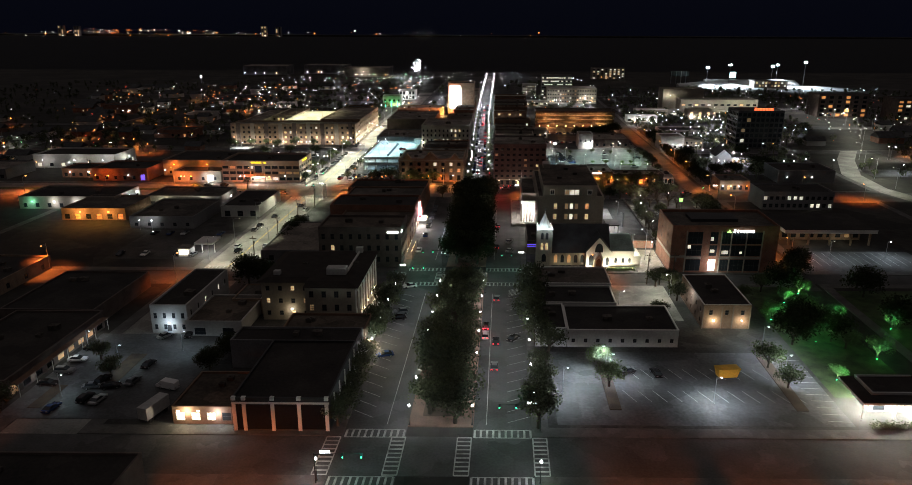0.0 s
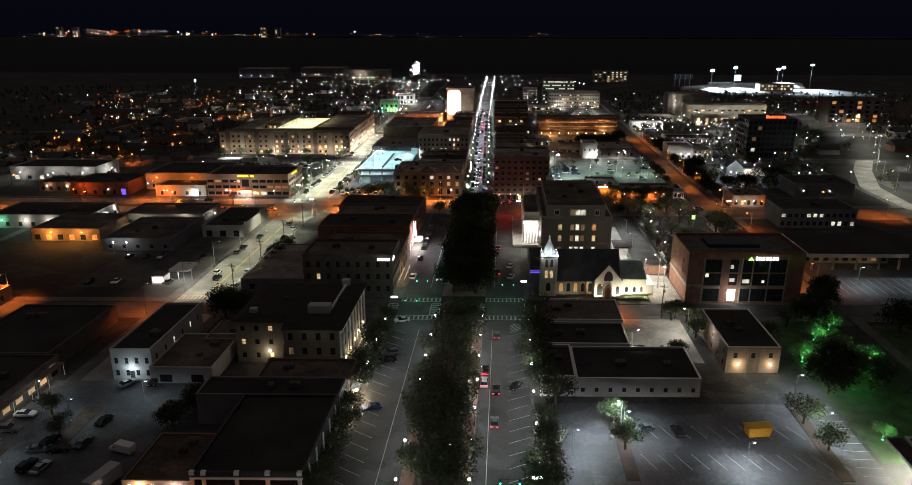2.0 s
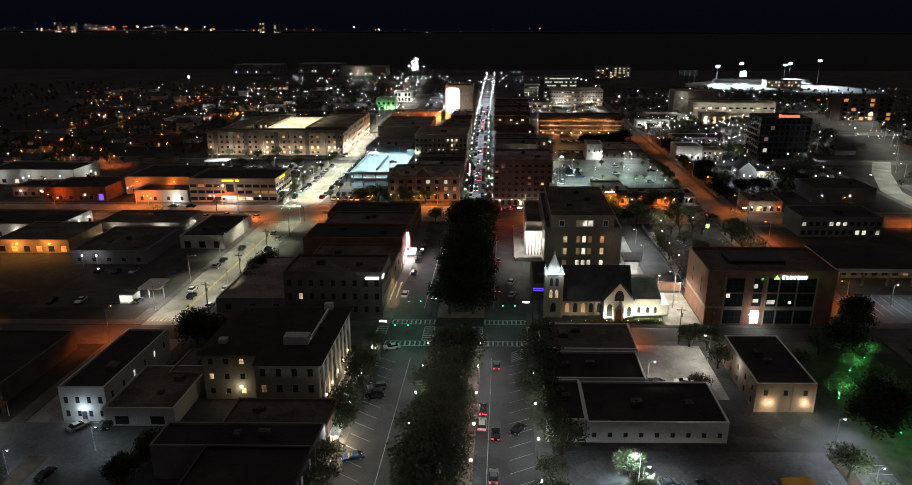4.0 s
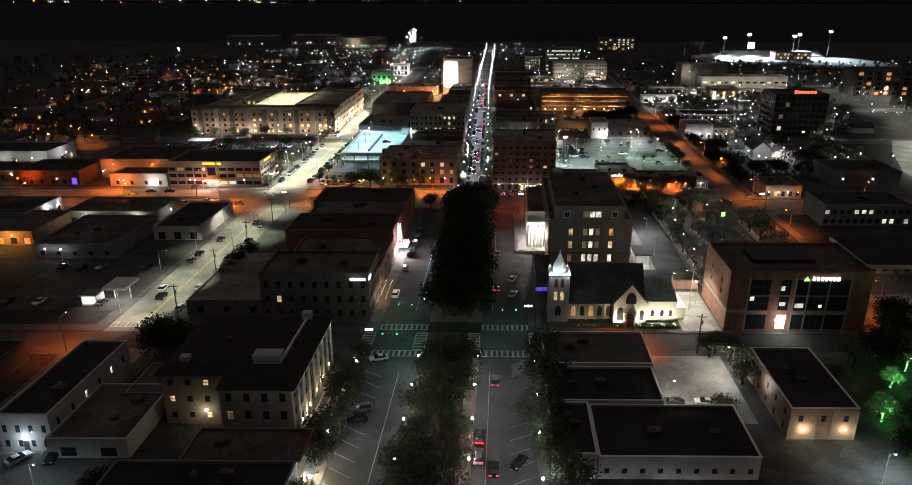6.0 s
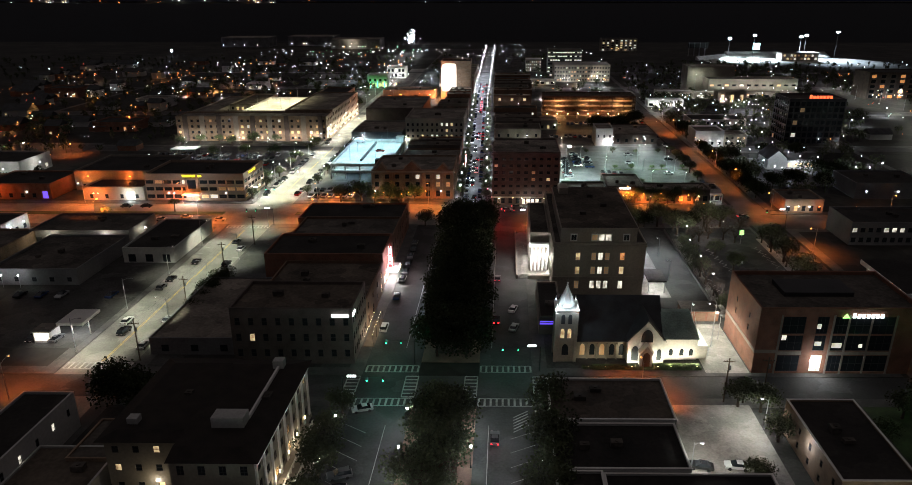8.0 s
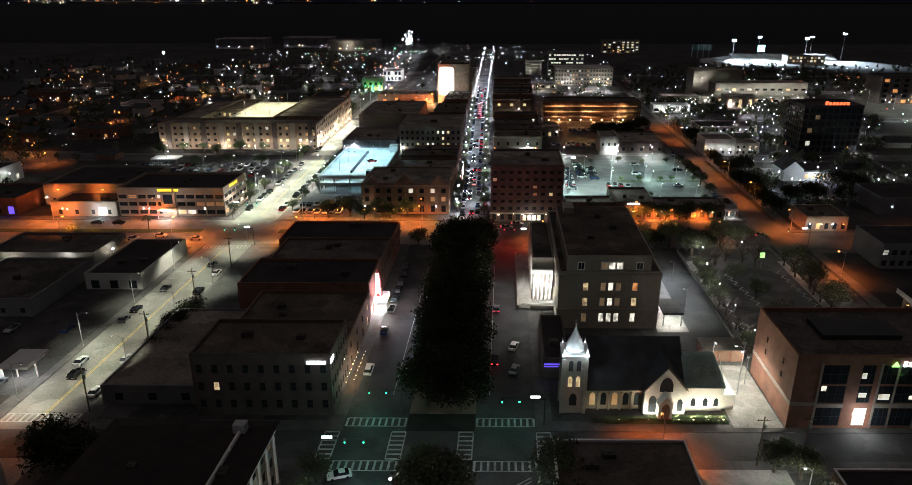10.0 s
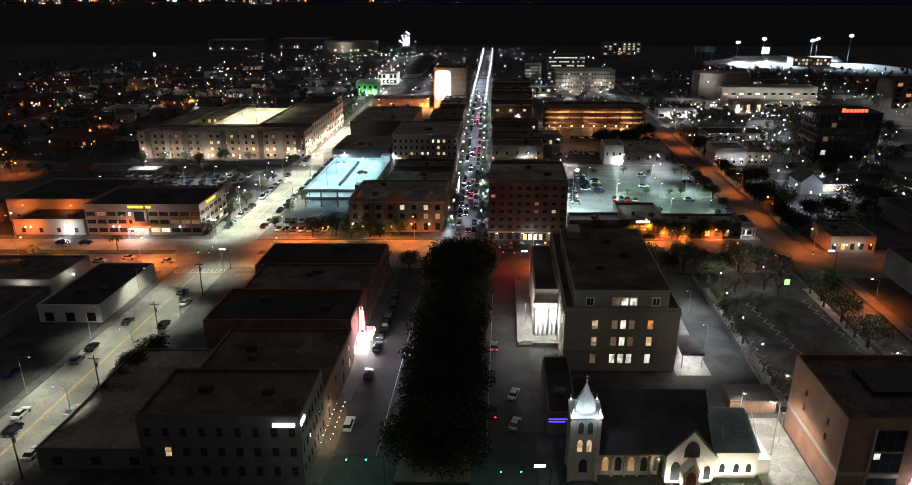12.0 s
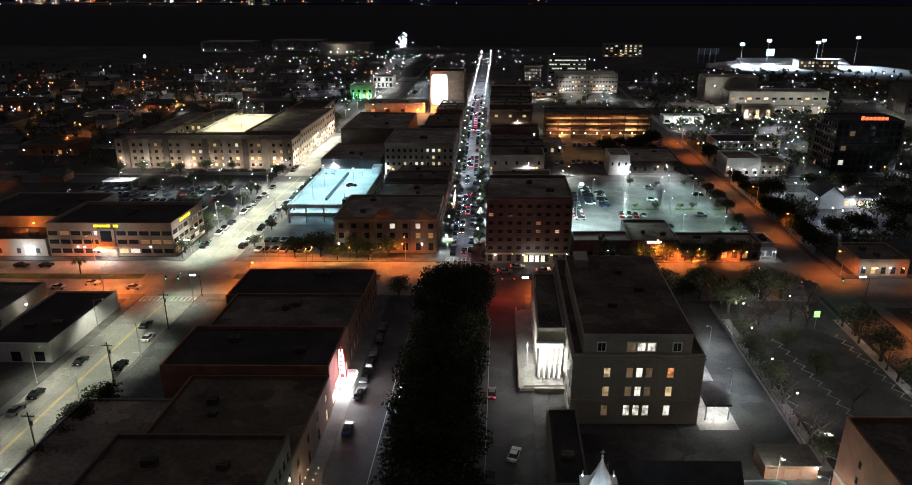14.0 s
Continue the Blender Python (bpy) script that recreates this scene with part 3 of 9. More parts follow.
building("shop_row", -136, -110, 174.2, 205, 4.6, "dark_brick", "black_roof", "deep windowless brick shop with a black roof", seed=113, parapet=0.5, units=2)
building("corner_block", -96, -63, 78, 106.5, 6.2, "dark_brick", "black_roof", "plain dark brick block with a flat black roof", seed=114, parapet=0.5, units=2, base=0.0)
building("corner_store", -170, -152, 196, 222, 4.0, "tan_brick", "black_roof", "low tan store under an orange street lamp", right=(3, [(0.9, 2.6)], 1.6), seed=14, parapet=0.5)
# west side
building("long_shop", 18, 46.6, 164, 180.5, 4.4, "white", "black_roof", "long white low shop with small windows and a black roof", front=(9, [(1.2, 2.3)], 0.9), seed=15, parapet=0.4, coping="trim", bars=(2, 2))
building("avenue_shop", 9.8, 33, 180.7, 194, 5.0, "white", "black_roof", "low avenue shop with a dark roof and white parapet", left=(3, [(0.5, 3.0)], 2.8), lit=((0.6, "lit_white"),), seed=16, parapet=0.5, coping="trim")
building("avenue_shop", 9.8, 33.5, 194.2, 209, 5.6, "white", "tan_roof", "low avenue shop with a tan roof and white parapet", left=(3, [(0.5, 3.0)], 2.8), lit=((0.5, "lit_dim"),), seed=17, parapet=0.5, coping="trim")
building("avenue_shop", 9.8, 17.8, 164, 180.5, 4.8, "white", "black_roof", "narrow avenue shop with a lit glazed front", left=(4, [(0.5, 3.0)], 2.8), lit=((0.7, "lit_white"),), seed=18, parapet=0.5, coping="trim")
building("brick_office", 56, 69, 176, 200, 6.6, "tan_brick", "black_roof", "two-storey brown brick office with wall lamps", front=(3, [(4.0, 5.4)], 1.0), left=(5, [(1.0, 2.4), (4.0, 5.4)], 1.0), seed=19, parapet=0.4, coping="trim")
building("strip_shop", 80.5, 110, 133, 141, 4.4, "white", "black_roof", "low shop with a brightly lit white canopy", left=(3, [(0.5, 3.0)], 2.4), front=(7, [(0.4, 3.0)], 2.6), lit=((0.9, "lit_white"),), seed=20, parapet=0.3)
# second block, east side
building("brick_block", -61.5, -33.6, 225, 240.5, 13.4, "dark_brick", "tan_roof", "three-storey dark brick block with arched windows", front=(9, storeys(3, 12.6, 1.2, 0.9, 0.6), 1.2), right=(7, storeys(3, 12.6, 1.2, 0.9, 0.6), 1.2), lit=((0.03, "lit_warm"),), seed=21, parapet=0.8)
building("side_shed", -83, -62, 229, 266, 4.0, "grey", "pale_glare_gravel", "long low building with a plain tan roof", front=(3, [(0.8, 2.6)], 1.8), seed=22, parapet=0.4, units=0)
building("avenue_shop", -61.6, -33.8, 241, 268, 8.0, "brown", "tan_roof", "two-storey shop with a tan flat roof", right=(4, [(0.5, 3.2), (4.8, 6.6)], 1.6), lit=((0.4, "lit_warm"),), seed=23)
building("theatre", -68, -34, 268.3, 286, 10.0, "brick", "black_roof", "dark brick theatre with a red and white neon sign", right=(3, [(0.4, 3.0)], 3.0), lit=((0.9, "lit_white"),), seed=24)
building("avenue_shop", -66, -34, 286.3, 306, 9.0, "brown", "grey_roof", "two-storey shop with a grey flat roof", right=(5, [(0.5, 3.2), (5.2, 7.2)], 1.5), seed=25)
building("corner_block", -69, -34, 306.3, 324, 8.4, "brick", "black_roof", "low brick corner block with a dark stepped roof", right=(5, [(0.5, 3.2), (5.0, 7.0)], 1.5), seed=26)
building("white_warehouse", -120, -103.6, 288, 318, 4.6, "white", "black_roof", "white-walled warehouse with a plain side wall", front=(3, [(0.4, 3.0)], 2.4), seed=27, parapet=0.5, base=0.0)
building("warehouse", -150, -124, 270, 300, 4.5, "grey", "grey_roof", "low grey warehouse with a wide flat roof", front=(5, [(1.2, 2.6)], 1.4), seed=28, base=0.0)
building("warehouse", -185, -158, 282, 306, 4.5, "tan_brick", "grey_roof", "low tan shop with an orange lit front", front=(6, [(0.6, 2.8)], 2.2), lit=((0.5, "lit_orange"),), seed=29, base=0.0)
# courthouse and bank, west side
building("courthouse", 14.6, 40.2, 264.5, 316, 15.2, "stone", "grey_roof", "pale stone courthouse with tall windows and a set-back attic", front=([(6.8, 1.3), (11.2, 1.3), (13.1, 1.3), (15.0, 1.3), (19.2, 1.3)], [(1.9, 4.3), (6.4, 8.6), (10.6, 12.8)], 1.3), left=(11, [(2.2, 4.6), (6.4, 8.6), (10.6, 12.8)], 1.3),
         lit={("f", 0, 0): "lit_dim", ("f", 0, 1): "lit_white", ("f", 0, 2): "lit_white", ("f", 0, 3): "lit_white", ("f", 0, 4): "lit_white", ("f", 1, 0): "lit_warm", ("f", 1, 1): "lit_dim", ("f", 1, 2): "lit_white", ("f", 1, 3): "lit_dim", ("f", 1, 4): "lit_warm",
              ("f", 2, 0): "lit_warm", ("f", 2, 1): "lit_dim", ("f", 2, 2): "lit_white", ("f", 2, 3): "lit_dim", ("f", 2, 4): "lit_orange"}, seed=31, parapet=0.5, bars=(2, 3), frame_mat="trim", units=0)
building("bank_block", 57.2, 92.6, 221.6, 243, 15.4, "brick", "grey_roof", "four-storey red brick bank with black glass bays", front=([(7.8, 5.0), (14.1, 2.6), (18.2, 3.0), (22.3, 4.8), (27.5, 5.0)], [(0.5, 4.6), (5.8, 9.6), (10.0, 14.2)], 4.0), left=([(6, 0.9), (15, 0.9)], [(8.0, 9.4), (11.0, 12.4)], 1.0), lit={("f", 0, 1): "lit_white"}, seed=36, parapet=0.9, units=0, bars=(3, 2))
drive_bank = building("dark_office", 109, 140, 260, 276, 4.9, "tan_brick", "black_roof", "low tan brick office under a broad flat roof", front=(9, [(0.9, 3.0)], 2.0), left=(4, [(0.9, 3.0)], 1.6), lit=((0.25, "lit_dim"),), seed=33, parapet=0, units=0)
Shape().box(-1.6, 33, -8.0, 17, 5.0, 6.1).part("flat_roof", M["black_roof"], drive_bank, "broad flat black roof")
Shape().box(-1.75, 33.15, -8.15, -8.0, 4.9, 6.2).part("fascia", M["trim"], drive_bank, "pale fascia band")
Shape().box(-1.75, -1.6, -8.0, 17, 4.9, 6.2).part("fascia", M["trim"], drive_bank, "pale fascia band")
for x in (0.5, 8, 16, 24, 31):
    Shape().box(x - 0.3, x + 0.3, -7.4, -6.8, 0, 5.0).part("pier", M["tan_brick"], drive_bank)
for x in (4, 12, 20, 28):
    Shape().box(x - 0.25, x + 0.25, -3.2, -2.8, 4.86, 4.98).part("soffit_lamp", M["bulb_warm"], drive_bank, "small warm soffit lamp")
light(drive_bank, (6, -3 + K * 6, 4.5), 36, WARM, 0.2)
light(drive_bank, (22, -3 + K * 22, 4.5), 36, WARM, 0.2)
building("dark_office", 118, 150, 306, 324, 7.5, "grey", "black_roof", "two-storey office with a lit row of windows", front=(12, [(1.0, 2.8), (4.6, 6.2)], 1.6), lit=((0.35, "lit_white"),), seed=34)
# beyond the boulevard, east
building("corner_hall", -54, -20.4, 361, 388, 11.5, "tan_brick", "grey_roof", "ornate tan brick corner building lit orange", front=(8, [(0.8, 3.4), (5.0, 7.0), (8.4, 10.2)], 1.7), right=(7, [(0.8, 3.4), (5.0, 7.0), (8.4, 10.2)], 1.6), lit=((0.06, "lit_white"), (0.1, "lit_dim")), seed=41)
building("avenue_shop", -50, -20.4, 388.3, 420, 8, "brown", "grey_roof", "row of older shops with flat roofs", right=(7, [(0.5, 3.2), (5.4, 7.4)], 1.7), lit=((0.5, "lit_white"), (0.2, "lit_orange")), seed=42)
building("avenue_shop", -50, -20.4, 420.3, 451, 8.8, "brown", "tan_roof", "taller shop block with a pale flat roof", right=(7, [(0.5, 3.2), (5.0, 7.0)], 1.7), lit=((0.4, "lit_white"), (0.2, "lit_orange")), seed=43)
building("office_block", -146, -105.5, 357, 381, 10.3, "tan_stone", "black_roof", "three-storey office with long dark window bands", front=(11, [(1.0, 2.6), (4.2, 5.7), (7.1, 8.6)], 3.1), right=(6, [(1.0, 2.6), (4.2, 5.7), (7.1, 8.6)], 3.2), lit=((0.04, "lit_white"), (0.10, "lit_dim")), seed=44, parapet=1.0)
building("hall_building", -184, -146.5, 372, 402, 8.0, "stone", "black_roof", "large plain hall with orange-lit walls", front=(5, [(1.2, 2.8)], 1.2), seed=45)
building("low_store", -172, -147, 357, 371.5, 5.0, "stone", "black_roof", "low orange-lit store on the boulevard", front=(4, [(0.8, 2.6)], 1.4), lit=((0.3, "lit_white"),), seed=46)
building("low_store", -215, -186, 358, 380, 6.0, "brick", "black_roof", "low brick store lit by orange lamps", front=(6, [(0.8, 2.6)], 1.6), lit=((0.2, "lit_orange"),), seed=47)
building("office_tower", -54, -20.4, 464, 500, 14.6, "stone", "grey_roof", "pale stone office block with rows of windows", front=(12, [(1, 3), (4.6, 6.2), (7.8, 9.4), (11, 12.6)], 1.2), right=(11, [(1, 3), (4.6, 6.2), (7.8, 9.4), (11, 12.6)], 1.2), lit=((0.12, "lit_white"), (0.05, "lit_warm")), seed=48)
building("brick_hall", -84, -50, 508, 560, 13, "dark_brick", "grey_roof", "big dark brick hall with a flat roof", front=(6, [(1, 3)], 1.4), seed=49)
building("drum_hall", -84, -56, 464, 500, 7, "grey", "grey_roof", "low dark hall behind the car deck", front=(5, [(1, 3)], 1.4), seed=50)
building("avenue_shop", -49, -20.4, 501, 560, 11, "brown", "grey_roof", "row of downtown shops with lit fronts", right=(12, [(0.5, 3.2), (5.4, 7.4)], 1.8), lit=((0.5, "lit_white"), (0.2, "lit_orange")), seed=51)
building("screen_tower", -50, -26.5, 640, 662, 28.2, "tan_brick", "black_roof", "tall blank-sided block bearing a huge lit panel", right=(5, storeys(7, 27), 1.3), lit=((0.2, "lit_orange"),), seed=52)
building("avenue_shop", -46, -20.4, 577, 638, 9, "brown", "grey_roof", "row of low downtown shops with lit fronts", right=(12, [(0.5, 3.2), (5.0, 7.0)], 1.8), lit=((0.6, "lit_white"), (0.2, "lit_orange")), seed=53)
building("avenue_shop", -50, -20.4, 664, 699, 9, "brick", "grey_roof", "row of low downtown shops with lit fronts", right=(9, [(0.5, 3.2), (5.0, 7.0)], 1.8), lit=((0.6, "lit_white"), (0.2, "lit_orange")), seed=54)
building("avenue_shop", -60, -20.4, 710, 818, 10, "brick", "grey_roof", "long row of downtown shops with lit fronts", right=(20, [(0.5, 3.2), (5.0, 7.0)], 1.8), lit=((0.6, "lit_white"), (0.2, "lit_orange")), seed=55)
# beyond the boulevard, west
building("brick_tower", -4.2, 22.6, 352.6, 380, 20.9, "dark_brick", "grey_roof", "seven-storey dark brick tower over shop fronts", front=(9, [(0.6, 2.8)] + storeys(6, 20.2, 0.9, 0.7, 3.6), 1.5), left=(9, [(0.6, 2.8)] + storeys(6, 20.2, 0.9, 0.7, 3.6), 1.5), lit=((0.03, "lit_warm"), (0.06, "lit_dim")), seed=61, parapet=0.9, base=0.0)
building("dark_hall", 24, 42, 355, 364, 6, "dark_brick", "grey_roof", "low dark shop beside the tower", front=(5, [(0.8, 3.0)], 1.6), seed=162, coping="grey")
building("dark_hall", 42.3, 57.6, 355, 376, 6.2, "dark_brick", "grey_roof", "dark tall-fronted hall on the boulevard", front=(4, [(0.8, 3.0)], 1.6), lit=((0.06, "lit_white"),), seed=62)
building("dark_hall", 57.9, 84, 355, 366, 5, "dark_brick", "grey_roof", "low dark shop row on the boulevard", front=(8, [(0.8, 3.0)], 1.8), lit=((0.12, "lit_dim"),), seed=63)
building("avenue_shop", -3.4, 24, 398, 451, 6, "grey", "grey_roof", "low dark shop row with a grey roof", left=(10, [(0.5, 3.2)], 2.0), lit=((0.25, "lit_white"),), seed=64)
building("avenue_shop", -3.4, 23, 466, 500, 8.4, "cream", "grey_roof", "cream shop lit orange from the street", front=(5, [(4.4, 6.4)], 1.4), left=(8, [(0.5, 3.2), (4.8, 6.6)], 2.0), lit=((0.4, "lit_white"),), seed=65)
building("avenue_shop", -3.4, 22, 502, 545, 12, "dark_brick", "grey_roof", "dark brick shop row with a tall parapet", left=(9, [(0.5, 3.2), (4.8, 6.6)], 2.0), lit=((0.4, "lit_white"),), seed=66)
building("avenue_shop", -3.4, 20, 577, 615, 13, "cream", "grey_roof", "cream corner building with warm lit windows", front=(6, [(1, 3.4), (5.4, 7.4), (9.2, 11)], 1.5), left=(8, [(1, 3.4), (5.4, 7.4), (9.2, 11)], 1.5), lit=((0.5, "lit_warm"),), seed=67)
building("avenue_shop", -3.4, 24, 617, 699, 12, "grey", "grey_roof", "long dark downtown block", left=(16, [(0.5, 3.2), (5.0, 7.0)], 2.0), lit=((0.5, "lit_white"),), seed=68)
building("office_slab", 46, 98, 746, 775, 15, "stone", "white_roof", "broad pale office slab with window rows", front=(20, storeys(4, 14.5, 1.3, 0.9), 1.5), lit=((0.08, "lit_white"), (0.1, "lit_dim")), seed=69)
building("city_hall", 42, 75, 784, 805, 25.5, "grey", "grey_roof", "tall office with bright white floors", front=(14, storeys(7, 25, 1.4, 0.9), 2.1), lit=((0.75, "lit_white"),), seed=70)
building("county_block", 22, 38, 830, 850, 12, "stone", "white_roof", "pale office block with many lit windows", front=(8, storeys(4, 11.5, 1.0, 0.8), 1.1), lit=((0.55, "lit_white"), (0.2, "lit_dim")), seed=71)
building("harbour_flats", 134, 184, 1090, 1110, 16, "stone", "black_roof", "apartment block by the harbour with lit windows", front=(14, storeys(5, 15.5, 0.8, 0.6), 2.0), lit=((0.3, "lit_white"), (0.2, "lit_warm")), seed=72, base=0.0)
building("glass_office", 157, 188, 470, 492, 24.6, "dark", "black_roof", "dark glass office block with a red roof sign", front=(10, storeys(7, 24.2, 0.6, 0.5), 2.4), left=(7, storeys(7, 24.2, 0.6, 0.5), 2.4), lit=((0.035, "lit_white"), (0.03, "lit_dim")), seed=73)
building("library", 163, 234, 650, 668, 13.6, "cream", "grey_roof", "long pale civic hall with two lit window bands", front=(20, [(3.8, 5.4), (8.6, 10.2)], 2.2), lit=((0.12, "lit_warm"), (0.08, "lit_white"), (0.2, "lit_dim")), seed=74)
building("library_terrace", 150, 232, 640, 649.5, 4.8, "cream", "grey_roof", "low pale terrace wing of the civic hall", front=(14, [(1.0, 3.2)], 3.6), lit=((0.3, "lit_warm"), (0.15, "lit_white")), seed=175)
building("library_terrace", 121, 149.5, 640, 655, 5.2, "cream", "white_roof", "low pale side wing with lamps", front=(7, [(1.0, 3.4)], 2.4), lit=((0.4, "lit_warm"), (0.2, "lit_white")), seed=176)
building("library_hall", 150.5, 189, 669, 690, 21.5, "cream", "grey_roof", "blank pale stage tower of the civic building", seed=75)
building("red_office", 285, 330, 640, 665, 20, "dark_brick", "black_roof", "dark office block with red-lit windows", front=(10, storeys(5, 19.5), 2.4), lit=((0.3, "lit_orange"),), seed=76)
building("red_office", 345, 385, 620, 645, 18, "dark_brick", "black_roof", "dark office block with a few orange windows", front=(10, storeys(5, 17.5), 2.4), lit=((0.25, "lit_orange"), (0.1, "lit_white")), seed=77)
building("brick_shop", 109.5, 124.5, 342, 357, 4.8, "tan_brick", "grey_roof", "low orange-lit brick shop on the corner", front=(5, [(0.8, 3.0)], 1.5), lit=((0.1, "lit_dim"),), seed=78)
building("grey_warehouse", 146, 176, 362, 384, 6, "grey", "black_roof", "plain grey warehouse with a pale roof edge", seed=79)
building("small_chapel_hall", 51, 60.5, 465, 480, 9, "white", "grey_roof", "small white hall with a lamp over its door", front=(3, [(4.5, 6.2)], 1.0), seed=80)
building("white_store", 105.6, 121.3, 463.5, 480, 8, "white", "grey_roof", "white two-part store with lamps on its wall", front=(4, [(1, 2.6)], 1.4), seed=81)
building("civic_tower", -114, -97, 775, 795, 9, "white", "grey_roof", "pale civic building bathed in white light", front=(8, storeys(2, 9.5), 1.5), lit=((0.4, "lit_white"),), seed=82)

building("pale_store", -268, -221, 392, 415, 7.0, "white", "black_roof", "big pale store with floodlit white walls", front=(7, [(0.8, 2.8)], 2.2), right=(3, [(0.8, 2.8)], 2.0), lit=((0.5, "lit_white"),), seed=121, base=0.14)
building("low_store", -236, -216, 366, 382, 4.2, "brick", "black_roof", "low brick diner with round wall lamps", front=(5, [(0.8, 2.6)], 1.8), lit=((0.3, "lit_warm"),), seed=122)
building("low_store", -300, -262, 340 + 20, 384, 5.0, "grey", "grey_roof", "low dim store on the boulevard", front=(8, [(0.8, 2.6)], 2.0), lit=((0.15, "lit_orange"),), seed=123)
building("low_store", -215, -172, 300, 322, 5.0, "stone", "black_roof", "long low shop beside the boulevard", right=(5, [(0.8, 2.6)], 1.6), front=(8, [(0.8, 2.6)], 1.6), lit=((0.15, "lit_dim"),), seed=124)
building("low_store", -160, -126, 304, 323, 4.6, "grey", "grey_roof", "low garage shop with a wide roof", front=(6, [(0.6, 2.8)], 2.4), lit=((0.25, "lit_white"),), seed=125)
building("cottage_office", 121.5, 134, 463.5, 476, 6.0, "cream", "grey_roof", "small pale office beside the white store", front=(4, [(1.0, 2.6), (4.0, 5.2)], 1.2), lit=((0.4, "lit_warm"),), seed=126)
building("lit_pavilion", 162, 184, 618, 630, 8.6, "cream", "grey_roof", "small classical pavilion glowing warm", front=(5, [(0.8, 6.5)], 1.6), lit=((0.7, "lit_warm"),), seed=127)
building("low_store", 106, 132, 600, 611, 4.5, "white", "white_roof", "low white market hall under lamps", front=(8, [(0.8, 2.8)], 2.4), lit=((0.5, "lit_white"),), seed=128)
building("low_store", 119, 154, 525, 545, 3.4, "stone", "black_roof", "long low pale store behind dark trees", front=(8, [(0.8, 2.8)], 1.6), lit=((0.2, "lit_orange"),), seed=129)
building("low_store", 30, 84, 582, 605, 10.0, "stone", "grey_roof", "pale older hall behind the garage", front=(10, [(6, 8)], 1.6), lit=((0.1, "lit_white"),), seed=130)
building("green_hall", -121, -103, 709.5, 724, 10.0, "white", "grey_roof", "ornate hall flooded with green light", front=(6, [(0.8, 3.0), (4.8, 7.0)], 1.4), lit=((0.2, "lit_warm"),), seed=131)

building("low_store", 18, 46, 724, 735, 4.0, "white", "white_roof", "long low white hall with a pale lit roof", front=(10, [(0.8, 2.8)], 2.0), lit=((0.5, "lit_white"),), seed=132)
building("dark_store", 62, 86, 470, 500, 5.0, "dark_brick", "grey_roof", "low dark store beside the orange car park", front=(5, [(0.8, 2.8)], 1.6), seed=133)
building("low_store", 22, 33, 511, 524, 5.5, "cream", "grey_roof", "small pale shop lit orange", front=(3, [(0.8, 2.8)], 1.6), lit=((0.3, "lit_warm"),), seed=134)
building("porch_shop", 84.6, 89.4, 358, 368, 4.2, "white", "grey_roof", "small shop with a white lit porch", front=(2, [(0.4, 3.0)], 1.8), lit=((0.5, "lit_white"),), seed=135)
building("low_store", -96 - 44, -118, 575.5 + 30, 640, 8.0, "brown", "black_roof", "brown corner store with a green lit fascia", right=(8, [(0.6, 3.0), (4.6, 6.6)], 1.8), front=(5, [(0.6, 3.0)], 1.8), lit=((0.35, "lit_warm"),), seed=136)
building("low_store", -96, -54, 640, 660, 6.0, "tan_brick", "grey_roof", "low store behind an orange-lit yard", front=(7, [(0.8, 2.8)], 2.0), lit=((0.3, "lit_orange"),), seed=137)
building("low_store", -268, -246, 592, 610, 6.0, "white", "grey_roof", "long white lodge with lit galleries", front=(9, [(0.6, 2.4), (3.4, 5.2)], 1.6), lit=((0.6, "lit_white"),), seed=138, base=0.14)
building("low_store", -222, -206, 690, 705, 4.5, "white", "white_roof", "white fuel station with a lit canopy", front=(4, [(0.6, 3.2)], 2.6), lit=((0.9, "lit_white"),), seed=139, base=0.14)
building("low_store", -250, -224, 503, 522, 5.0, "brick", "black_roof", "low brick hall under red-orange lamps", front=(6, [(0.8, 2.8)], 1.6), lit=((0.2, "lit_orange"),), seed=140, base=0.14)
building("low_store", -366, -340, 642, 662, 7.0, "brick", "black_roof", "far brick hall under red-orange lamps", front=(6, [(0.8, 2.8)], 1.6), lit=((0.3, "lit_orange"),), seed=141, base=-0.02)


# ---- street lamps ----
def globe_lamp(label, power, colour, bulb="bulb", height=4.0, r=0.34, far=False, name="street_lamp"):
    """A park lamp: fluted base, post, collar and a glowing globe."""
    ob = thing(name, 0, 0, label, name.replace("_", " "), "lamps along the avenue" if name == "street_lamp" else "lamps of the far yards")
    r *= 0.62 if far else 1.0
    if not far:
        Shape().tube((0, 0, 0), (0, 0, 0.5), 0.20, 0.12, 10).tube((0, 0, 0.5), (0, 0, 0.62), 0.15, 0.10, 10).part("base", M["pole"], ob, shear=False)
    Shape().tube((0, 0, 0 if far else 0.6), (0, 0, height - 0.3), 0.07, 0.05, 8).part("post", M["pole"], ob, shear=False)
    if not far:
        Shape().tube((0, 0, height - 0.32), (0, 0, height - 0.2), 0.08, 0.17, 10).part("collar", M["pole"], ob, shear=False)
    Shape().ball((0, 0, height + 0.1), r, r * 1.2).part("globe", M[bulb], ob, "glowing white globe", shear=False, smooth=True)
    if power:
        light(ob, (0, 0, height + 0.1 - (r + 0.1 if far else 0)), power, colour, r + 0.08, 150 if far else 0)
    return ob


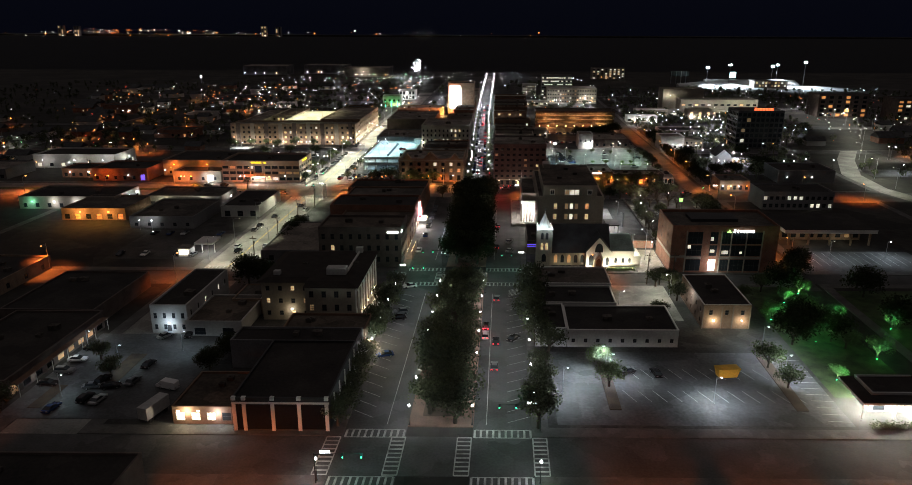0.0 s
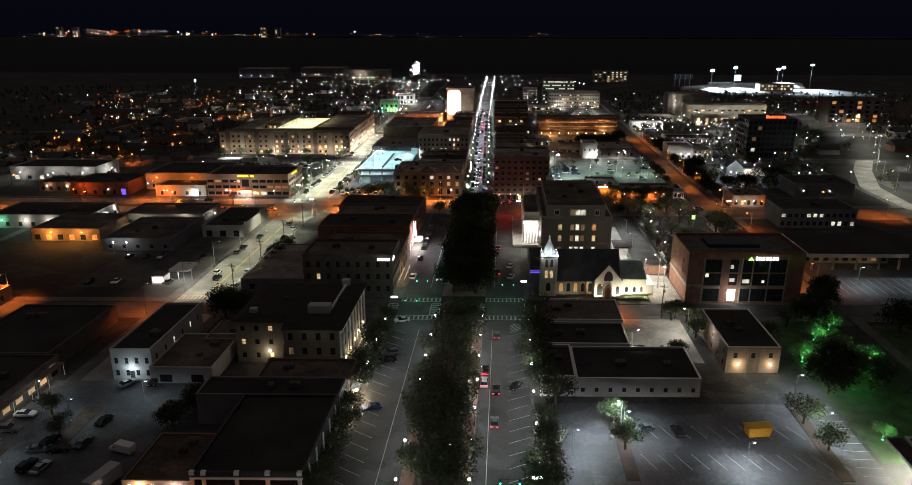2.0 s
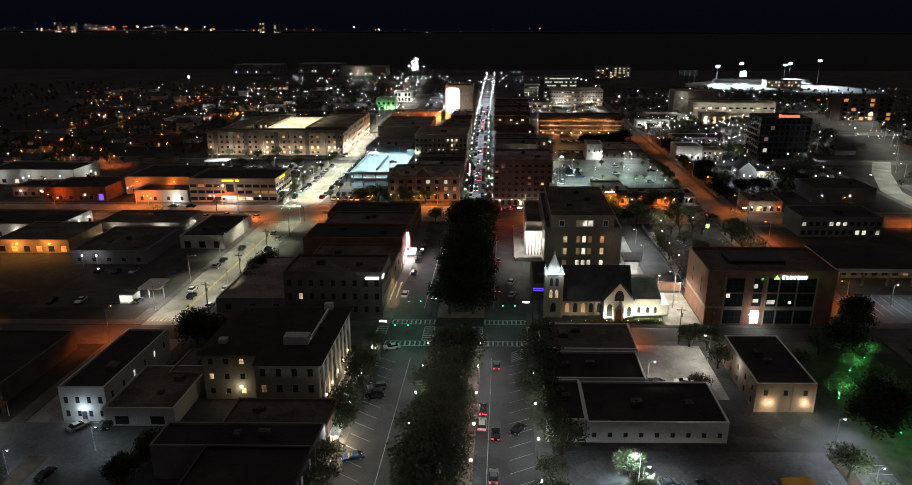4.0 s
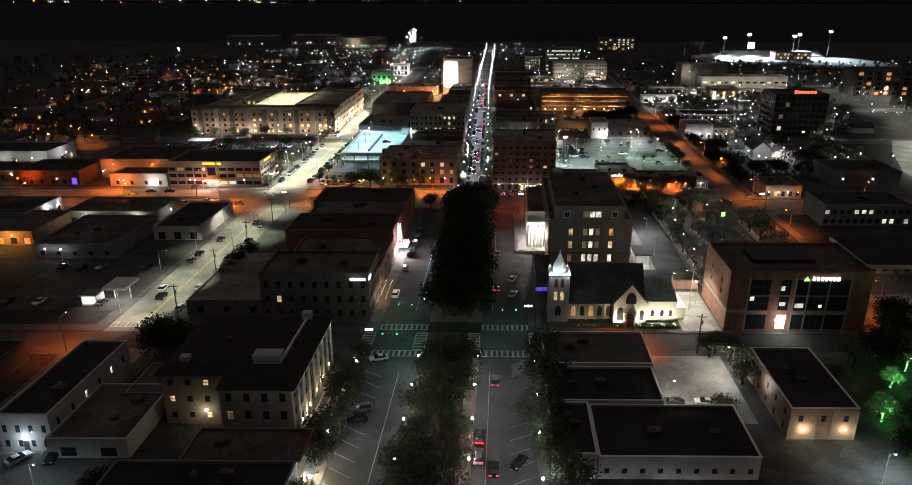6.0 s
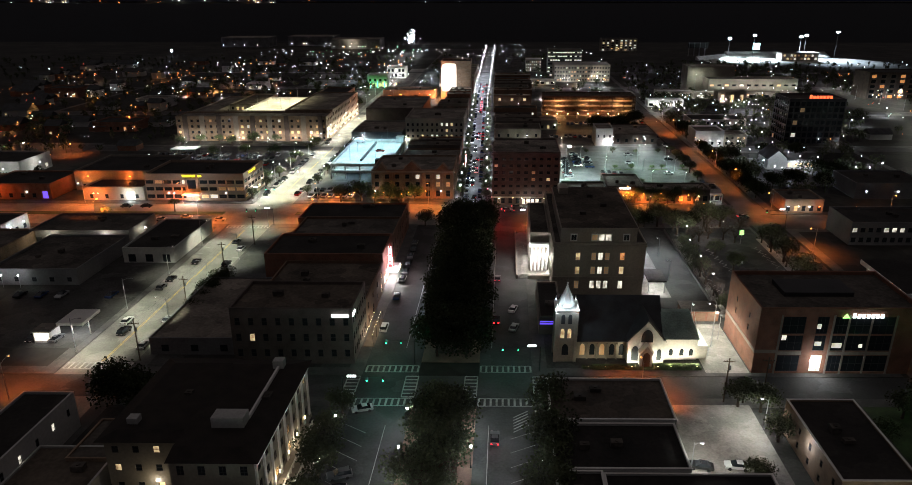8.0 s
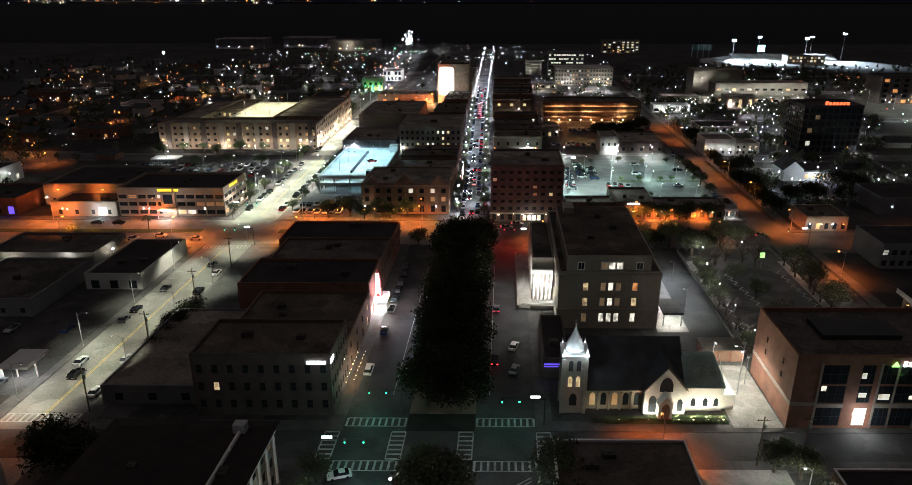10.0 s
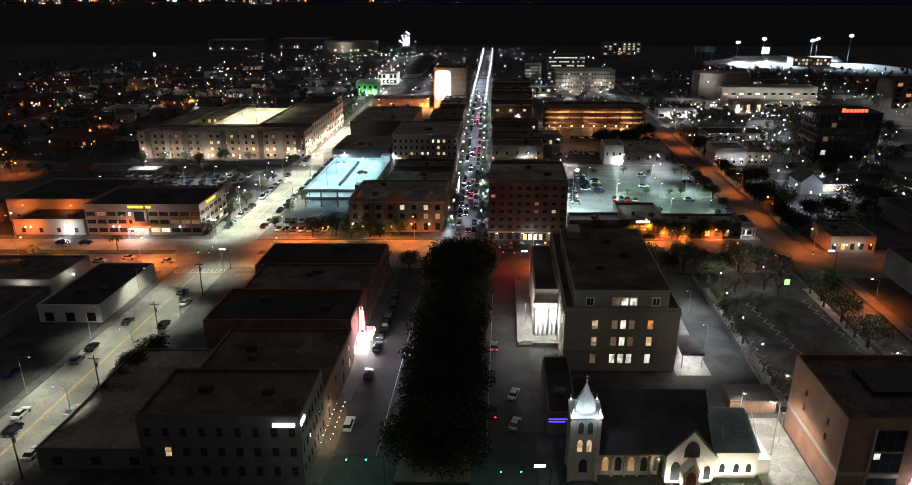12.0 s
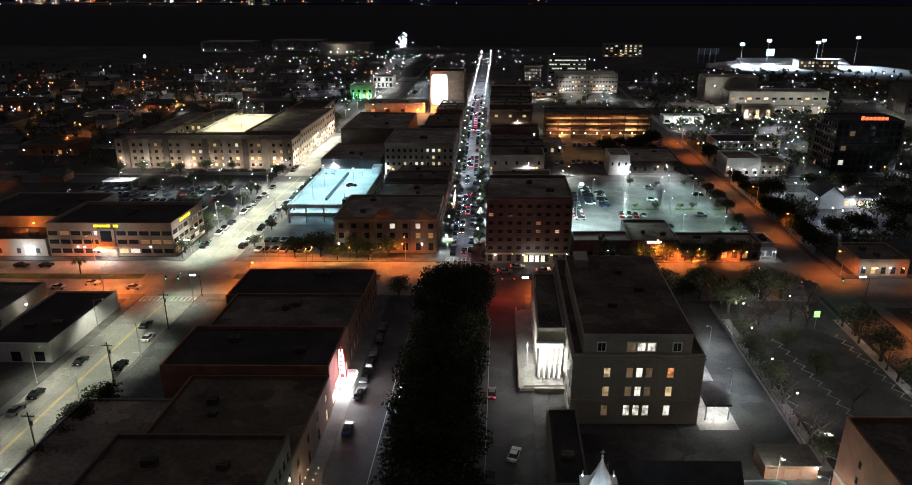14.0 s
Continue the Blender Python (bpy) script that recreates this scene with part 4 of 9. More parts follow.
def arm_lamp(label, power, colour, bulb, height=9.0, arm=2.2, group="street lamps on tall poles", r=0.28, cone=128):
    """A tall pole with a bent arm and a flat lamp head, arm along +x."""
    ob = thing("street_lamp", 0, 0, label, "street lamp", group)
    Shape().tube((0, 0, 0), (0, 0, 0.3), 0.2, 0.18, 8).tube((0, 0, 0.3), (0, 0, height), 0.11, 0.07, 8).part("pole", M["metal"], ob, shear=False)
    Shape().tube((0, 0, height - 0.6), (arm * 0.5, 0, height - 0.05), 0.05, 0.045, 6).tube((arm * 0.5, 0, height - 0.05), (arm, 0, height), 0.045, 0.04, 6).part("arm", M["metal"], ob, shear=False)
    Shape().box(arm - 0.25, arm + 0.5, -0.15, 0.15, height, height + 0.14).part("lamp_head", M["metal"], ob, shear=False)
    Shape().ball((arm + 0.12, 0, height - 0.03), r, r * 0.55).part("lens", M[bulb], ob, "glowing lamp lens", shear=False, smooth=True)
    if power:
        light(ob, (arm + 0.12, 0, height - 0.12 - r * 0.6), power, colour, 0.25, cone)
    return ob


def put(ob, u, v, turn=0.0, z=KERB, size=1.0):
    return copy_thing(ob, Matrix.Translation(spot(u, v, z)) @ Matrix.Rotation(radians(turn), 4, "Z") @ Matrix.Scale(size, 4))


def retire(ob):
    for o in (*ob.children_recursive, ob):
        bpy.data.objects.remove(o)


def series(proto, places):
    """Copies of one thing at (u, v, turn), then the pattern itself is taken away."""
    made = [put(proto, *p) for p in places]
    retire(proto)
    return made


near_lamp = globe_lamp("dark green park lamp with a glowing white globe", 400, (0.93, 1.0, 0.98), "bulb", 4.5, 0.26)
series(near_lamp, [(7.9, 119.3 + 13 * i) for i in range(1, 7)] + [(-31.4, 119.3 + 13 * i) for i in range(3, 7)]
       + [(-17.95, 126.6 + 12.2 * i) for i in range(7)] + [(-4.85, 126.8 + 12.2 * i) for i in range(7)]
       + [(-32.4, 108), (8.4, 107.6)])
series(arm_lamp("tall lamp pole lighting the pale side street", 1150, STREET, "bulb_street", 9.0, 2.4, "lamps along the side street", 0.13, 122),
       [(-101.6, v, 0) for v in (230, 254, 279, 304)] + [(-84.4, v, 180) for v in (242, 267, 291, 321)])
series(arm_lamp("tall lamp pole lighting the busy pale street", 3000, STREET, "bulb_street", 9.0, 2.4, "lamps along the side street", 0.34, 140),
       [(-101.6, v, 0) for v in (360, 384, 408, 440, 480, 520, 556, 600, 640)] + [(-84.4, v, 180) for v in (370, 396, 424, 448, 500, 540, 580, 620)])
series(arm_lamp("tall pole with an orange sodium lamp on the cross street", 3000, SODIUM, "bulb_sodium", 9.0, 2.4, "orange sodium lamps", 0.28, 116),
       [(-152, 220.8, 270), (30, 210.2, 90)])
series(arm_lamp("tall pole with a weak orange lamp at the crossing", 1300, SODIUM, "bulb_sodium", 9.0, 2.4, "orange sodium lamps", 0.28, 150), [(-104, 209.5, 90)])
# poles added out of view, their spots aimed to tint the near street orange
near_sodium = series(arm_lamp("unseen added pole with an orange sodium lamp aimed at the near street", 0, SODIUM, "bulb_sodium", 11.0, 3.4, "orange sodium lamps", 0.28, 0), [(-108, 84, 90, -0.02), (-54, 83, 90), (-40, 82, 90), (28, 82, 90), (52, 83, 90), (74, 83, 90), (98, 84, 90, -0.02)])
for ob in near_sodium:
    light(ob, (3.5, 0, 10.7), 4200, SODIUM, 0.25, 46, (24, 0, 0))
series(arm_lamp("tall pole with an orange sodium lamp on the boulevard", 4800, SODIUM, "bulb_sodium", 9.0, 2.4, "orange sodium lamps", 0.42, 150),
       [(u, 326.3, 90, KERB if u > -200 else -0.02) for u in (-270, -230, -190, -150, -112, -70)])
series(arm_lamp("tall pole with a dim orange lamp on the boulevard", 2200, SODIUM, "bulb_sodium", 9.0, 2.4, "orange sodium lamps", 0.28, 140),
       [(u, 353.8, 270) for u in (-170, -130, -75, -30)])
series(arm_lamp("pole with an orange lamp on the side street", 2100, SODIUM, "bulb_sodium", 8.0, 2.0, "orange sodium lamps", 0.36, 138),
       [(103.7, v, 180) for v in (300, 380, 416, 449, 500, 540)] + [(104.8, 343, 200)])
series(arm_lamp("pole with a weak orange lamp on the dark boulevard", 2700, SODIUM, "bulb_sodium", 8.0, 2.0, "orange sodium lamps", 0.34, 134),
       [(14, 326.3, 90), (50, 354, 270), (74, 326.3, 90), (128, 322.3, 90), (150, 341.2, 270), (172, 322.3, 90)])
series(globe_lamp("low orange lamp glowing among the boulevard trees", 1500, SODIUM, "bulb_sodium", 3.6, 0.3, True),
       [(63.5, 356.6 - 2.6), (57, 353.9), (50, 353.8), (75, 353.8), (-52, 354.4), (-62, 354.3), (-41, 354.6), (-71, 354.6)])
avenue_lamp = globe_lamp("downtown street lamp with a bright white globe", 2000, (0.84, 0.94, 1.0), "bulb", 4.6, 0.46, True)
r_lamp = random.Random(17)
series(avenue_lamp, [(s + bend(362 + 22 * i) + r_lamp.uniform(-0.6, 0.0) * (1 if s < -12 else -1), 362 + 22 * i + (11 if s > -12 else 0) + r_lamp.uniform(-3, 3), 0, KERB, r_lamp.uniform(0.85, 1.1)) for s in (-17.9, -7.9) for i in range(21)])
far_avenue_lamp = globe_lamp("distant downtown street lamp with a bright white globe", 0, WHITE, "bulb", 4.6, 0.55, True)
series(far_avenue_lamp, [(s + bend(824 + 21 * i) + r_lamp.uniform(-0.8, 0.8), 824 + 21 * i + r_lamp.uniform(-7, 7), 0, KERB, r_lamp.uniform(0.6, 1.4)) for s in (-18.8, -7.0) for i in range(15)])
lot_lamp = arm_lamp("slim pole lamp in the car park", 820, (0.74, 1.0, 0.84), "bulb", 5.6, 0.4, "car park lamps", 0.2, 165)
series(lot_lamp, [(49.7, 414, 0), (66, 418, 0), (80, 416, 0), (49, 408, 0), (67, 408, 0), (82, 408, 0), (66.6, 386, 0), (81, 384, 0), (40, 436, 0), (54, 440, 0), (70, 440, 0), (84, 438, 0), (62, 427, 0)])
series(arm_lamp("very tall floodlight pole at the corner of the car park", 13000, (0.78, 1.0, 0.90), "bulb", 15.5, 1.2, "car park lamps", 0.9, 170), [(28.4, 391, 20)])
dim_lamp = arm_lamp("pole lamp in the parking lot", 1000, (0.80, 0.92, 1.0), "bulb_cool", 6.5, 0.8, "parking lot lamps", 0.26, 160)
series(dim_lamp, [(26.1, 147, 0), (26.3, 151, 180), (67.6, 147, 0), (68, 163, 0), (48, 136, 0), (15, 140, 0)])
series(arm_lamp("low lamp in the dark lot behind the shops", 130, (0.72, 0.90, 1.0), "bulb_cool", 5.5, 0.8, "parking lot lamps", 0.22, 160), [(-92, 152, 0), (-104, 160, 0), (-80, 160, 0), (-97, 137, 0)])
series(arm_lamp("white pole lamp in the yard behind the shops", 620, (1, 0.96, 0.84), "bulb", 7.0, 1.2, "yard lamps", 0.28, 160), [(52.6, 200, 180), (34.6, 186, 0)])


series(arm_lamp("pole with a weak orange lamp by the bank lot", 1300, SODIUM, "bulb_sodium", 8.0, 2.0, "orange sodium lamps", 0.28, 145), [(103.8, 236, 180), (103.8, 262, 180)])
series(arm_lamp("pole lamp in the lot beyond the bank", 420, (0.75, 0.9, 1.0), "bulb_cool", 6.5, 0.8, "parking lot lamps", 0.24, 160), [(118, 237, 0), (138, 237, 0)])


def green_uplight(u, v):
    ob = thing("tree_uplight", u, v, "small ground lamp throwing green light into a tree", "flood lamp", "green tree lamps", z=KERB + 0.01)
    Shape().box(-0.15, 0.15, -0.15, 0.15, 0, 0.14).part("housing", M["dark"], ob, shear=False)
    Shape().box(-0.11, 0.11, -0.11, 0.11, 0.14, 0.16).part("lens", M["green_light"], ob, shear=False)
    light(ob, (0, 0, 0.3), 420, (0.35, 1.0, 0.30), 0.15, 130, (0.4, 0.4, 4))
    # bare green light added up in the crown, apart from the ground lamp
    light(ob, (0.6, -0.8, 3.6), 60, (0.2, 1.0, 0.35), 0.3)


for u, v in ((77.4, 182), (93, 202), (94, 181), (95, 158), (86, 195), (80, 147), (108, 176), (84, 168)):
    green_uplight(u, v)


# ---- trees ----
def tree_meshes(seed, height, radius, leaves, leaf_size, base):
    """Trunk with limbs, and a crown of many small leaf clumps with gaps."""
    rng = random.Random(seed)
    wood, crown = Shape(), Shape()
    wood.tube((0, 0, 0), (0.1, 0, base), 0.34, 0.24, 8)
    tips = []
    for i in range(7):
        a = i * 2 * math.pi / 7 + rng.uniform(-0.3, 0.3)
        r = radius * rng.uniform(0.45, 0.75)
        mid_p = Vector((0.5 * r * math.cos(a), 0.5 * r * math.sin(a), base + (height - base) * rng.uniform(0.2, 0.4)))
        tip = Vector((r * math.cos(a), r * math.sin(a), base + (height - base) * rng.uniform(0.4, 0.75)))
        wood.tube((0.1, 0, base - 0.15), mid_p, 0.17, 0.11, 6).tube(mid_p, tip, 0.11, 0.04, 5)
        tips.append(tip)
    tips.append(Vector((0, 0, height * 0.8)))
    for i in range(leaves):
        c = rng.choice(tips)
        d = Vector((rng.gauss(0, 1), rng.gauss(0, 1), rng.gauss(0, 0.75)))
        d.normalize()
        p = c + d * radius * 0.66 * rng.random() ** 0.7
        n = Vector((rng.gauss(0, 1), rng.gauss(0, 1), rng.gauss(0.5, 1))).normalized()
        q = n.to_track_quat("Z", "Y")
        s = leaf_size * rng.uniform(0.6, 1.3)
        crown.hull([p + q @ Vector(o) * s for o in ((-0.5, -0.3, 0), (0.1, -0.5, 0.12), (0.6, 0.1, 0), (0.0, 0.5, 0.1))], [(0, 1, 2, 3)])
    return wood.mesh("trunk", M["bark"], False), crown


TREES = {}


def tree_proto(kind, seed):
    key = (kind, seed)
    if key in TREES:
        return TREES[key]
    spec = {"oak": (9.0, 5.0, 3200, 0.50, 2.2, "leaf_dark"), "street": (6.0, 2.9, 1700, 0.34, 1.6, "leaf"), "park": (7.0, 3.8, 1500, 0.40, 1.8, "leaf_pale"), "bare": (7.5, 3.8, 700, 0.2, 2.0, "bark")}[kind]
    trunk, crown = tree_meshes(seed, *spec[:5])
    TREES[key] = (trunk, crown.mesh("crown", M[spec[5]], False))
    return TREES[key]


TREE_LABEL = {"oak": "broad dark live oak with a dense evergreen crown", "street": "small street tree with a loose dark green crown", "park": "park tree with a pale green leafy crown", "bare": "thin winter tree with few brown leaves"}


def tree(kind, u, v, seed, size=1.0, z=KERB):
    ob = thing("tree", u, v, TREE_LABEL[kind], "tree", kind + " trees", z=z, turn=(seed * 77) % 360)
    ob.scale = (size, size, size)
    trunk, crown = tree_proto(kind, seed % 4)
    place("trunk", trunk, ob)
    place("crown", crown, ob)
    return ob


def palm(u, v, height, seed):
    ob = thing("palm_tree", u, v, "palm with a slim trunk and drooping fronds", "palm tree", "palms", z=KERB)
    rng = random.Random(seed)
    Shape().tube((0, 0, 0), (0.1, 0.1, height * 0.5), 0.22, 0.17).tube((0.1, 0.1, height * 0.5), (0.15, 0.05, height), 0.17, 0.14).part("trunk", M["bark"], ob, shear=False)
    fr = Shape()
    for i in range(22):
        a, up = rng.uniform(0, 6.28), rng.uniform(-0.3, 0.9)
        d, s = Vector((math.cos(a), math.sin(a), 0)), Vector((-math.sin(a), math.cos(a), 0))
        c = Vector((0.15, 0.05, height))
        pts = [c, c + d * 0.9 + Vector((0, 0, up * 0.8)), c + d * 1.8 + Vector((0, 0, up * 0.9 - 0.3)), c + d * 2.5 + Vector((0, 0, up * 0.4 - 1.0))]
        for j in range(3):
            w0, w1 = (0.1, 0.34, 0.3, 0.04)[j], (0.1, 0.34, 0.3, 0.04)[j + 1]
            fr.hull([pts[j] - s * w0, pts[j] + s * w0, pts[j + 1] + s * w1, pts[j + 1] - s * w1], [(0, 1, 2, 3)])
    fr.part("fronds", M["frond"], ob, shear=False)
    return ob


rng = random.Random(11)
for i in range(16):
    v = 129 + i * 5.1
    for u in (-15.0, -8.0):
        if rng.random() < 0.93:
            tree("street", u + (0.7 if u < -12 else -0.7) + rng.uniform(-1.4, 1.4), v + rng.uniform(-2.4, 2.4), rng.randrange(99), rng.choice((1.0, 1.15, 1.3, 1.45, 1.6)))
for i in range(15):
    v = 229 + i * 6.8
    for u in (-15.0, -8.0):
        tree("oak", u + rng.uniform(-0.5, 0.5), v + rng.uniform(-1, 1), rng.randrange(99), rng.uniform(0.95, 1.15))
for v in (126, 135, 140, 152, 165, 172, 178, 185, 191, 197, 203):
    tree("street", 9.4 + rng.uniform(-0.6, 1.0), v + rng.uniform(-2, 2), rng.randrange(99), rng.uniform(0.9, 1.6))
for v in (127, 134, 140, 146, 153, 164, 171, 176, 183, 187, 194, 198, 205):
    tree("street", -32.5 + rng.uniform(-0.3, 0.6), v + rng.uniform(-2, 2), rng.randrange(99), rng.uniform(0.8, 1.45))
for u, v, k, s in ((13, 160, "street", 1.3), (26, 143, "park", 0.9), (25, 153, "park", 0.8), (66, 153, "park", 0.9), (67, 143, "park", 0.8), (77, 166, "oak", 1.0), (82, 172, "oak", 1.0), (88, 168, "oak", 0.9),
                   (77.8, 182.6, "park", 0.75), (93.4, 202.6, "park", 0.75), (94.4, 181.6, "park", 0.7), (95.4, 158.6, "park", 0.8), (86.4, 195.6, "park", 0.6), (80.4, 147.6, "park", 0.5), (108.4, 176.6, "park", 0.6), (74, 196, "park", 0.7), (88, 186, "street", 1.0), (82, 204, "street", 1.0), (90, 164, "street", 0.9), (110, 176, "oak", 1.0), (88, 204, "oak", 1.0), (112, 200, "oak", 1.0),
                   (54, 196, "street", 1.0), (54, 206, "street", 1.1), (50, 208, "street", 1.0), (46, 184, "street", 0.8), (-69, 150, "oak", 0.6), (-66, 156, "oak", 0.7), (-98, 155, "street", 0.8), (-74, 206, "oak", 0.9), (-80, 208, "oak", 1.0),
                   (-82, 262, "oak", 0.62), (-80.5, 268, "oak", 0.66), (-82, 256, "oak", 0.5), (-81, 250, "oak", 0.5), (46, 354.6, "park", 0.9), (54, 354.8, "park", 1.0), (60, 354.6, "park", 0.9), (34, 354.6, "street", 1.1), (70, 354.8, "street", 1.2), (78, 354.6, "street", 1.2), (98, 218, "oak", 0.8), (102, 226, "oak", 0.8), (-28, 330 - 5, "street", 1.0), (-36, 357, "park", 1.0), (-46, 356, "park", 1.1), (-58, 357, "park", 1.2), (-66, 356, "street", 1.2)):
    tree(k, u, v, rng.randrange(99), s)
for u, v in ((60.3, 252), (60.2, 258), (60.5, 264), (60.4, 272), (60.3, 278), (60.5, 287), (60.4, 293), (61, 302), (64, 305), (68, 309), (72, 312), (77, 311), (80, 308), (66, 318), (86, 322), (74, 322), (70, 296), (72, 283), (74, 270), (89.3, 308), (89.2, 299), (89.4, 286), (89.2, 281), (89.5, 271), (89.3, 262), (84, 316), (62, 322), (50, 325)):
    tree(rng.choice(("bare", "bare", "bare", "street")), u, v, rng.randrange(99), rng.uniform(0.75, 1.1))
for i in range(10):
    tree("street", -103.5, 360 + i * 18, rng.randrange(99), rng.uniform(0.6, 0.9))
    tree("street", -82.5, 366 + i * 18, rng.randrange(99), rng.uniform(0.6, 0.9))
for i in range(60):
    tree("street", (-18.0 if i % 2 else -7.2) + bend(360 + i * 4.9), 360 + i * 4.9, rng.randrange(99), rng.uniform(0.5, 0.85))
for u, v, k, size in ((46, 325, "street", 1.5), (52, 324.6, "oak", 0.62), (57, 325.2, "street", 1.5), (63, 324.4, "oak", 0.66), (69, 325, "oak", 0.6), (74, 324.8, "street", 1.6), (80, 325.4, "street", 1.3), (62, 316, "street", 1.5), (90.2, 276, "street", 1.3), (90.1, 290, "street", 1.4), (90.4, 303, "street", 1.4), (-92 - 14, 130, "street", 1.1), (-91, 146.6, "street", 0.8)):
    tree(k, u, v, rng.randrange(99), size)
palm(51.5, 209.5, 5.0, 1)
palm(-150, 333, 4.0, 2)
palm(-128, 342, 4.5, 3)


# ---- cars ----
CAR_PAINT = {
    "white": mat("white_car_paint", (0.70, 0.70, 0.70), 0.25, 3, 0.03, 0), "silver": mat("silver_car_paint", (0.40, 0.41, 0.42), 0.3, 3, 0.04, 0, 0.4),
    "black": mat("black_car_paint", (0.012, 0.012, 0.014), 0.2, 3, 0.05, 0), "grey": mat("grey_car_paint", (0.10, 0.105, 0.11), 0.28, 3, 0.04, 0, 0.3),
    "red": mat("red_car_paint", (0.28, 0.015, 0.015), 0.25, 3, 0.05, 0), "blue": mat("blue_car_paint", (0.02, 0.04, 0.12), 0.25, 3, 0.05, 0),
}
CAR_LIGHT_OFF = mat("unlit_lamp_lens", (0.35, 0.3, 0.3), 0.2, 3, 0.05, 0)
HEAD_ON = glow("car_head_lamp", (0.95, 0.97, 1.0), 9.0)


def loft(rings):
    """Closed rings of equal length joined into a body."""
    s, n = Shape(), len(rings[0])
    pts = [p for r in rings for p in r]
    faces = [tuple(range(n - 1, -1, -1)), tuple(range((len(rings) - 1) * n, len(rings) * n))]
    for j in range(len(rings) - 1):
        faces += [(j * n + i, j * n + (i + 1) % n, (j + 1) * n + (i + 1) % n, (j + 1) * n + i) for i in range(n)]
    return s.hull(pts, faces)


def car_body(kind):
    """Body shell and glasshouse, nose along +x."""
    if kind == "van":
        prof = [(-2.6, 0.4), (-2.65, 1.0), (-2.6, 2.0), (-2.4, 2.15), (1.2, 2.15), (1.9, 1.25), (2.6, 1.05), (2.7, 0.6), (2.6, 0.4)]
        cab = [(0.9, 1.25), (0.9, 2.0), (1.25, 2.0), (1.75, 1.28)]
    elif kind == "suv":
        prof = [(-2.25, 0.4), (-2.3, 0.8), (-2.25, 1.05), (1.05, 1.08), (2.1, 0.98), (2.25, 0.75), (2.2, 0.4)]
        cab = [(-2.15, 1.05), (-1.9, 1.68), (0.2, 1.7), (0.95, 1.08)]
    else:
        prof = [(-2.2, 0.36), (-2.27, 0.7), (-2.15, 0.92), (-1.5, 0.96), (1.0, 0.95), (2.05, 0.82), (2.22, 0.62), (2.15, 0.36)]
        cab = [(-1.75, 0.95), (-1.1, 1.40), (0.15, 1.42), (1.0, 0.95)]
    rings = []
    for y, inset in ((-0.9, 0.06), (-0.84, 0.0), (0.84, 0.0), (0.9, 0.06)):
        rings.append([(x * (1 - inset * 0.3), y, z if z > 0.5 else z + inset) for x, z in prof])
    body = loft(rings)
    cabin = Shape()
    ww = 0.86 if kind != "van" else 0.93
    lo, hi = ww, ww - 0.2
    pts = [(cab[0][0], -lo, cab[0][1]), (cab[1][0], -hi, cab[1][1]), (cab[2][0], -hi, cab[2][1]), (cab[3][0], -lo, cab[3][1])]
    pts += [(x, -y, z) for x, y, z in pts]
    cabin.hull(pts, [(0, 1, 2, 3), (7, 6, 5, 4), (1, 5, 6, 2), (0, 4, 5, 1), (3, 2, 6, 7)])
    top = Shape()
    if kind != "van":
        top.hull([(cab[1][0] + 0.05, -hi + 0.03, cab[1][1]), (cab[2][0] - 0.05, -hi + 0.03, cab[2][1]), (cab[2][0] - 0.05, hi - 0.03, cab[2][1]), (cab[1][0] + 0.05, hi - 0.03, cab[1][1]),
                  (cab[1][0] + 0.1, -hi + 0.1, cab[1][1] + 0.05), (cab[2][0] - 0.1, -hi + 0.1, cab[2][1] + 0.05), (cab[2][0] - 0.1, hi - 0.1, cab[2][1] + 0.05), (cab[1][0] + 0.1, hi - 0.1, cab[1][1] + 0.05)],
                 [(4, 5, 6, 7), (0, 1, 5, 4), (1, 2, 6, 5), (2, 3, 7, 6), (3, 0, 4, 7)])
    return body, cabin, top, prof


CARS = {}


def car_proto(kind, paint, tail, head):
    key = (kind, paint, tail, head)
    if key in CARS:
        return CARS[key]
    body, cabin, top, prof = car_body(kind)
    L = prof[-2][0]
    out = [("body", body.mesh("body", CAR_PAINT[paint], False), (0, 0, 0)), ("glasshouse", cabin.mesh("glasshouse", M["glass"], False), (0, 0, 0))]
    if top.v:
        out.append(("roof", top.mesh("roof", CAR_PAINT[paint], False), (0, 0, 0)))
    wheel = Shape().tube((0, -0.11, 0), (0, 0.11, 0), 0.33, 0.33, 12).mesh("tyre", M["tyre"], False)
    rim = Shape().tube((0, -0.125, 0), (0, 0.125, 0), 0.2, 0.2, 8).mesh("rim", M["rim"], False)
    lamp_h, lamp_t = Shape().box(-0.05, 0.05, -0.2, 0.2, -0.08, 0.08).mesh("headlight", HEAD_ON if head else CAR_LIGHT_OFF, False), Shape().box(-0.05, 0.05, -0.2, 0.2, -0.1, 0.1).mesh("tail_light", M["red_light"] if tail else CAR_LIGHT_OFF, False)
    shell = len(body.f)
    for x in (-1.35, 1.35):
        body.tube((x, -0.92, 0.33), (x, 0.92, 0.33), 0.33, 0.33, 10)
    far_body = body.mesh("body", CAR_PAINT[paint], False)
    far_body.materials.append(M["tyre"])
    for p in far_body.polygons[shell:]:
        p.material_index = 1
    CARS[key] = (out, wheel, rim, lamp_h, lamp_t, L, far_body)
    return CARS[key]


CAR_NAME = {"sedan": "sedan", "suv": "estate car", "van": "panel van"}


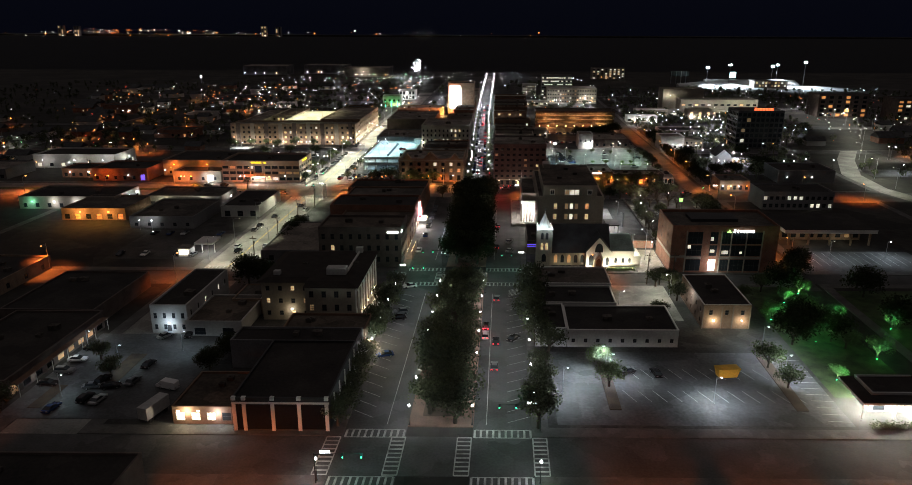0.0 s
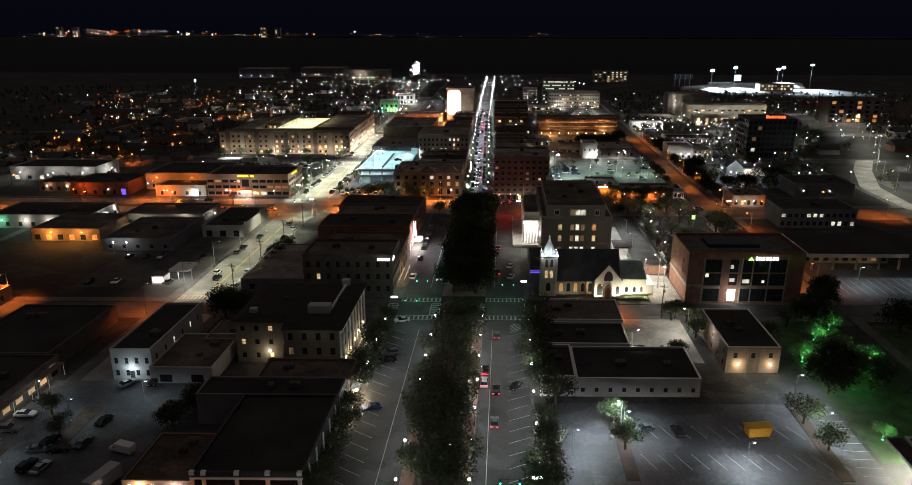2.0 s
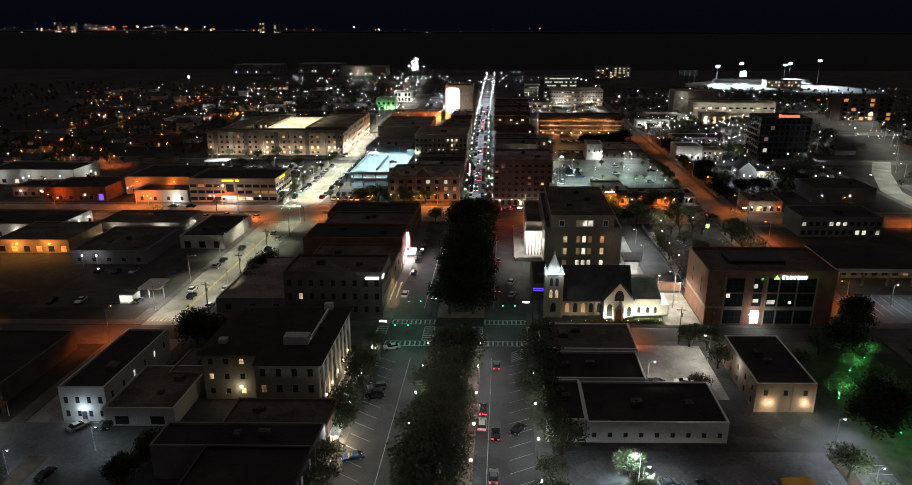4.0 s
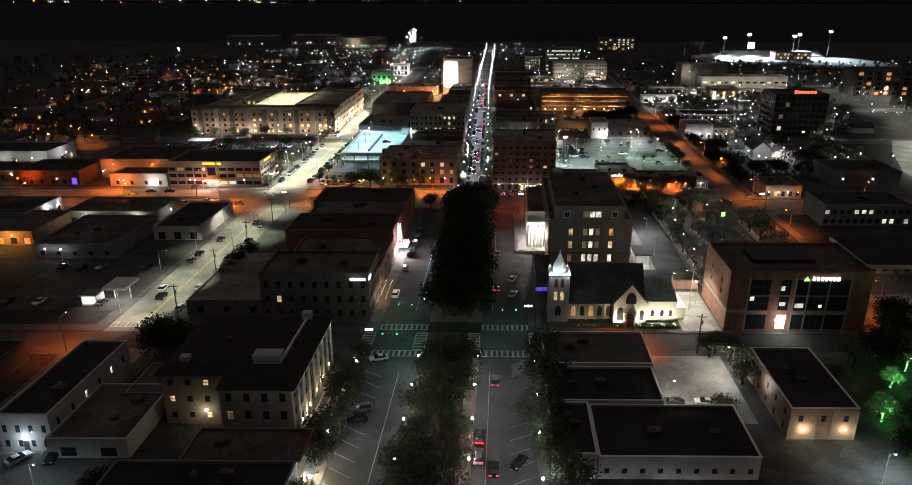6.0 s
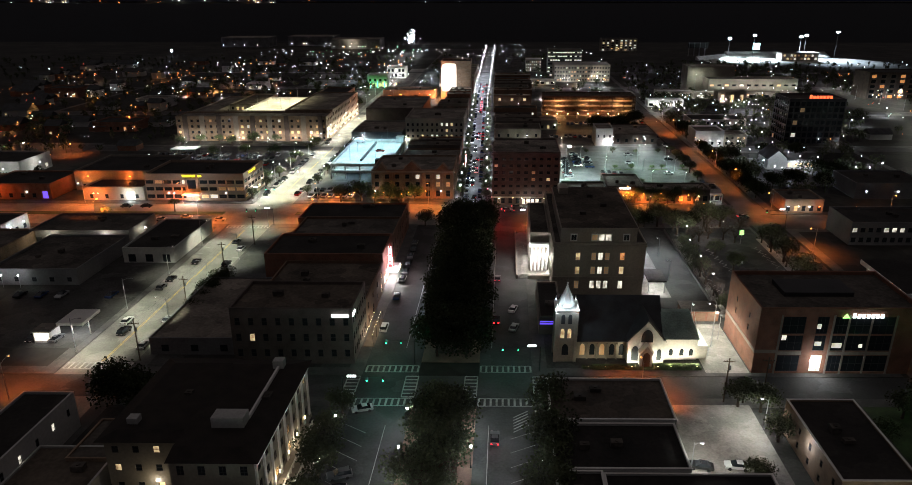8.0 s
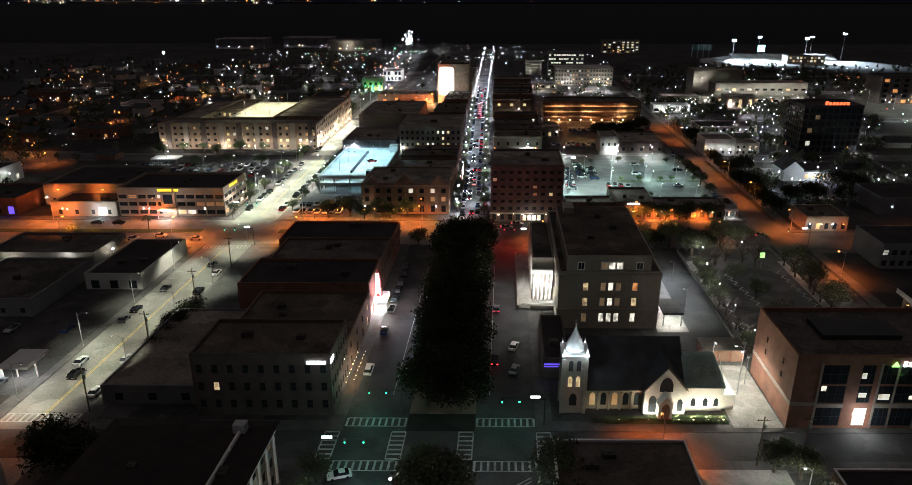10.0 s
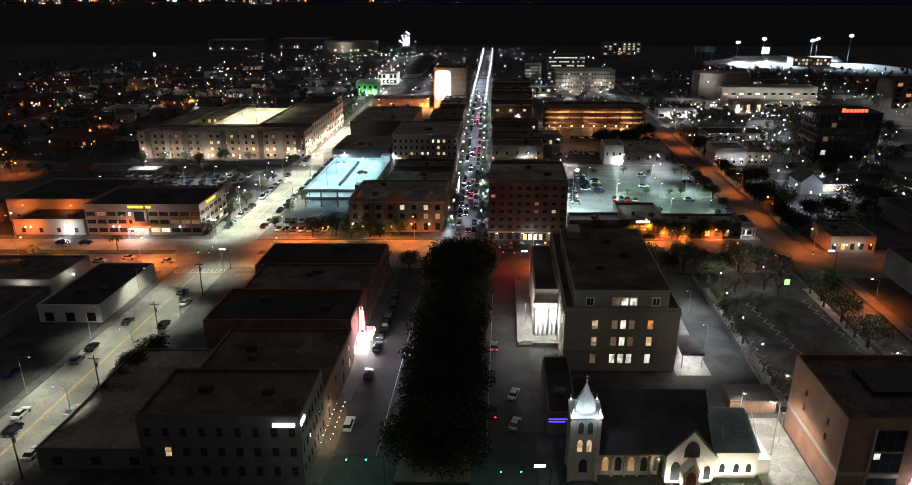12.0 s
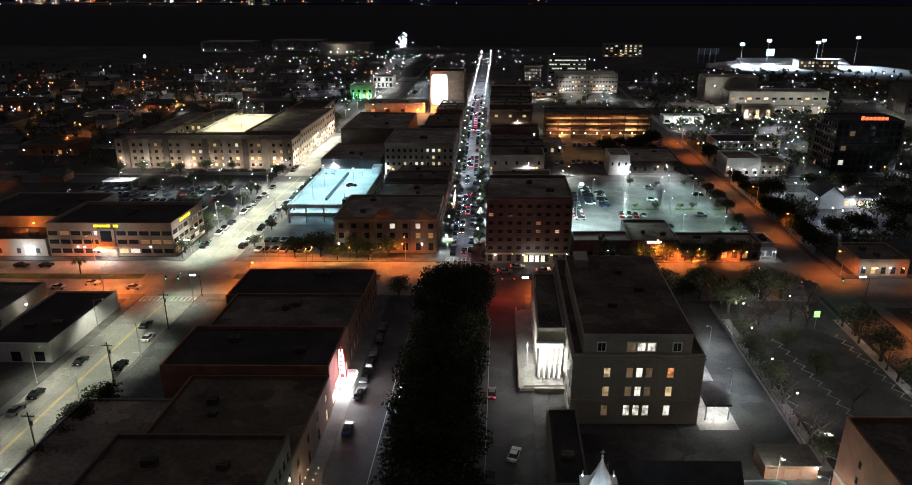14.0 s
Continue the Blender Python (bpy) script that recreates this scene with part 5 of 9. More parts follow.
def car(kind, paint, u, v, turn, z=0.0, tail=False, head=False, where="parked on the street", near=True):
    """turn: degrees of the nose from +x."""
    ob = thing("van" if kind == "van" else "car", u, v, paint + " " + CAR_NAME[kind] + " " + where, "van" if kind == "van" else "car", "cars", z=z + 0.01, turn=turn)
    out, wheel, rim, lamp_h, lamp_t, L, out_far = car_proto(kind, paint, tail, head)
    for name, me, at in out:
        if near or name != "roof":
            place(name, me if near or name != "body" else out_far, ob, "", at)
    for x in (-1.35, 1.35):
        for y in (-0.8, 0.8):
            if near:
                w = place("wheel", wheel, ob, "", (x, y, 0.33))
                if v < 180:
                    place("rim", rim, w)
    for y in (-0.62, 0.62):
        if near or head:
            place("headlight", lamp_h, ob, "", (L - 0.02, y, 0.7))
        if near or tail:
            place("tail_light", lamp_t, ob, "", (-2.26 if kind != "van" else -2.63, y, 0.85))
    return ob


PAINTS = ["white", "silver", "black", "grey", "red", "blue", "black", "grey", "silver"]


def parked_row(u0, v0, du, dv, n, turn, z, seed, fill=0.7, where="parked in a painted bay"):
    r = random.Random(seed)
    for i in range(n):
        if r.random() < fill:
            car(r.choice(("sedan", "suv", "sedan")), r.choice(PAINTS), u0 + du * i + r.uniform(-0.2, 0.2), v0 + dv * i, turn + (180 if r.random() < 0.5 else 0) + r.uniform(-3, 3), z, where=where, near=v0 < 250)


# avenue, first block
car("sedan", "grey", -0.6, 152, 90, tail=True, where="waiting with red tail lights on the avenue")
stopped = car("suv", "black", -3.3, 175.4, 90, tail=True, where="braking with red lights on the avenue")
light(stopped, (-2.9, 0, 0.9), 40, (1, 0.04, 0.05), 0.15)
car("suv", "silver", -3.3, 169.6, 90, tail=True, where="stopped behind another on the avenue")
car("sedan", "black", -0.4, 166, 90, tail=True, where="driving with red tail lights on the avenue")
car("sedan", "black", 4.2, 168, 60, where="parked at an angle in a painted bay")
car("sedan", "grey", -0.6, 196, 90, tail=True, where="waiting with red tail lights on the avenue")
for v, p in ((158, "blue"), (181, "black"), (185, "grey"), (206, "white")):
    car("suv" if v == 185 else "sedan", p, -28.2, v, 20 + 180, where="parked at an angle by the kerb")
car("sedan", "black", -1.0, 247, 90, tail=True, where="driving with red tail lights on the avenue")
car("sedan", "grey", -1.0, 275, 90, tail=True, where="driving with red tail lights on the avenue")
car("sedan", "white", 3.5, 254, 75, where="parked by the kerb on the dark avenue")
car("sedan", "silver", 3.6, 243, 75, where="parked by the kerb on the dark avenue")
beam = car("sedan", "silver", -20.6, 284, 270, head=True, where="driving with white head lights on the avenue")
light(beam, (2.5, 0, 0.75), 5200, (0.55, 0.80, 1.0), 0.12, 34, (30, 1.0, 0.0))
car("sedan", "silver", -20.4, 241, 270, head=True, where="driving with white head lights on the avenue")
parked_row(-29.4, 262, 0, 6.3, 8, 90, 0, 5, 0.85, "parked by the kerb near the theatre")
parked_row(-29.4, 230, 0, 6.3, 4, 90, 0, 6, 0.5, "parked by the kerb near the brick block")
# avenue beyond the boulevard
r_av = random.Random(4)
for i in range(44):
    v = 360 + i * 8.5
    b = bend(v)
    if r_av.random() < 0.8:
        car("sedan", r_av.choice(PAINTS[1:]), b - 15.7, v, 270, 0.012, head=r_av.random() < 0.08, where="in the row along the downtown street", near=False)
    if r_av.random() < 0.8:
        car("sedan", r_av.choice(PAINTS[1:]), b - 10.0, v + 3, 90, 0.012, where="in the row along the downtown street", near=False)
    if r_av.random() < 0.26:
        car("sedan", r_av.choice(PAINTS), b - 12.2, v + 2, 90, 0.012, tail=True, where="driving with red tail lights downtown", near=False)
    if r_av.random() < 0.22:
        car("sedan", r_av.choice(PAINTS), b - 13.6, v + 5, 270, 0.012, head=True, where="driving with white head lights downtown", near=False)
# side street
for u, v, p, k in ((-97.5, 246, "white", "sedan"), (-95.2, 240, "black", "suv"), (-87.3, 247, "silver", "sedan"), (-98.8, 268, "grey", "sedan"), (-98.6, 274, "black", "sedan"), (-97, 288, "black", "sedan"), (-87, 300, "white", "sedan"), (-86.6, 286, "black", "suv"), (-91, 307, "grey", "sedan"), (-86.8, 233, "white", "sedan")):
    car(k, p, u, v, 90, 0.006, where="on the pale side street")
parked_row(-99.6, 366, 0, 6.2, 20, 90, 0.006, 8, 0.6, "parked along the pale street")
parked_row(-86.4, 366, 0, 6.2, 20, 90, 0.006, 9, 0.6, "parked along the pale street")
# lots
parked_row(-80, 362, 2.8, 0, 7, 90, KERB, 12, 0.8)
parked_row(-80, 372, 2.8, 0, 7, 90, KERB, 13, 0.8)
parked_row(30.5, 397, 0, 2.7, 13, 0, KERB, 14, 0.9)
parked_row(37.0, 414, 0, 2.7, 11, 0, KERB, 15, 0.9)
parked_row(42.4, 414, 0, 2.7, 8, 0, KERB, 17, 0.6)
parked_row(47, 401, 2.8, 0, 4, 90, KERB, 16, 1.0)
for u, v, p in ((65.4, 441, "white"), (63, 422.5, "white"), (78, 402, "silver"), (79, 379, "white"), (36, 376, "blue"), (31, 373, "silver"), (84, 430, "black")):
    car("sedan", p, u, v, 5, KERB, where="parked in the floodlit car park", near=False)
for i in range(5):
    parked_row(-178, 398 + i * 10, 2.9, 0, 22, 90, KERB, 20 + i, 0.75)
parked_row(-136, 236, 2.9, 0, 10, 90, KERB, 31, 0.4)
parked_row(-136, 262, 2.9, 0, 10, 90, KERB, 32, 0.5)
parked_row(56, 290, 2.8, 0, 9, 90, KERB, 33, 0.2)
parked_row(28, 488, 2.8, 0, 10, 90, KERB, 34, 0.7)
parked_row(30, 530, 2.8, 0, 18, 90, KERB, 35, 0.6)
parked_row(89.6, 362, 0, 6.4, 28, 90, 0.006, 36, 0.45, "parked along the orange-lit street")
car("van", "white", -75, 141, 165, KERB, where="parked in the dark lot behind the shops")
for u, v, k, p in ((-91.2, 143.6, "suv", "black"), (-84.2, 143.4, "sedan", "grey"), (-87.6, 135.0, "sedan", "silver"), (-90.6, 135.4, "suv", "black"), (-103.0, 142.0, "sedan", "black"), (-102.8, 148.0, "suv", "grey"), (-103.2, 154.0, "sedan", "white"), (-102.9, 160.2, "sedan", "black"), (-84.6, 151.6, "sedan", "black"), (-95.6, 131.4, "sedan", "blue")):
    car(k, p, u, v, 4 if u < -100 else 84, KERB, where="parked in the dark lot behind the shops")
car("sedan", "white", 43.5, 188, 175, KERB, where="parked in the pale yard")
car("sedan", "black", 37, 188, 170, KERB, where="parked in the pale yard")
car("sedan", "black", -82, 168.6, 100, KERB, where="parked by the white house")
car("sedan", "silver", -88, 168, 60, KERB, where="parked by the white house")
car("sedan", "black", 38, 149, 100, KERB, where="parked in the large lot")
car("sedan", "grey", 31, 150, 200, KERB, where="parked in the large lot")
car("sedan", "black", -88, 141, 20, KERB, where="parked by the lot island")
car("sedan", "grey", -92, 141, 20, KERB, where="parked by the lot island")
for u, v in ((-140, 331), (-128, 331), (-120, 334), (-150, 348), (-142, 348), (-106, 331)):
    car("sedan", "black" if v > 340 else "silver", u, v, 3.4, 0.01, where="on the orange boulevard")
for u, v in ((2, 344), (6, 348), (14, 345), (30, 332), (64, 333), (70, 333), (92, 336)):
    car("sedan", "grey", u, v, 3.4, 0.01, tail=True, where="waiting with red lights on the boulevard")


# ---- markings ----
def marking(u, v, label, group="road markings"):
    return thing("road_marking", u, v, label, "road marking", group, "structure", z=0.0)


STRIPE = {}


def stripe(ob, x, y, w, d, z, turn=0.0, material="paint"):
    key = (w, d, material)
    if key not in STRIPE:
        STRIPE[key] = Shape().box(-w / 2, w / 2, -d / 2, d / 2, 0, 0.006).mesh("stripe", M[material], False)
    s = place("stripe", STRIPE[key], ob, "", (x, y + K * x, z))
    s.rotation_euler = (0, 0, radians(turn))


def crosswalk_x(u0, u1, v, depth=2.8, z=0.02):
    """Ladder crossing over a street that runs along v."""
    ob = marking(u0, v, "white ladder crosswalk painted on the asphalt")
    n = int((u1 - u0) / 1.25)
    for i in range(n + 1):
        stripe(ob, (u1 - u0) * i / n, 0, 0.45, depth, z)
    for s in (-1, 1):
        stripe(ob, (u1 - u0) / 2, s * depth / 2, u1 - u0, 0.25, z + 0.008, 3.43)


def crosswalk_y(u, v0, v1, depth=2.8, z=0.02):
    ob = marking(u, v0, "white ladder crosswalk painted on the asphalt")
    n = int((v1 - v0) / 1.25)
    for i in range(n + 1):
        stripe(ob, 0, (v1 - v0) * i / n, depth, 0.45, z, 3.43)
    for s in (-1, 1):
        stripe(ob, s * depth / 2, (v1 - v0) / 2, 0.25, v1 - v0, z + 0.008)


for v in (107.9, 123.6):
    crosswalk_x(-30.4, -18.6, v)
    crosswalk_x(-4.2, 7.2, v)
for v in (209.3, 223.0):
    crosswalk_x(-30.4, -18.6, v)
    crosswalk_x(-4.2, 7.2, v)
for u in (-32.6, -19.5, -6.2, 9.0):
    crosswalk_y(u, 109.8, 122.2)
    crosswalk_y(u, 211.3, 219.7)
crosswalk_x(-100.5, -85.5, 224)
crosswalk_x(-100.5, -85.5, 324)
crosswalk_x(-17.2, -6.8, 355.5)
bays = marking(0, 0, "angled white parking bay lines along the avenue")
for i in range(17):
    stripe(bays, 4.8, 129 + i * 4.3, 5.4, 0.12, 0.012, 30)
    stripe(bays, -28.3, 131 + i * 4.3, 5.2, 0.12, 0.012, 150)
for i in range(6):
    stripe(bays, 4.6, 200 + i * 1.0, 4.0, 0.25, 0.012, 40)
lines = marking(0, 0, "white lane lines along the avenue")
for v in (164, 270):
    stripe(lines, -22.6, v, 0.14, 74, 0.012)
    stripe(lines, -1.9, v, 0.14, 74, 0.012)
centre = marking(0, 0, "yellow double centre line on the pale side street")
stripe(centre, -93.2, 272, 0.14, 96, 0.014, 0, "yellow")
stripe(centre, -92.8, 272, 0.14, 96, 0.014, 0, "yellow")
stripe(centre, -93, 410, 0.2, 100, 0.014, 0, "yellow")
side = marking(0, 0, "white parking ticks along the pale side street")
for i in range(9):
    stripe(side, -99.4, 280 + i * 5.5, 2.4, 0.14, 0.014, 20)
    stripe(side, -86.4, 245 + i * 6, 2.2, 0.14, 0.014)
lot_lines = marking(0, 0, "white angled bay lines in the large parking lot")
for i in range(12):
    stripe(lot_lines, 30 + i * 3.4, 139, 0.13, 5.4, KERB + 0.014, 25)
    stripe(lot_lines, 29 + i * 3.4, 149.5, 0.13, 5.4, KERB + 0.014, 25)
    stripe(lot_lines, 72.6, 129 + i * 2.8, 5.0, 0.13, KERB + 0.014)
zig = marking(0, 0, "white zigzag bay lines in the tree-shaded car park")
for ua, va, ub, vb, n in ((85.6, 303, 88.4, 258, 13), (69.0, 301, 73.6, 262, 11), (61.6, 296, 62.6, 252, 12)):
    for i in range(n):
        x, y = ua + (ub - ua) * i / n, va + (vb - va) * i / n
        stripe(zig, x, y, 2.6, 0.17, KERB + 0.014, 48)
        stripe(zig, x + 0.4, y - 1.9, 2.6, 0.17, KERB + 0.014, -48)


# ---- landmarks: shop with white columns ----
shop = ALL["low black shop with white columns on its front"]
for x in (0.35, 2.4, 8.2, 13.6, 19.2):
    Shape().box(x - 0.36, x + 0.36, -0.22, 0.0, 0, 6.2).part("column", M["trim"], shop, "white painted column")
    Shape().box(x - 0.42, x + 0.42, -0.26, 0.36, 7.0, 7.75).part("cap", M["trim"], shop, "white block on the parapet")
Shape().box(-0.05, 19.75, -0.24, 0.0, 6.2, 6.55).part("band", M["trim"], shop, "white painted band")
for i in range(4):
    x0, x1 = ((0.75, 2.0), (2.8, 7.8), (8.6, 13.2), (14.0, 18.8))[i]
    Shape().box(x0, x1, -0.06, 0.0, 0.3, 5.9).part("shop_window", M["curtain"], shop, "dark unlit shop window")
for y in (4, 9, 14, 19, 24):
    Shape().box(19.7, 19.86, y - 0.3, y + 0.3, 0, 6.6).part("pilaster", M["trim"], shop, "white painted pilaster")
    Shape().box(19.7, 19.8, y + 0.6, y + 3.6, 0.4, 3.2).part("shop_window", M["curtain"], shop, "dark unlit shop window")

# lit shop fronts on the east pavement
for label, y, w in (("low shop with a black roof and glazed street front", 0.8, 6.0), ("low brown-roofed shop with a lit street front", 0.8, 8.0)):
    b = ALL[label]
    x = 30.4 if "black" in label else 20.8
    Shape().hull([(x, y, 3.9), (x + 1.8, y, 3.2), (x + 1.8, y + w, 3.2), (x, y + w, 3.9), (x, y, 3.98), (x + 1.8, y, 3.28), (x + 1.8, y + w, 3.28), (x, y + w, 3.98)],
                 [(3, 2, 1, 0), (4, 5, 6, 7), (0, 1, 5, 4), (1, 2, 6, 5), (2, 3, 7, 6), (3, 0, 4, 7)]).part("awning", M["trim"], b, "pale canvas awning")
    Shape().box(x + 0.2, x + 0.5, y + 1, y + w - 1, 2.95, 3.05).part("lamp_strip", M["bulb_warm"], b, "warm lamp strip under the awning")
    light(b, (x + 0.9, y + w / 2 + K * x, 2.6), 260, WARM, 0.4)

# restaurant lamps
rest = ALL["small restaurant with a brown flat roof and lit front"]
for x in (1.0, 5.2):
    Shape().box(x, x + 0.5, -0.3, 0, 3.0, 3.25).part("wall_lamp", M["bulb_warm"], rest, "glowing warm wall lamp")
light(rest, (3.2, -0.7, 3.0), 120, WARM, 0.2)
light(rest, (9.5, -0.9 + K * 9, 2.6), 90, WHITE, 0.2)

# ---- cream classical bank building ----
bank = ALL["four-storey cream classical building with white pilasters"]
for i in range(9):
    y = 0.5 + i * 3.68
    Shape().box(13.5, 13.78, y - 0.32, y + 0.32, 0.4, 10.9).part("pilaster", M["trim"], bank, "tall white pilaster")
Shape().box(13.5, 13.95, 0, 30.5, 10.9, 11.5).part("cornice", M["trim"], bank, "white cornice above the pilasters")
Shape().box(13.5, 13.9, 0, 30.5, 0, 0.8).part("plinth", M["stone"], bank)
EAVES = [(3, 2, 1, 0), (4, 5, 6, 7), (0, 1, 5, 4), (1, 2, 6, 5), (2, 3, 7, 6), (3, 0, 4, 7)]
Shape().hull([(-0.1, -1.0, 12.45), (14.6, -1.0, 12.45), (14.6, 31.4, 12.45), (-0.1, 31.4, 12.45), (-0.1, 2.2, 13.3), (11.4, 2.2, 13.3), (11.4, 28.2, 13.3), (-0.1, 28.2, 13.3)], EAVES).part("hipped_roof", M["tile"], bank, "dark tiled roof with wide eaves")
pent = Shape().box(4.2, 9.6, 7.2, 10.0, 12.6, 15.2)
pent.part("stair_house", M["white"], bank, "white block on the roof")
Shape().box(9.3, 9.7, 10.0, 26.5, 13.0, 13.9).part("roof_kerb", M["trim"], bank, "white upstand along the roof")
Shape().box(8.4, 10.4, 26.5, 28.2, 13.0, 14.9).part("stair_house", M["white"], bank, "white block on the roof")
for i in range(5):
    Shape().box(13.8, 14.0, 4.2 + i * 5.4, 4.5 + i * 5.4, 2.4, 2.9).part("wall_lamp", M["bulb_warm"], bank, "small warm wall lamp")
light(bank, (14.8, 8 + K * 14, 2.8), 22, WARM, 0.2)
light(bank, (14.8, 19 + K * 14, 2.8), 22, WARM, 0.2)
terrace = thing("terrace", -38.4, 180, "raised white entrance terrace with two balustrades", "terrace", z=KERB - 0.005)
Shape().box(0, 3.6, 0, 20, 0, 0.9).part("floor", M["stone"], terrace)
for x in (1.7, 3.4):
    for i in range(14):
        Shape().box(x - 0.08, x + 0.08, 0.5 + i * 1.45, 0.7 + i * 1.45, 0.9, 1.7).part("baluster", M["trim"], terrace)
    Shape().box(x - 0.14, x + 0.14, 0.2, 19.8, 1.7, 1.9).part("handrail", M["trim"], terrace, "white stone rail")
for i in range(4):
    Shape().box(3.6 + i * 0.3, 3.9 + i * 0.3, 6, 14, 0, 0.75 - i * 0.18).part("step", M["stone"], terrace)
wing = ALL["cream four-storey rear wing with small square windows"]
Shape().hull([(-1.0, -1.0, 11.5), (13.9, -1.0, 11.5), (13.9, 27, 11.5), (-1.0, 27, 11.5), (1.6, 1.8, 12.2), (13.9, 1.8, 12.2), (13.9, 24, 12.2), (1.6, 24, 12.2)], EAVES).part("hipped_roof", M["tile"], wing, "dark tiled roof with wide eaves")
Shape().box(2.6, 4.4, 3.2, 4.8, 11.9, 13.3).part("roof_hatch", M["white"], wing, "white roof hatch")
Shape().box(8.0, 8.5, -0.35, 0, 3.2, 3.4).part("wall_lamp", M["bulb"], wing, "glowing wall lamp")
light(wing, (8.2, -0.9, 3.2), 25, WARM, 0.15)
shed = ALL["low tan brick shed behind the cream building"]
Shape().box(3.5, 4.3, -0.4, 0, 3.4, 3.65).part("wall_lamp", M["bulb"], shed, "glowing wall lamp")
light(shed, (3.9, -1.0, 3.2), 30, WARM, 0.15)
light(shed, (10.6, 3, 3.4), 40, WARM, 0.15)
house = ALL["two-storey white stucco building with a flat dark roof"]
Shape().box(4.6, 5.1, -0.35, 0, 2.9, 3.15).part("wall_lamp", M["bulb_cool"], house, "bright wall lamp over the door")
Shape().box(4.2, 5.3, -0.04, 0, 0, 2.3).part("door", M["dark"], house, "dark door")
light(house, (4.9, -1.3, 3.0), 60, COOL, 0.15)
row = ALL["long single-storey brick shop row with lit bays"]
for i in range(9):
    Shape().box(23.5, 23.8, 2.0 + i * 4.3, 2.3 + i * 4.3, 2.9, 3.1).part("wall_lamp", M["bulb"], row, "small wall lamp")
for y in (8, 20, 32):
    light(row, (24.6, y + K * 24, 2.9), 22, WHITE, 0.15)
awn = thing("awning", -107.4, 136, "long narrow canopy in front of the brick shops", "awning", z=KERB)
Shape().box(0, 1.8, 0, 37, 3.25, 3.4).part("canopy", M["brown"], awn)
for i in range(7):
    Shape().tube((1.6, 0.5 + i * 6.0, 0), (1.6, 0.5 + i * 6.0, 3.25), 0.06, 0.06, 6).part("post", M["trim"], awn)

# ---- church ----
church = thing("church", 12.8, 226.4, "white floodlit church with a spired tower and slate roof", "church", z=KERB - 0.005)


def arch(sh, c, w, z0, z1, y0, y1, steps=6):
    """A pointed arch as a solid, in the plane of the front."""
    ring = [(c - w / 2, z0), (c + w / 2, z0)]
    spring = z1 - w * 0.75
    for i in range(steps + 1):
        a = i / steps
        ring.append((c + w / 2 * (1 - a ** 1.6), spring + (z1 - spring) * math.sin(a * math.pi / 2)))
    for i in range(steps - 1, -1, -1):
        a = i / steps
        ring.append((c - w / 2 * (1 - a ** 1.6), spring + (z1 - spring) * math.sin(a * math.pi / 2)))
    return sh.prism_y(ring, y0, y1)


Shape().box(0, 4.8, 0, 4.8, 0, 13.2).part("tower", M["stone"], church, "square stone tower")
for x in (-0.25, 4.35):
    for y in (-0.25, 4.35):
        Shape().box(x, x + 0.7, y, y + 0.7, 0, 12.6).part("buttress", M["stone"], church)
Shape().box(-0.35, 5.15, -0.35, 5.15, 13.2, 13.6).part("cornice", M["trim"], church)
sp = Shape()
rings = []
for z, r in ((13.6, 1.9), (14.4, 1.85), (15.4, 1.5), (16.8, 0.8), (18.2, 0.25), (18.9, 0.08)):
    rings.append([(2.4 + r * math.cos(math.pi / 8 + i * math.pi / 4), 2.4 + r * math.sin(math.pi / 8 + i * math.pi / 4), z) for i in range(8)])
loft(rings).part("spire", M["trim"], church, "white octagonal spire")
Shape().ball((2.4, 2.4, 19.1), 0.22).part("finial", M["trim"], church)
Shape().box(2.36, 2.44, 2.36, 2.44, 19.2, 20.2).box(2.1, 2.7, 2.36, 2.44, 19.75, 19.85).part("cross", M["metal"], church)
for x in (0.1, 4.7):
    for y in (0.1, 4.7):
        Shape().tube((x, y, 13.6), (x, y, 14.9), 0.22, 0.04, 6).part("pinnacle", M["trim"], church)
        Shape().ball((x, y - 0.1, 14.0), 0.13).part("spire_lamp", M["bulb_cool"], church, "small glowing spire lamp", smooth=True)
light(church, (0.2, -0.7, 13.9), 60, COOL, 0.1)
light(church, (4.6, -0.7, 13.9), 60, COOL, 0.1)
for c in (1.6, 3.2):
    arch(Shape(), c, 0.9, 9.8, 12.2, -0.05, 0.0).part("louvre", M["dark"], church, "dark belfry opening")
    arch(Shape(), c, 0.85, 6.2, 8.6, -0.05, 0.0).part("tower_window", M["lit_warm"], church, "warm lit arched window")
arch(Shape(), 2.4, 1.5, 1.8, 4.6, -0.05, 0.0).part("tower_window", M["glass"], church)
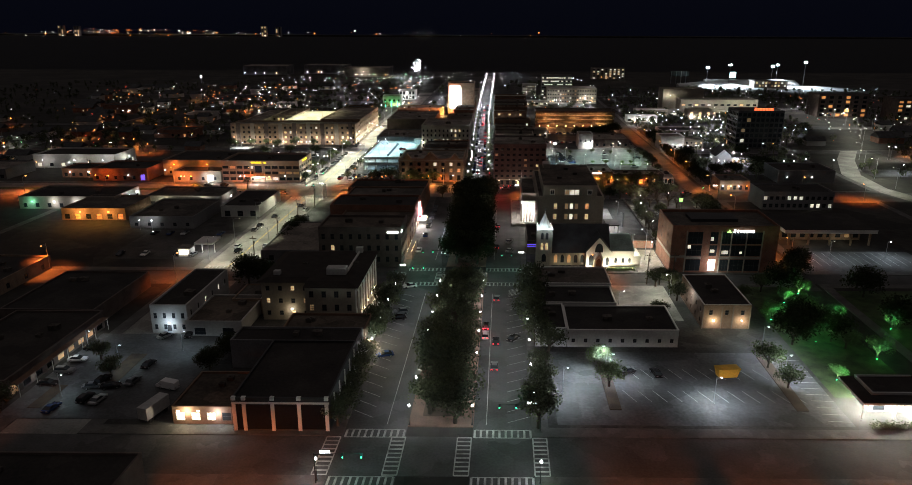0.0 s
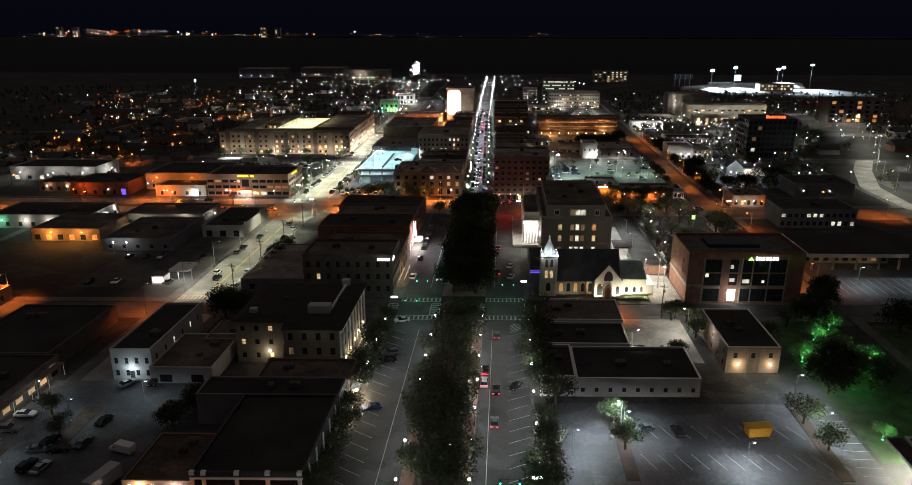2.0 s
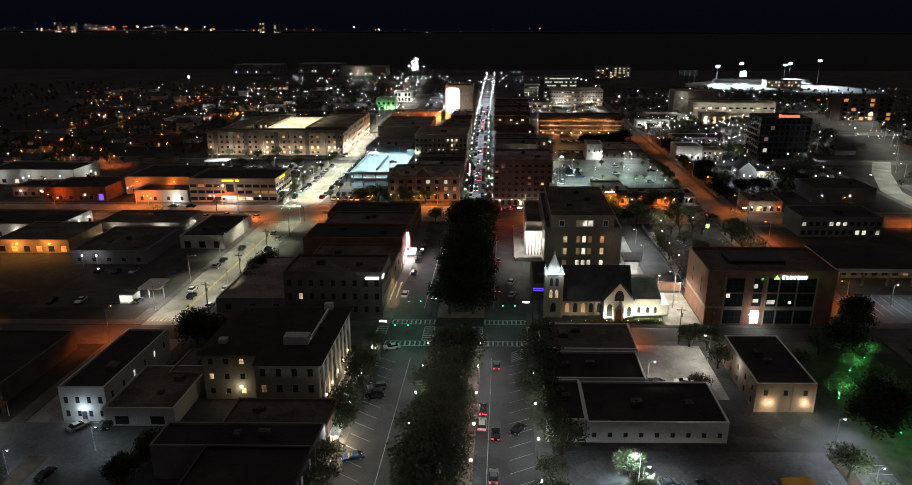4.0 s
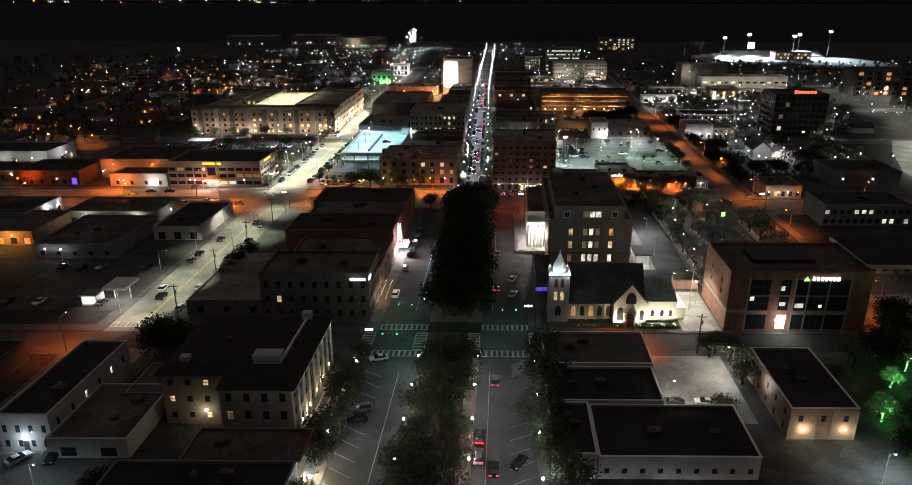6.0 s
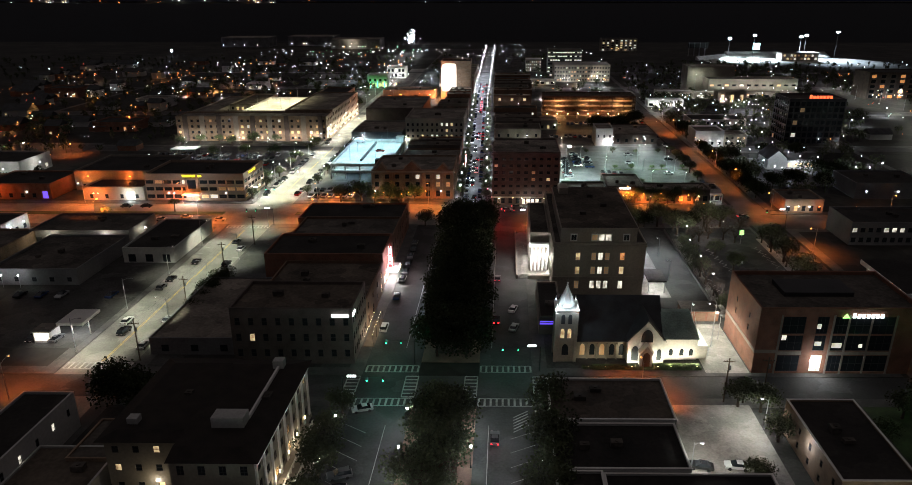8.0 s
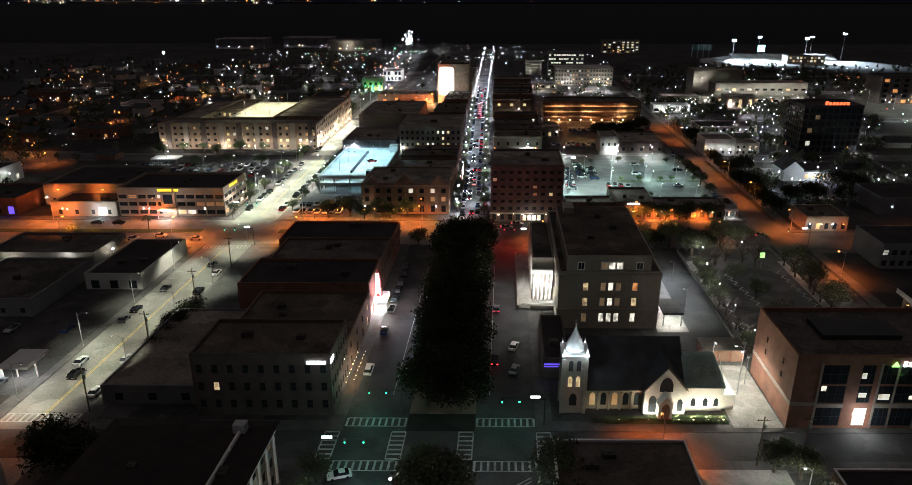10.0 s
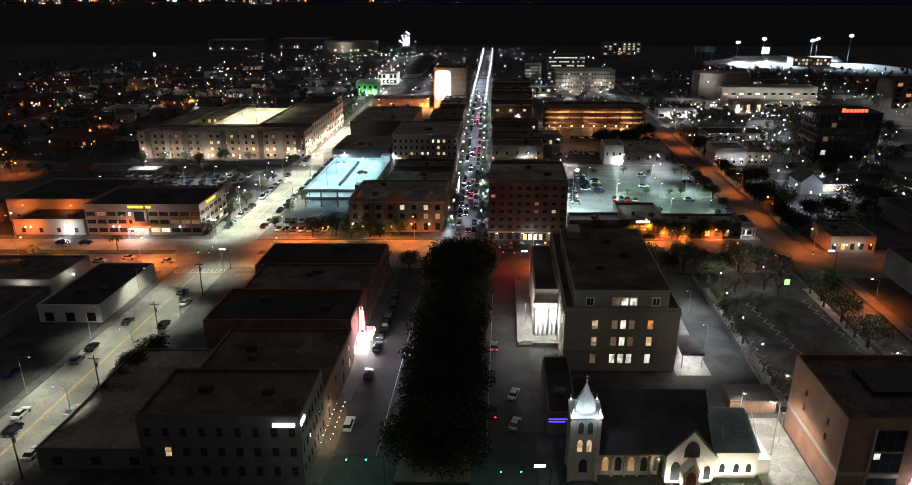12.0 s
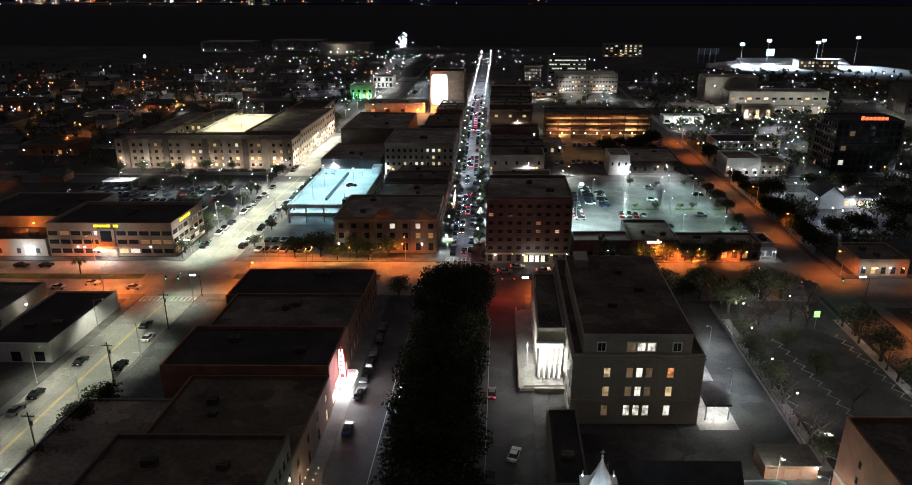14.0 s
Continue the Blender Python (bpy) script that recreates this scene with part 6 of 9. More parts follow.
# nave with a steep slate roof
nave = Shape().box(4.8, 17.5, 1.6, 18, 0, 4.6)
nave.part("nave_wall", M["cream"], church)
Shape().prism_x([(1.2, 4.5), (9.8, 12.5), (18.4, 4.5), (18.4, 4.7), (9.8, 12.75), (1.2, 4.7)], 4.8, 25.5).part("nave_roof", M["slate"], church, "steep dark slate roof")
Shape().prism_x([(1.6, 4.6), (9.8, 12.3), (18.0, 4.6)], 25.1, 25.4).part("gable_wall", M["cream"], church)
Shape().prism_x([(1.6, 4.6), (9.8, 12.3), (18.0, 4.6)], 4.85, 5.1).part("gable_wall", M["cream"], church)
for i in range(5):
    c = 6.6 + i * 2.3
    arch(Shape(), c, 1.15, 1.0, 3.9, 1.52, 1.6).part("nave_window", M["lit_dim"] if i in (0, 2) else M["glass"], church, "tall pointed window")
    Shape().box(c + 1.0, c + 1.3, 1.1, 1.6, 0, 4.0).part("buttress", M["cream"], church)
# cross gable facing the street
Shape().prism_y([(16.9, 0), (25.4, 0), (25.4, 5.4), (21.15, 10.5), (16.9, 5.4)], -0.4, 0.0).part("gable_front", M["white"], church, "white floodlit gable")
Shape().box(16.9, 17.3, 0, 9, 0, 5.4).box(25.0, 25.4, 0, 9, 0, 5.4).part("transept_wall", M["white"], church)
Shape().prism_y([(16.6, 5.25), (21.15, 10.7), (25.7, 5.25), (25.7, 5.5), (21.15, 11.0), (16.6, 5.5)], -0.35, 9.6).part("transept_roof", M["slate"], church, "dark slate cross roof")
arch(Shape(), 21.15, 2.7, 5.4, 8.6, -0.5, -0.4).part("rose_window", M["glass"], church, "large dark pointed window")
arch(Shape(), 18.6, 1.6, 0.6, 4.4, -0.5, -0.4).part("side_arch", M["glass"], church)
arch(Shape(), 24.2, 1.1, 0.8, 3.6, -0.5, -0.4).part("side_arch", M["glass"], church)
Shape().prism_y([(19.6, 0), (22.4, 0), (22.4, 3.2), (21.0, 5.2), (19.6, 3.2)], -2.2, -0.4).part("porch", M["white"], church, "small white gabled porch")
Shape().prism_y([(19.3, 3.0), (21.0, 5.3), (22.7, 3.0), (22.7, 3.25), (21.0, 5.6), (19.3, 3.25)], -2.4, -0.4).part("porch_roof", M["trim"], church)
arch(Shape(), 21.0, 1.7, 0, 3.6, -2.27, -2.2).part("door", M["brown"], church, "brown pointed door")
# copper-roofed apse
Shape().poly([(25.4, 1.0), (33.4, 1.0), (33.4, 14), (25.4, 14)], 0, 5.6).part("apse_wall", M["white"], church, "white floodlit wall")
Shape().hull([(25.3, 0.7, 5.5), (33.7, 0.7, 5.5), (33.7, 14.3, 5.5), (25.3, 14.3, 5.5), (25.3, 6.6, 9.8), (32.4, 6.6, 9.8), (32.4, 8.4, 9.8), (25.3, 8.4, 9.8)],
             [(3, 2, 1, 0), (0, 1, 5, 4), (1, 2, 6, 5), (2, 3, 7, 6), (3, 0, 4, 7), (4, 5, 6, 7)]).part("apse_roof", M["copper"], church, "weathered green copper roof")
for i in range(15):
    x = 25.6 + i * 0.55
    Shape().hull([(x - 0.03, 0.72, 5.53), (x + 0.03, 0.72, 5.53), (x + 0.03, 6.6, 9.83), (x - 0.03, 6.6, 9.83), (x - 0.03, 0.72, 5.6), (x + 0.03, 0.72, 5.6), (x + 0.03, 6.6, 9.9), (x - 0.03, 6.6, 9.9)],
                 [(4, 5, 6, 7), (0, 1, 5, 4), (1, 2, 6, 5), (3, 0, 4, 7)]).part("seam", M["copper"], church)
for c in (27.3, 29.8, 32.0):
    arch(Shape(), c, 0.9, 1.2, 3.0, 0.93, 1.0).part("apse_window", M["glass"], church)
Shape().box(33.4, 36.0, 1.6, 11, 0, 3.4).part("vestry", M["white"], church)
lawn_c = sheet("lawn", 21.5, 46.5, 222.6, 225.4, KERB, KERB + 0.05, M["grass"], "narrow lit lawn and hedge in front of the church", "lawn")


def hedge(u0, u1, v0, v1, h, seed):
    ob = thing("hedge", u0, v0, "clipped low hedge beside the church lawn", "hedge", "hedges", z=KERB + 0.04)
    r, s = random.Random(seed), Shape()
    for i in range(int((u1 - u0) * (v1 - v0) * 130)):
        p = Vector((r.uniform(0, u1 - u0), r.uniform(0, v1 - v0), r.uniform(0, h)))
        q = Vector((r.gauss(0, 1), r.gauss(0, 1), r.gauss(0.4, 1))).to_track_quat("Z", "Y")
        s.hull([p + q @ Vector(o) * 0.2 for o in ((-0.5, -0.3, 0), (0.5, -0.3, 0), (0.4, 0.4, 0), (-0.4, 0.4, 0))], [(0, 1, 2, 3)])
    s.part("foliage", M["leaf_pale"], ob)
    return ob


hedge(35.5, 46.3, 222.8, 223.5, 0.6, 3)
hedge(35.5, 46.3, 224.6, 225.2, 0.5, 4)
hedge(19, 31, 222.8, 223.6, 0.8, 5)
for i, (u, power, aim) in enumerate(((30.5, 280, (3, 6, 6)), (36.5, 300, (-3, 6, 5)), (39.5, 170, (0, 6, 3)), (42.5, 170, (0, 6, 3)), (45.5, 170, (-1, 6, 3)), (24.5, 20, (0, 5, 3)), (20.5, 20, (0, 5, 3)))):
    fl = thing("flood_lamp", u, 223.9, "small ground flood lamp shining on the church", "flood lamp", "church flood lamps", z=KERB + 0.05)
    Shape().box(-0.12, 0.12, -0.1, 0.1, 0, 0.12).part("foot", M["dark"], fl, shear=False)
    Shape().box(-0.16, 0.16, -0.12, 0.12, 0.12, 0.34).part("housing", M["dark"], fl, shear=False)
    Shape().box(-0.13, 0.13, -0.14, -0.12, 0.15, 0.31).part("lens", M["bulb_warm"], fl, shear=False)
    light(fl, (0, 0.3, 0.5), power, (1, 0.9, 0.62), 0.15, 150, aim)

# garages behind the church
gar = thing("garage_row", 47.8, 247.5, "low brick garage with three brown doors", "garage", z=KERB)
Shape().box(0, 9.4, 0.3, 6, 0, 2.9).part("wall", M["brick"], gar)
Shape().box(-0.3, 9.7, -0.1, 6.3, 2.9, 3.15).part("roof", M["grey_roof"], gar)
for i in range(3):
    Shape().box(0.5 + i * 3.0, 2.9 + i * 3.0, 0.2, 0.3, 0, 2.3).part("garage_door", M["brown"], gar, "brown panelled garage door")
Shape().box(8.6, 9.0, -0.2, 0.1, 2.5, 2.75).part("wall_lamp", M["bulb"], gar, "glowing wall lamp")
light(gar, (8.8, -0.8, 2.5), 80, (1, 0.93, 0.74), 0.15)
low = building("side_house", 9.8, 15.5, 240, 262, 4.6, "dark_brick", "black_roof", "low dark building with violet neon on its front", seed=90, parapet=0.4, units=1)
Shape().box(0.2, 4.6, -0.12, 0, 3.5, 3.7).part("neon_tube", M["blue_light"], low, "violet-blue neon line")
Shape().box(0.2, 3.4, -0.12, 0, 2.9, 3.1).part("neon_tube", M["blue_light"], low, "violet-blue neon line")
Shape().box(5.7, 5.82, 1.0, 4.0, 2.9, 3.1).part("neon_tube", M["blue_light"], low, "violet-blue neon line")

# ---- courthouse entrance wing, canopy and flagpole ----
court = building("courthouse_wing", 8.6, 14.4, 281, 312, 12.4, "stone", "grey_roof", "pale stone entrance wing of the courthouse", left=(6, [(2.0, 9.0)], 1.6), seed=91, parapet=0.6, units=0)
for i in range(5):
    Shape().tube((0.6 + i * 1.12, -0.5, 0), (0.7 + i * 1.2, -0.5, 8.6), 0.32, 0.28, 10).part("column", M["trim"], court, "white floodlit column")
Shape().box(-0.2, 5.7, -1.0, 0.0, 8.6, 9.8).part("entablature", M["trim"], court)
steps_c = thing("entrance_steps", 4.6, 276, "broad steps and stone walls at the courthouse, floodlight put into the pale steps", "steps", z=KERB - 0.005)
# steps coloured paler than the paving to carry the white light on them
for i in range(5):
    Shape().box(i * 0.35, 10.0, 0.3 + i * 0.35, 40, i * 0.16, (i + 1) * 0.16).part("step", M["pale"], steps_c)
Shape().box(0, 0.4, -0.4, 40, 0, 1.4).part("side_wall", M["stone"], steps_c)
Shape().box(3.6, 10.0, -0.4, 0.1, 0, 1.2).part("side_wall", M["stone"], steps_c)
for at, power in (((1.4, -2.6, 6.0), 300), ((4.6, -2.4, 6.0), 240), ((-1.8, 5, 6.0), 420)):
    light(court, at, power, (1, 0.97, 0.88), 0.3)
    Shape().box(at[0] - 0.2, at[0] + 0.2, at[1] - 0.2, at[1] + 0.2, 6.85, 6.95).tube((at[0], at[1], 0), (at[0], at[1], 6.85), 0.05, 0.04, 6).part("lamp_post", M["metal"], court)
pole_f = thing("flagpole", 9.0, 303, "tall white flagpole lit from below", "flagpole", z=KERB + 0.8)
Shape().tube((0, 0, -0.05), (0, 0, 0.3), 0.3, 0.25).part("base", M["stone"], pole_f, shear=False)
Shape().tube((0, 0, 0.3), (0, 0, 17), 0.1, 0.05).part("mast", M["trim"], pole_f, shear=False)
Shape().ball((0, 0, 17.1), 0.14).part("finial", M["metal"], pole_f, shear=False)
light(pole_f, (0.5, -0.9, 0.6), 240, COOL, 0.1, 50, (0, -0.1, 14))
ch = ALL["pale stone courthouse with tall windows and a set-back attic"]
Shape().box(-0.25, 25.85, -0.3, 0.0, 14.6, 15.1).part("cornice", M["stone"], ch, "projecting stone cornice")
Shape().box(-0.3, 0.0, 0.0, 51.5, 14.6, 15.1).part("cornice", M["stone"], ch, "projecting stone cornice")
Shape().box(-0.12, 25.72, -0.15, 0.0, 5.2, 5.6).part("string_course", M["stone"], ch, "thin stone string course")
Shape().box(1.9, 22.9, 0.5, 42, 15.2, 19.5).part("attic", M["stone"], ch, "set-back stone attic")
Shape().box(1.6, 23.2, 0.2, 42.3, 19.5, 20.0).part("attic_coping", M["stone"], ch, "pale stone coping")
Shape().box(1.9, 22.9, 0.5, 42, 20.0, 20.06).part("attic_roof", M["tan_roof"], ch, "plain brown flat roof")
for c, tone in ((5.4, "glass"), (11.2, "lit_dim"), (13.1, "lit_white"), (15.0, "lit_white"), (20.0, "glass")):
    Shape().box(c - 0.95, c + 0.95, 0.36, 0.5, 16.1, 18.3).part("window_surround", M["trim"], ch)
    Shape().box(c - 0.7, c + 0.7, 0.3, 0.42, 16.4, 18.0).part("attic_window", M[tone], ch, "small attic window")
    Shape().box(c - 0.04, c + 0.04, 0.27, 0.32, 16.4, 18.0).part("window_bar", M["trim"], ch)
Shape().box(3.4, 6.4, 34, 40, 20.06, 22.0).part("lift_house", M["stone"], ch, "small stone roof house")
for x, y in ((8, 12), (15, 20), (12, 30)):
    Shape().box(x, x + 1.8, y, y + 1.4, 20.06, 21.0).part("roof_unit", M["grey_roof"], ch, "grey rooftop unit")
canopy = thing("canopy", 42.0, 265.5, "flat service canopy beside the courthouse with lit underside", "canopy", z=KERB)
Shape().box(0, 5.2, 0, 9, 3.4, 3.9).part("roof", M["grey_roof"], canopy)
for x in (0.3, 4.9):
    for y in (0.4, 8.6):
        Shape().tube((x, y, 0), (x, y, 3.4), 0.14, 0.14, 8).part("post", M["metal"], canopy)
Shape().box(1, 4.2, 0.6, 1.0, 3.3, 3.4).part("lamp_strip", M["bulb"], canopy, "lamp strip under the canopy")
light(canopy, (2.4, 1.6, 3.0), 260, (1, 0.96, 0.86), 0.3)
# poles added to brighten the service yard
series(arm_lamp("slim added fill lamp over the service yard", 760, (0.92, 0.97, 1.0), "bulb", 6.0, 0.8, "yard lamps", 0.12, 150), [(50.4, 276, 180), (51.4, 296, 180)])
# bare fill light over the yard behind the canopy, without a fixture
light(canopy, (3.0, 14, 5.2), 300, (0.94, 0.97, 1.0), 0.3)
fence = thing("boundary_wall", 58.3, 252, "long low wall with railings along the service lane", "wall", z=KERB)
Shape().box(0, 0.3, 0, 68, 0, 0.9).part("wall", M["concrete"], fence)
for i in range(35):
    Shape().box(0.1, 0.2, i * 2.0, i * 2.0 + 0.1, 0.9, 1.9).part("post", M["dark"], fence)
Shape().box(0.12, 0.18, 0, 68, 1.82, 1.9).part("rail", M["dark"], fence)
series(globe_lamp("short lamp lighting the bare trees in the car park", 420, (1, 0.94, 0.84), "bulb", 5.0, 0.16), [(61.4, 254), (61, 268), (61, 282), (61.5, 297), (64, 311), (78, 316), (90, 304), (90.4, 291), (90.2, 277), (90, 264)])

# ---- brick bank details ----
reg = ALL["four-storey red brick bank with black glass bays"]
for x in (4.95, 16.45, 19.8, 24.85, 30.2):
    Shape().box(x - 0.2, x + 0.2, -0.14, 0.0, 0, 14.6).part("mullion", M["stone"], reg, "pale vertical frame")
for x0, x1 in ((5.2, 10.4), (16.7, 30.0)):
    Shape().box(x0, x1, -0.12, 0, 4.8, 5.6).part("spandrel", M["stone"], reg, "pale stone band")
Shape().box(-0.12, 5.0, -0.12, 0, 5.2, 6.0).part("band", M["stone"], reg, "pale stone band round the corner")
Shape().box(-0.12, 0, 0, 21.4, 5.2, 6.0).part("band", M["stone"], reg, "pale stone band round the corner")
Shape().box(8, 24, 8, 16, 15.46, 16.5).part("roof_well", M["dark"], reg, "dark sunken plant well on the roof")
sg = thing("wall_sign", 75.2, 221.4, "white lit name bars and a green triangle on the bank", "sign", z=14.2)
Shape().prism_y([(0, 0), (1.6, 0), (0.8, 1.1)], -0.2, 0.02).part("triangle", M["sign_green"], sg, "green lit triangle")
for i in range(7):
    Shape().box(2.2 + i * 1.02, 2.2 + i * 1.02 + 0.62, -0.2, 0.02, 0.05, 0.95 if i else 1.1).part("bar", M["sign_white"], sg, "white lit bar")
for x0, x1, z0, z1 in ((5.6, 6.6, 8.4, 9.6), (13.0, 13.9, 11.2, 12.4), (13.1, 14.6, 7.0, 8.0), (17.0, 19.2, 6.5, 7.7), (23.0, 23.8, 6.6, 7.4), (13.0, 15.2, 4.9, 5.7)):
    Shape().box(x0, x1, 0.08, 0.12, z0, z1).part("lit_room", M["lit_white"], reg, "small lit room behind the dark glass")
light(reg, (14.0, -1.6, 3.2), 110, WHITE, 0.2)
Shape().box(12.6, 14.8, -0.3, 0.0, 3.2, 3.35).part("door_lamp", M["bulb"], reg, "lamp over the bank entrance")
light(reg, (-3.0, 16, 6.5), 90, (1, 0.9, 0.68), 0.25)
Shape().tube((-3.0, 16, 0), (-3.0, 16, 6.7), 0.08, 0.06, 6).box(-3.3, -2.7, 15.8, 16.2, 6.7, 6.85).part("lamp_post", M["metal"], reg)
series(arm_lamp("pole lamp on the driveway between church and bank", 2400, (1, 0.94, 0.80), "bulb", 11.5, 1.6, "driveway lamps", 0.2, 150), [(51.5, 234, 180)])
series(arm_lamp("low pole lamp beside the brick garage", 260, (1, 0.93, 0.75), "bulb", 6.0, 1.0, "driveway lamps"), [(49.5, 246.6, 270)])
brk = ALL["two-storey brown brick office with wall lamps"]
for x in (0.1, 5.2, 8.2, 12.9):
    Shape().box(x - 0.14, x + 0.14, -0.12, 0, 0, 6.4).part("pilaster", M["stone"], brk)
for x, p in ((3.0, 55), (10.8, 45)):
    Shape().box(x - 0.25, x + 0.25, -0.3, 0, 2.3, 2.55).part("wall_lamp", M["bulb_warm"], brk, "glowing warm wall lamp")
    light(brk, (x, -0.9 + K * x, 2.3), p, WARM, 0.15)
light(brk, (-1.2, 12, 5.0), 40, WHITE, 0.15)

# ---- theatre sign and marquee ----
th = thing("theatre_sign", -34.0, 272.4, "pink and white neon blade sign over a lit marquee", "sign", z=3.4)
Shape().box(0, 3.4, 0, 6.4, 0, 0.7).part("marquee", M["trim"], th, "white theatre marquee")
Shape().box(3.4, 3.46, 0.2, 6.2, 0.08, 0.62).part("marquee_face", M["sign_white"], th, "white lit marquee face")
Shape().box(0.2, 3.2, -0.06, 0.0, 0.08, 0.62).part("marquee_face", M["sign_white"], th, "white lit marquee face")
Shape().prism_y([(0.2, 0.7), (1.9, 0.7), (1.5, 7.2), (1.0, 8.4), (0.5, 7.2)], 2.9, 3.5).part("blade", M["red_awning"], th, "red blade of the sign")
for i in range(5):
    Shape().box(0.75, 1.35, 2.8, 2.9, 1.6 + i * 1.1, 2.3 + i * 1.1).part("neon_panel", M["sign_pink"], th, "pink neon panel")
for x0, x1 in ((0.28, 0.5), (1.5, 1.72)):
    Shape().hull([(x0, 2.78, 0.9), (x0 + 0.2, 2.78, 0.9), (x0 + 0.2, 2.9, 0.9), (x0, 2.9, 0.9), (0.4 + x0 * 0.5, 2.78, 7.4), (0.6 + x0 * 0.5, 2.78, 7.4), (0.6 + x0 * 0.5, 2.9, 7.4), (0.4 + x0 * 0.5, 2.9, 7.4)],
                 [(3, 2, 1, 0), (4, 5, 6, 7), (0, 1, 5, 4), (1, 2, 6, 5), (2, 3, 7, 6), (3, 0, 4, 7)]).part("neon_edge", M["sign_white"], th, "white neon edge")
for i in range(9):
    Shape().ball((3.6, 0.5 + i * 0.7, 0.0), 0.1, seg=6, rings=4).part("marquee_bulb", M["bulb_warm"], th, "warm marquee bulb")
light(th, (1.8, 2.4, -0.4), 800, (1, 0.96, 0.92), 0.5)
light(th, (2.6, 1.6, 3.2), 320, (1, 0.62, 0.66), 0.3)
bb = thing("wall_sign", -38.2, 224.8, "white lit sign at the corner of the brick block", "sign", z=12.2)
Shape().box(0, 3.8, -0.2, 0.02, 0.1, 0.75).part("face", M["sign_white"], bb)
Shape().box(4.65, 4.85, 0.2, 2.6, 0.1, 0.9).part("side_face", M["sign_white"], bb)
caf = thing("cafe_terrace", -33.2, 233, "small street terrace with warm string lamps", "terrace", z=KERB)
Shape().box(0, 2.6, 0, 15, 0, 0.08).part("deck", M["wood"], caf)
for i in range(16):
    Shape().ball((0.4 + (i % 2) * 1.6, 0.6 + i * 0.9, 2.6 + 0.15 * (i % 3)), 0.09, seg=6, rings=4).part("string_lamp", M["bulb_warm"], caf, "warm string lamp")
for i in range(4):
    Shape().tube((2.4, 0.4 + i * 4.7, 0), (2.4, 0.4 + i * 4.7, 2.8), 0.05, 0.05, 6).part("post", M["dark"], caf)
light(caf, (1.2, 3.0, 2.4), 60, WARM, 0.3)
light(caf, (1.2, 11.0, 2.4), 60, WARM, 0.3)


# ---- car deck with a floodlit roof ----
def car_deck(u0, u1, v0, v1, levels, step, label, slab, bay, lamp, colour, power, top_lamps, strips="bulb"):
    """An open parking structure: slabs, columns, parapets and lamps under each slab."""
    ob = thing("car_deck", u0, v0, label, "parking garage", z=KERB - 0.005)
    W, D = u1 - u0, v1 - v0
    for i in range(1, levels + 1):
        z = i * step
        Shape().box(0, W, 0, D, z - 0.35, z).part("deck_slab", M[slab], ob)
        rail = Shape().box(0, W, 0, 0.2, z, z + 0.95).box(0, 0.2, 0.2, D, z, z + 0.95).box(W - 0.2, W, 0.2, D, z, z + 0.95).box(0.2, W - 0.2, D - 0.2, D, z, z + 0.95)
        rail.part("parapet", M[slab], ob)
    n = max(2, int(W / bay))
    for i in range(n + 1):
        x = W * i / n
        x = min(max(x, 0.3), W - 0.3)
        Shape().box(x - 0.3, x + 0.3, 0.22, 0.8, 0, levels * step - 0.35).part("column", M[slab], ob)
    m = max(2, int(D / bay))
    for i in range(1, m + 1):
        y = D * i / m - 0.4
        for x in (0.22, W - 0.8):
            Shape().box(x, x + 0.58, y - 0.3, y + 0.3, 0, levels * step - 0.35).part("column", M[slab], ob)
    Shape().box(1, W - 1, D * 0.55, D * 0.55 + 0.3, 0, levels * step - 0.36).part("core_wall", M[slab], ob)
    for i in range(levels):
        for j in range(3):
            x = W * (j + 0.5) / 3
            Shape().box(x - W / 9, x + W / 9, 3.0, 3.2, (i + 1) * step - 0.5, (i + 1) * step - 0.38).part("lamp_strip", M[strips], ob, "lamp strip under the slab")
            light(ob, (x, (3.4 if D > 30 else 7.5) + K * x, (i + 1) * step - 0.75), power, colour, 0.5)
    for x, y, p in top_lamps:
        z = levels * step
        Shape().tube((x, y, z), (x, y, z + 8.0), 0.09, 0.06, 6).box(x - 0.5, x + 0.5, y - 0.15, y + 0.15, z + 8.0, z + 8.12).part("lamp_post", M["metal"], ob)
        light(ob, (x, y + K * x, z + 7.85), p, colour, 0.3, 165)
    return ob


deck = car_deck(-78.5, -52, 391.5, 446, 2, 3.2, "two-level car deck with a bright blue-white floodlit roof", "white_roof", 6.5, None, (0.46, 0.86, 1.0), 200,
                [(7, 10, 1600), (19, 10, 1600), (7, 28, 1600), (19, 28, 1600), (7, 46, 1600), (19, 46, 1600)])
# dark strip drawn in place of the shade inside the ramp opening
Shape().box(12.0, 12.7, 8.5, 48.5, 6.4, 7.4).part("ramp_wall", M["dark"], deck, "dark raised strip standing for the shaded ramp opening")
Shape().box(20.5, 24.5, -0.4, 3.2, 0, 9.4).part("stair_tower", M["dark"], deck, "dark stair tower")
Shape().box(22.6, 26.6, 50, 54.6, 0, 9.6).part("stair_tower", M["white"], deck, "pale stair tower")
car("sedan", "red", -60.6, 420, 20, 6.56, where="parked on the roof of the car deck", near=False)
car("van", "white", -74.5, 441, 5, 6.56, where="parked on the roof of the car deck", near=False)

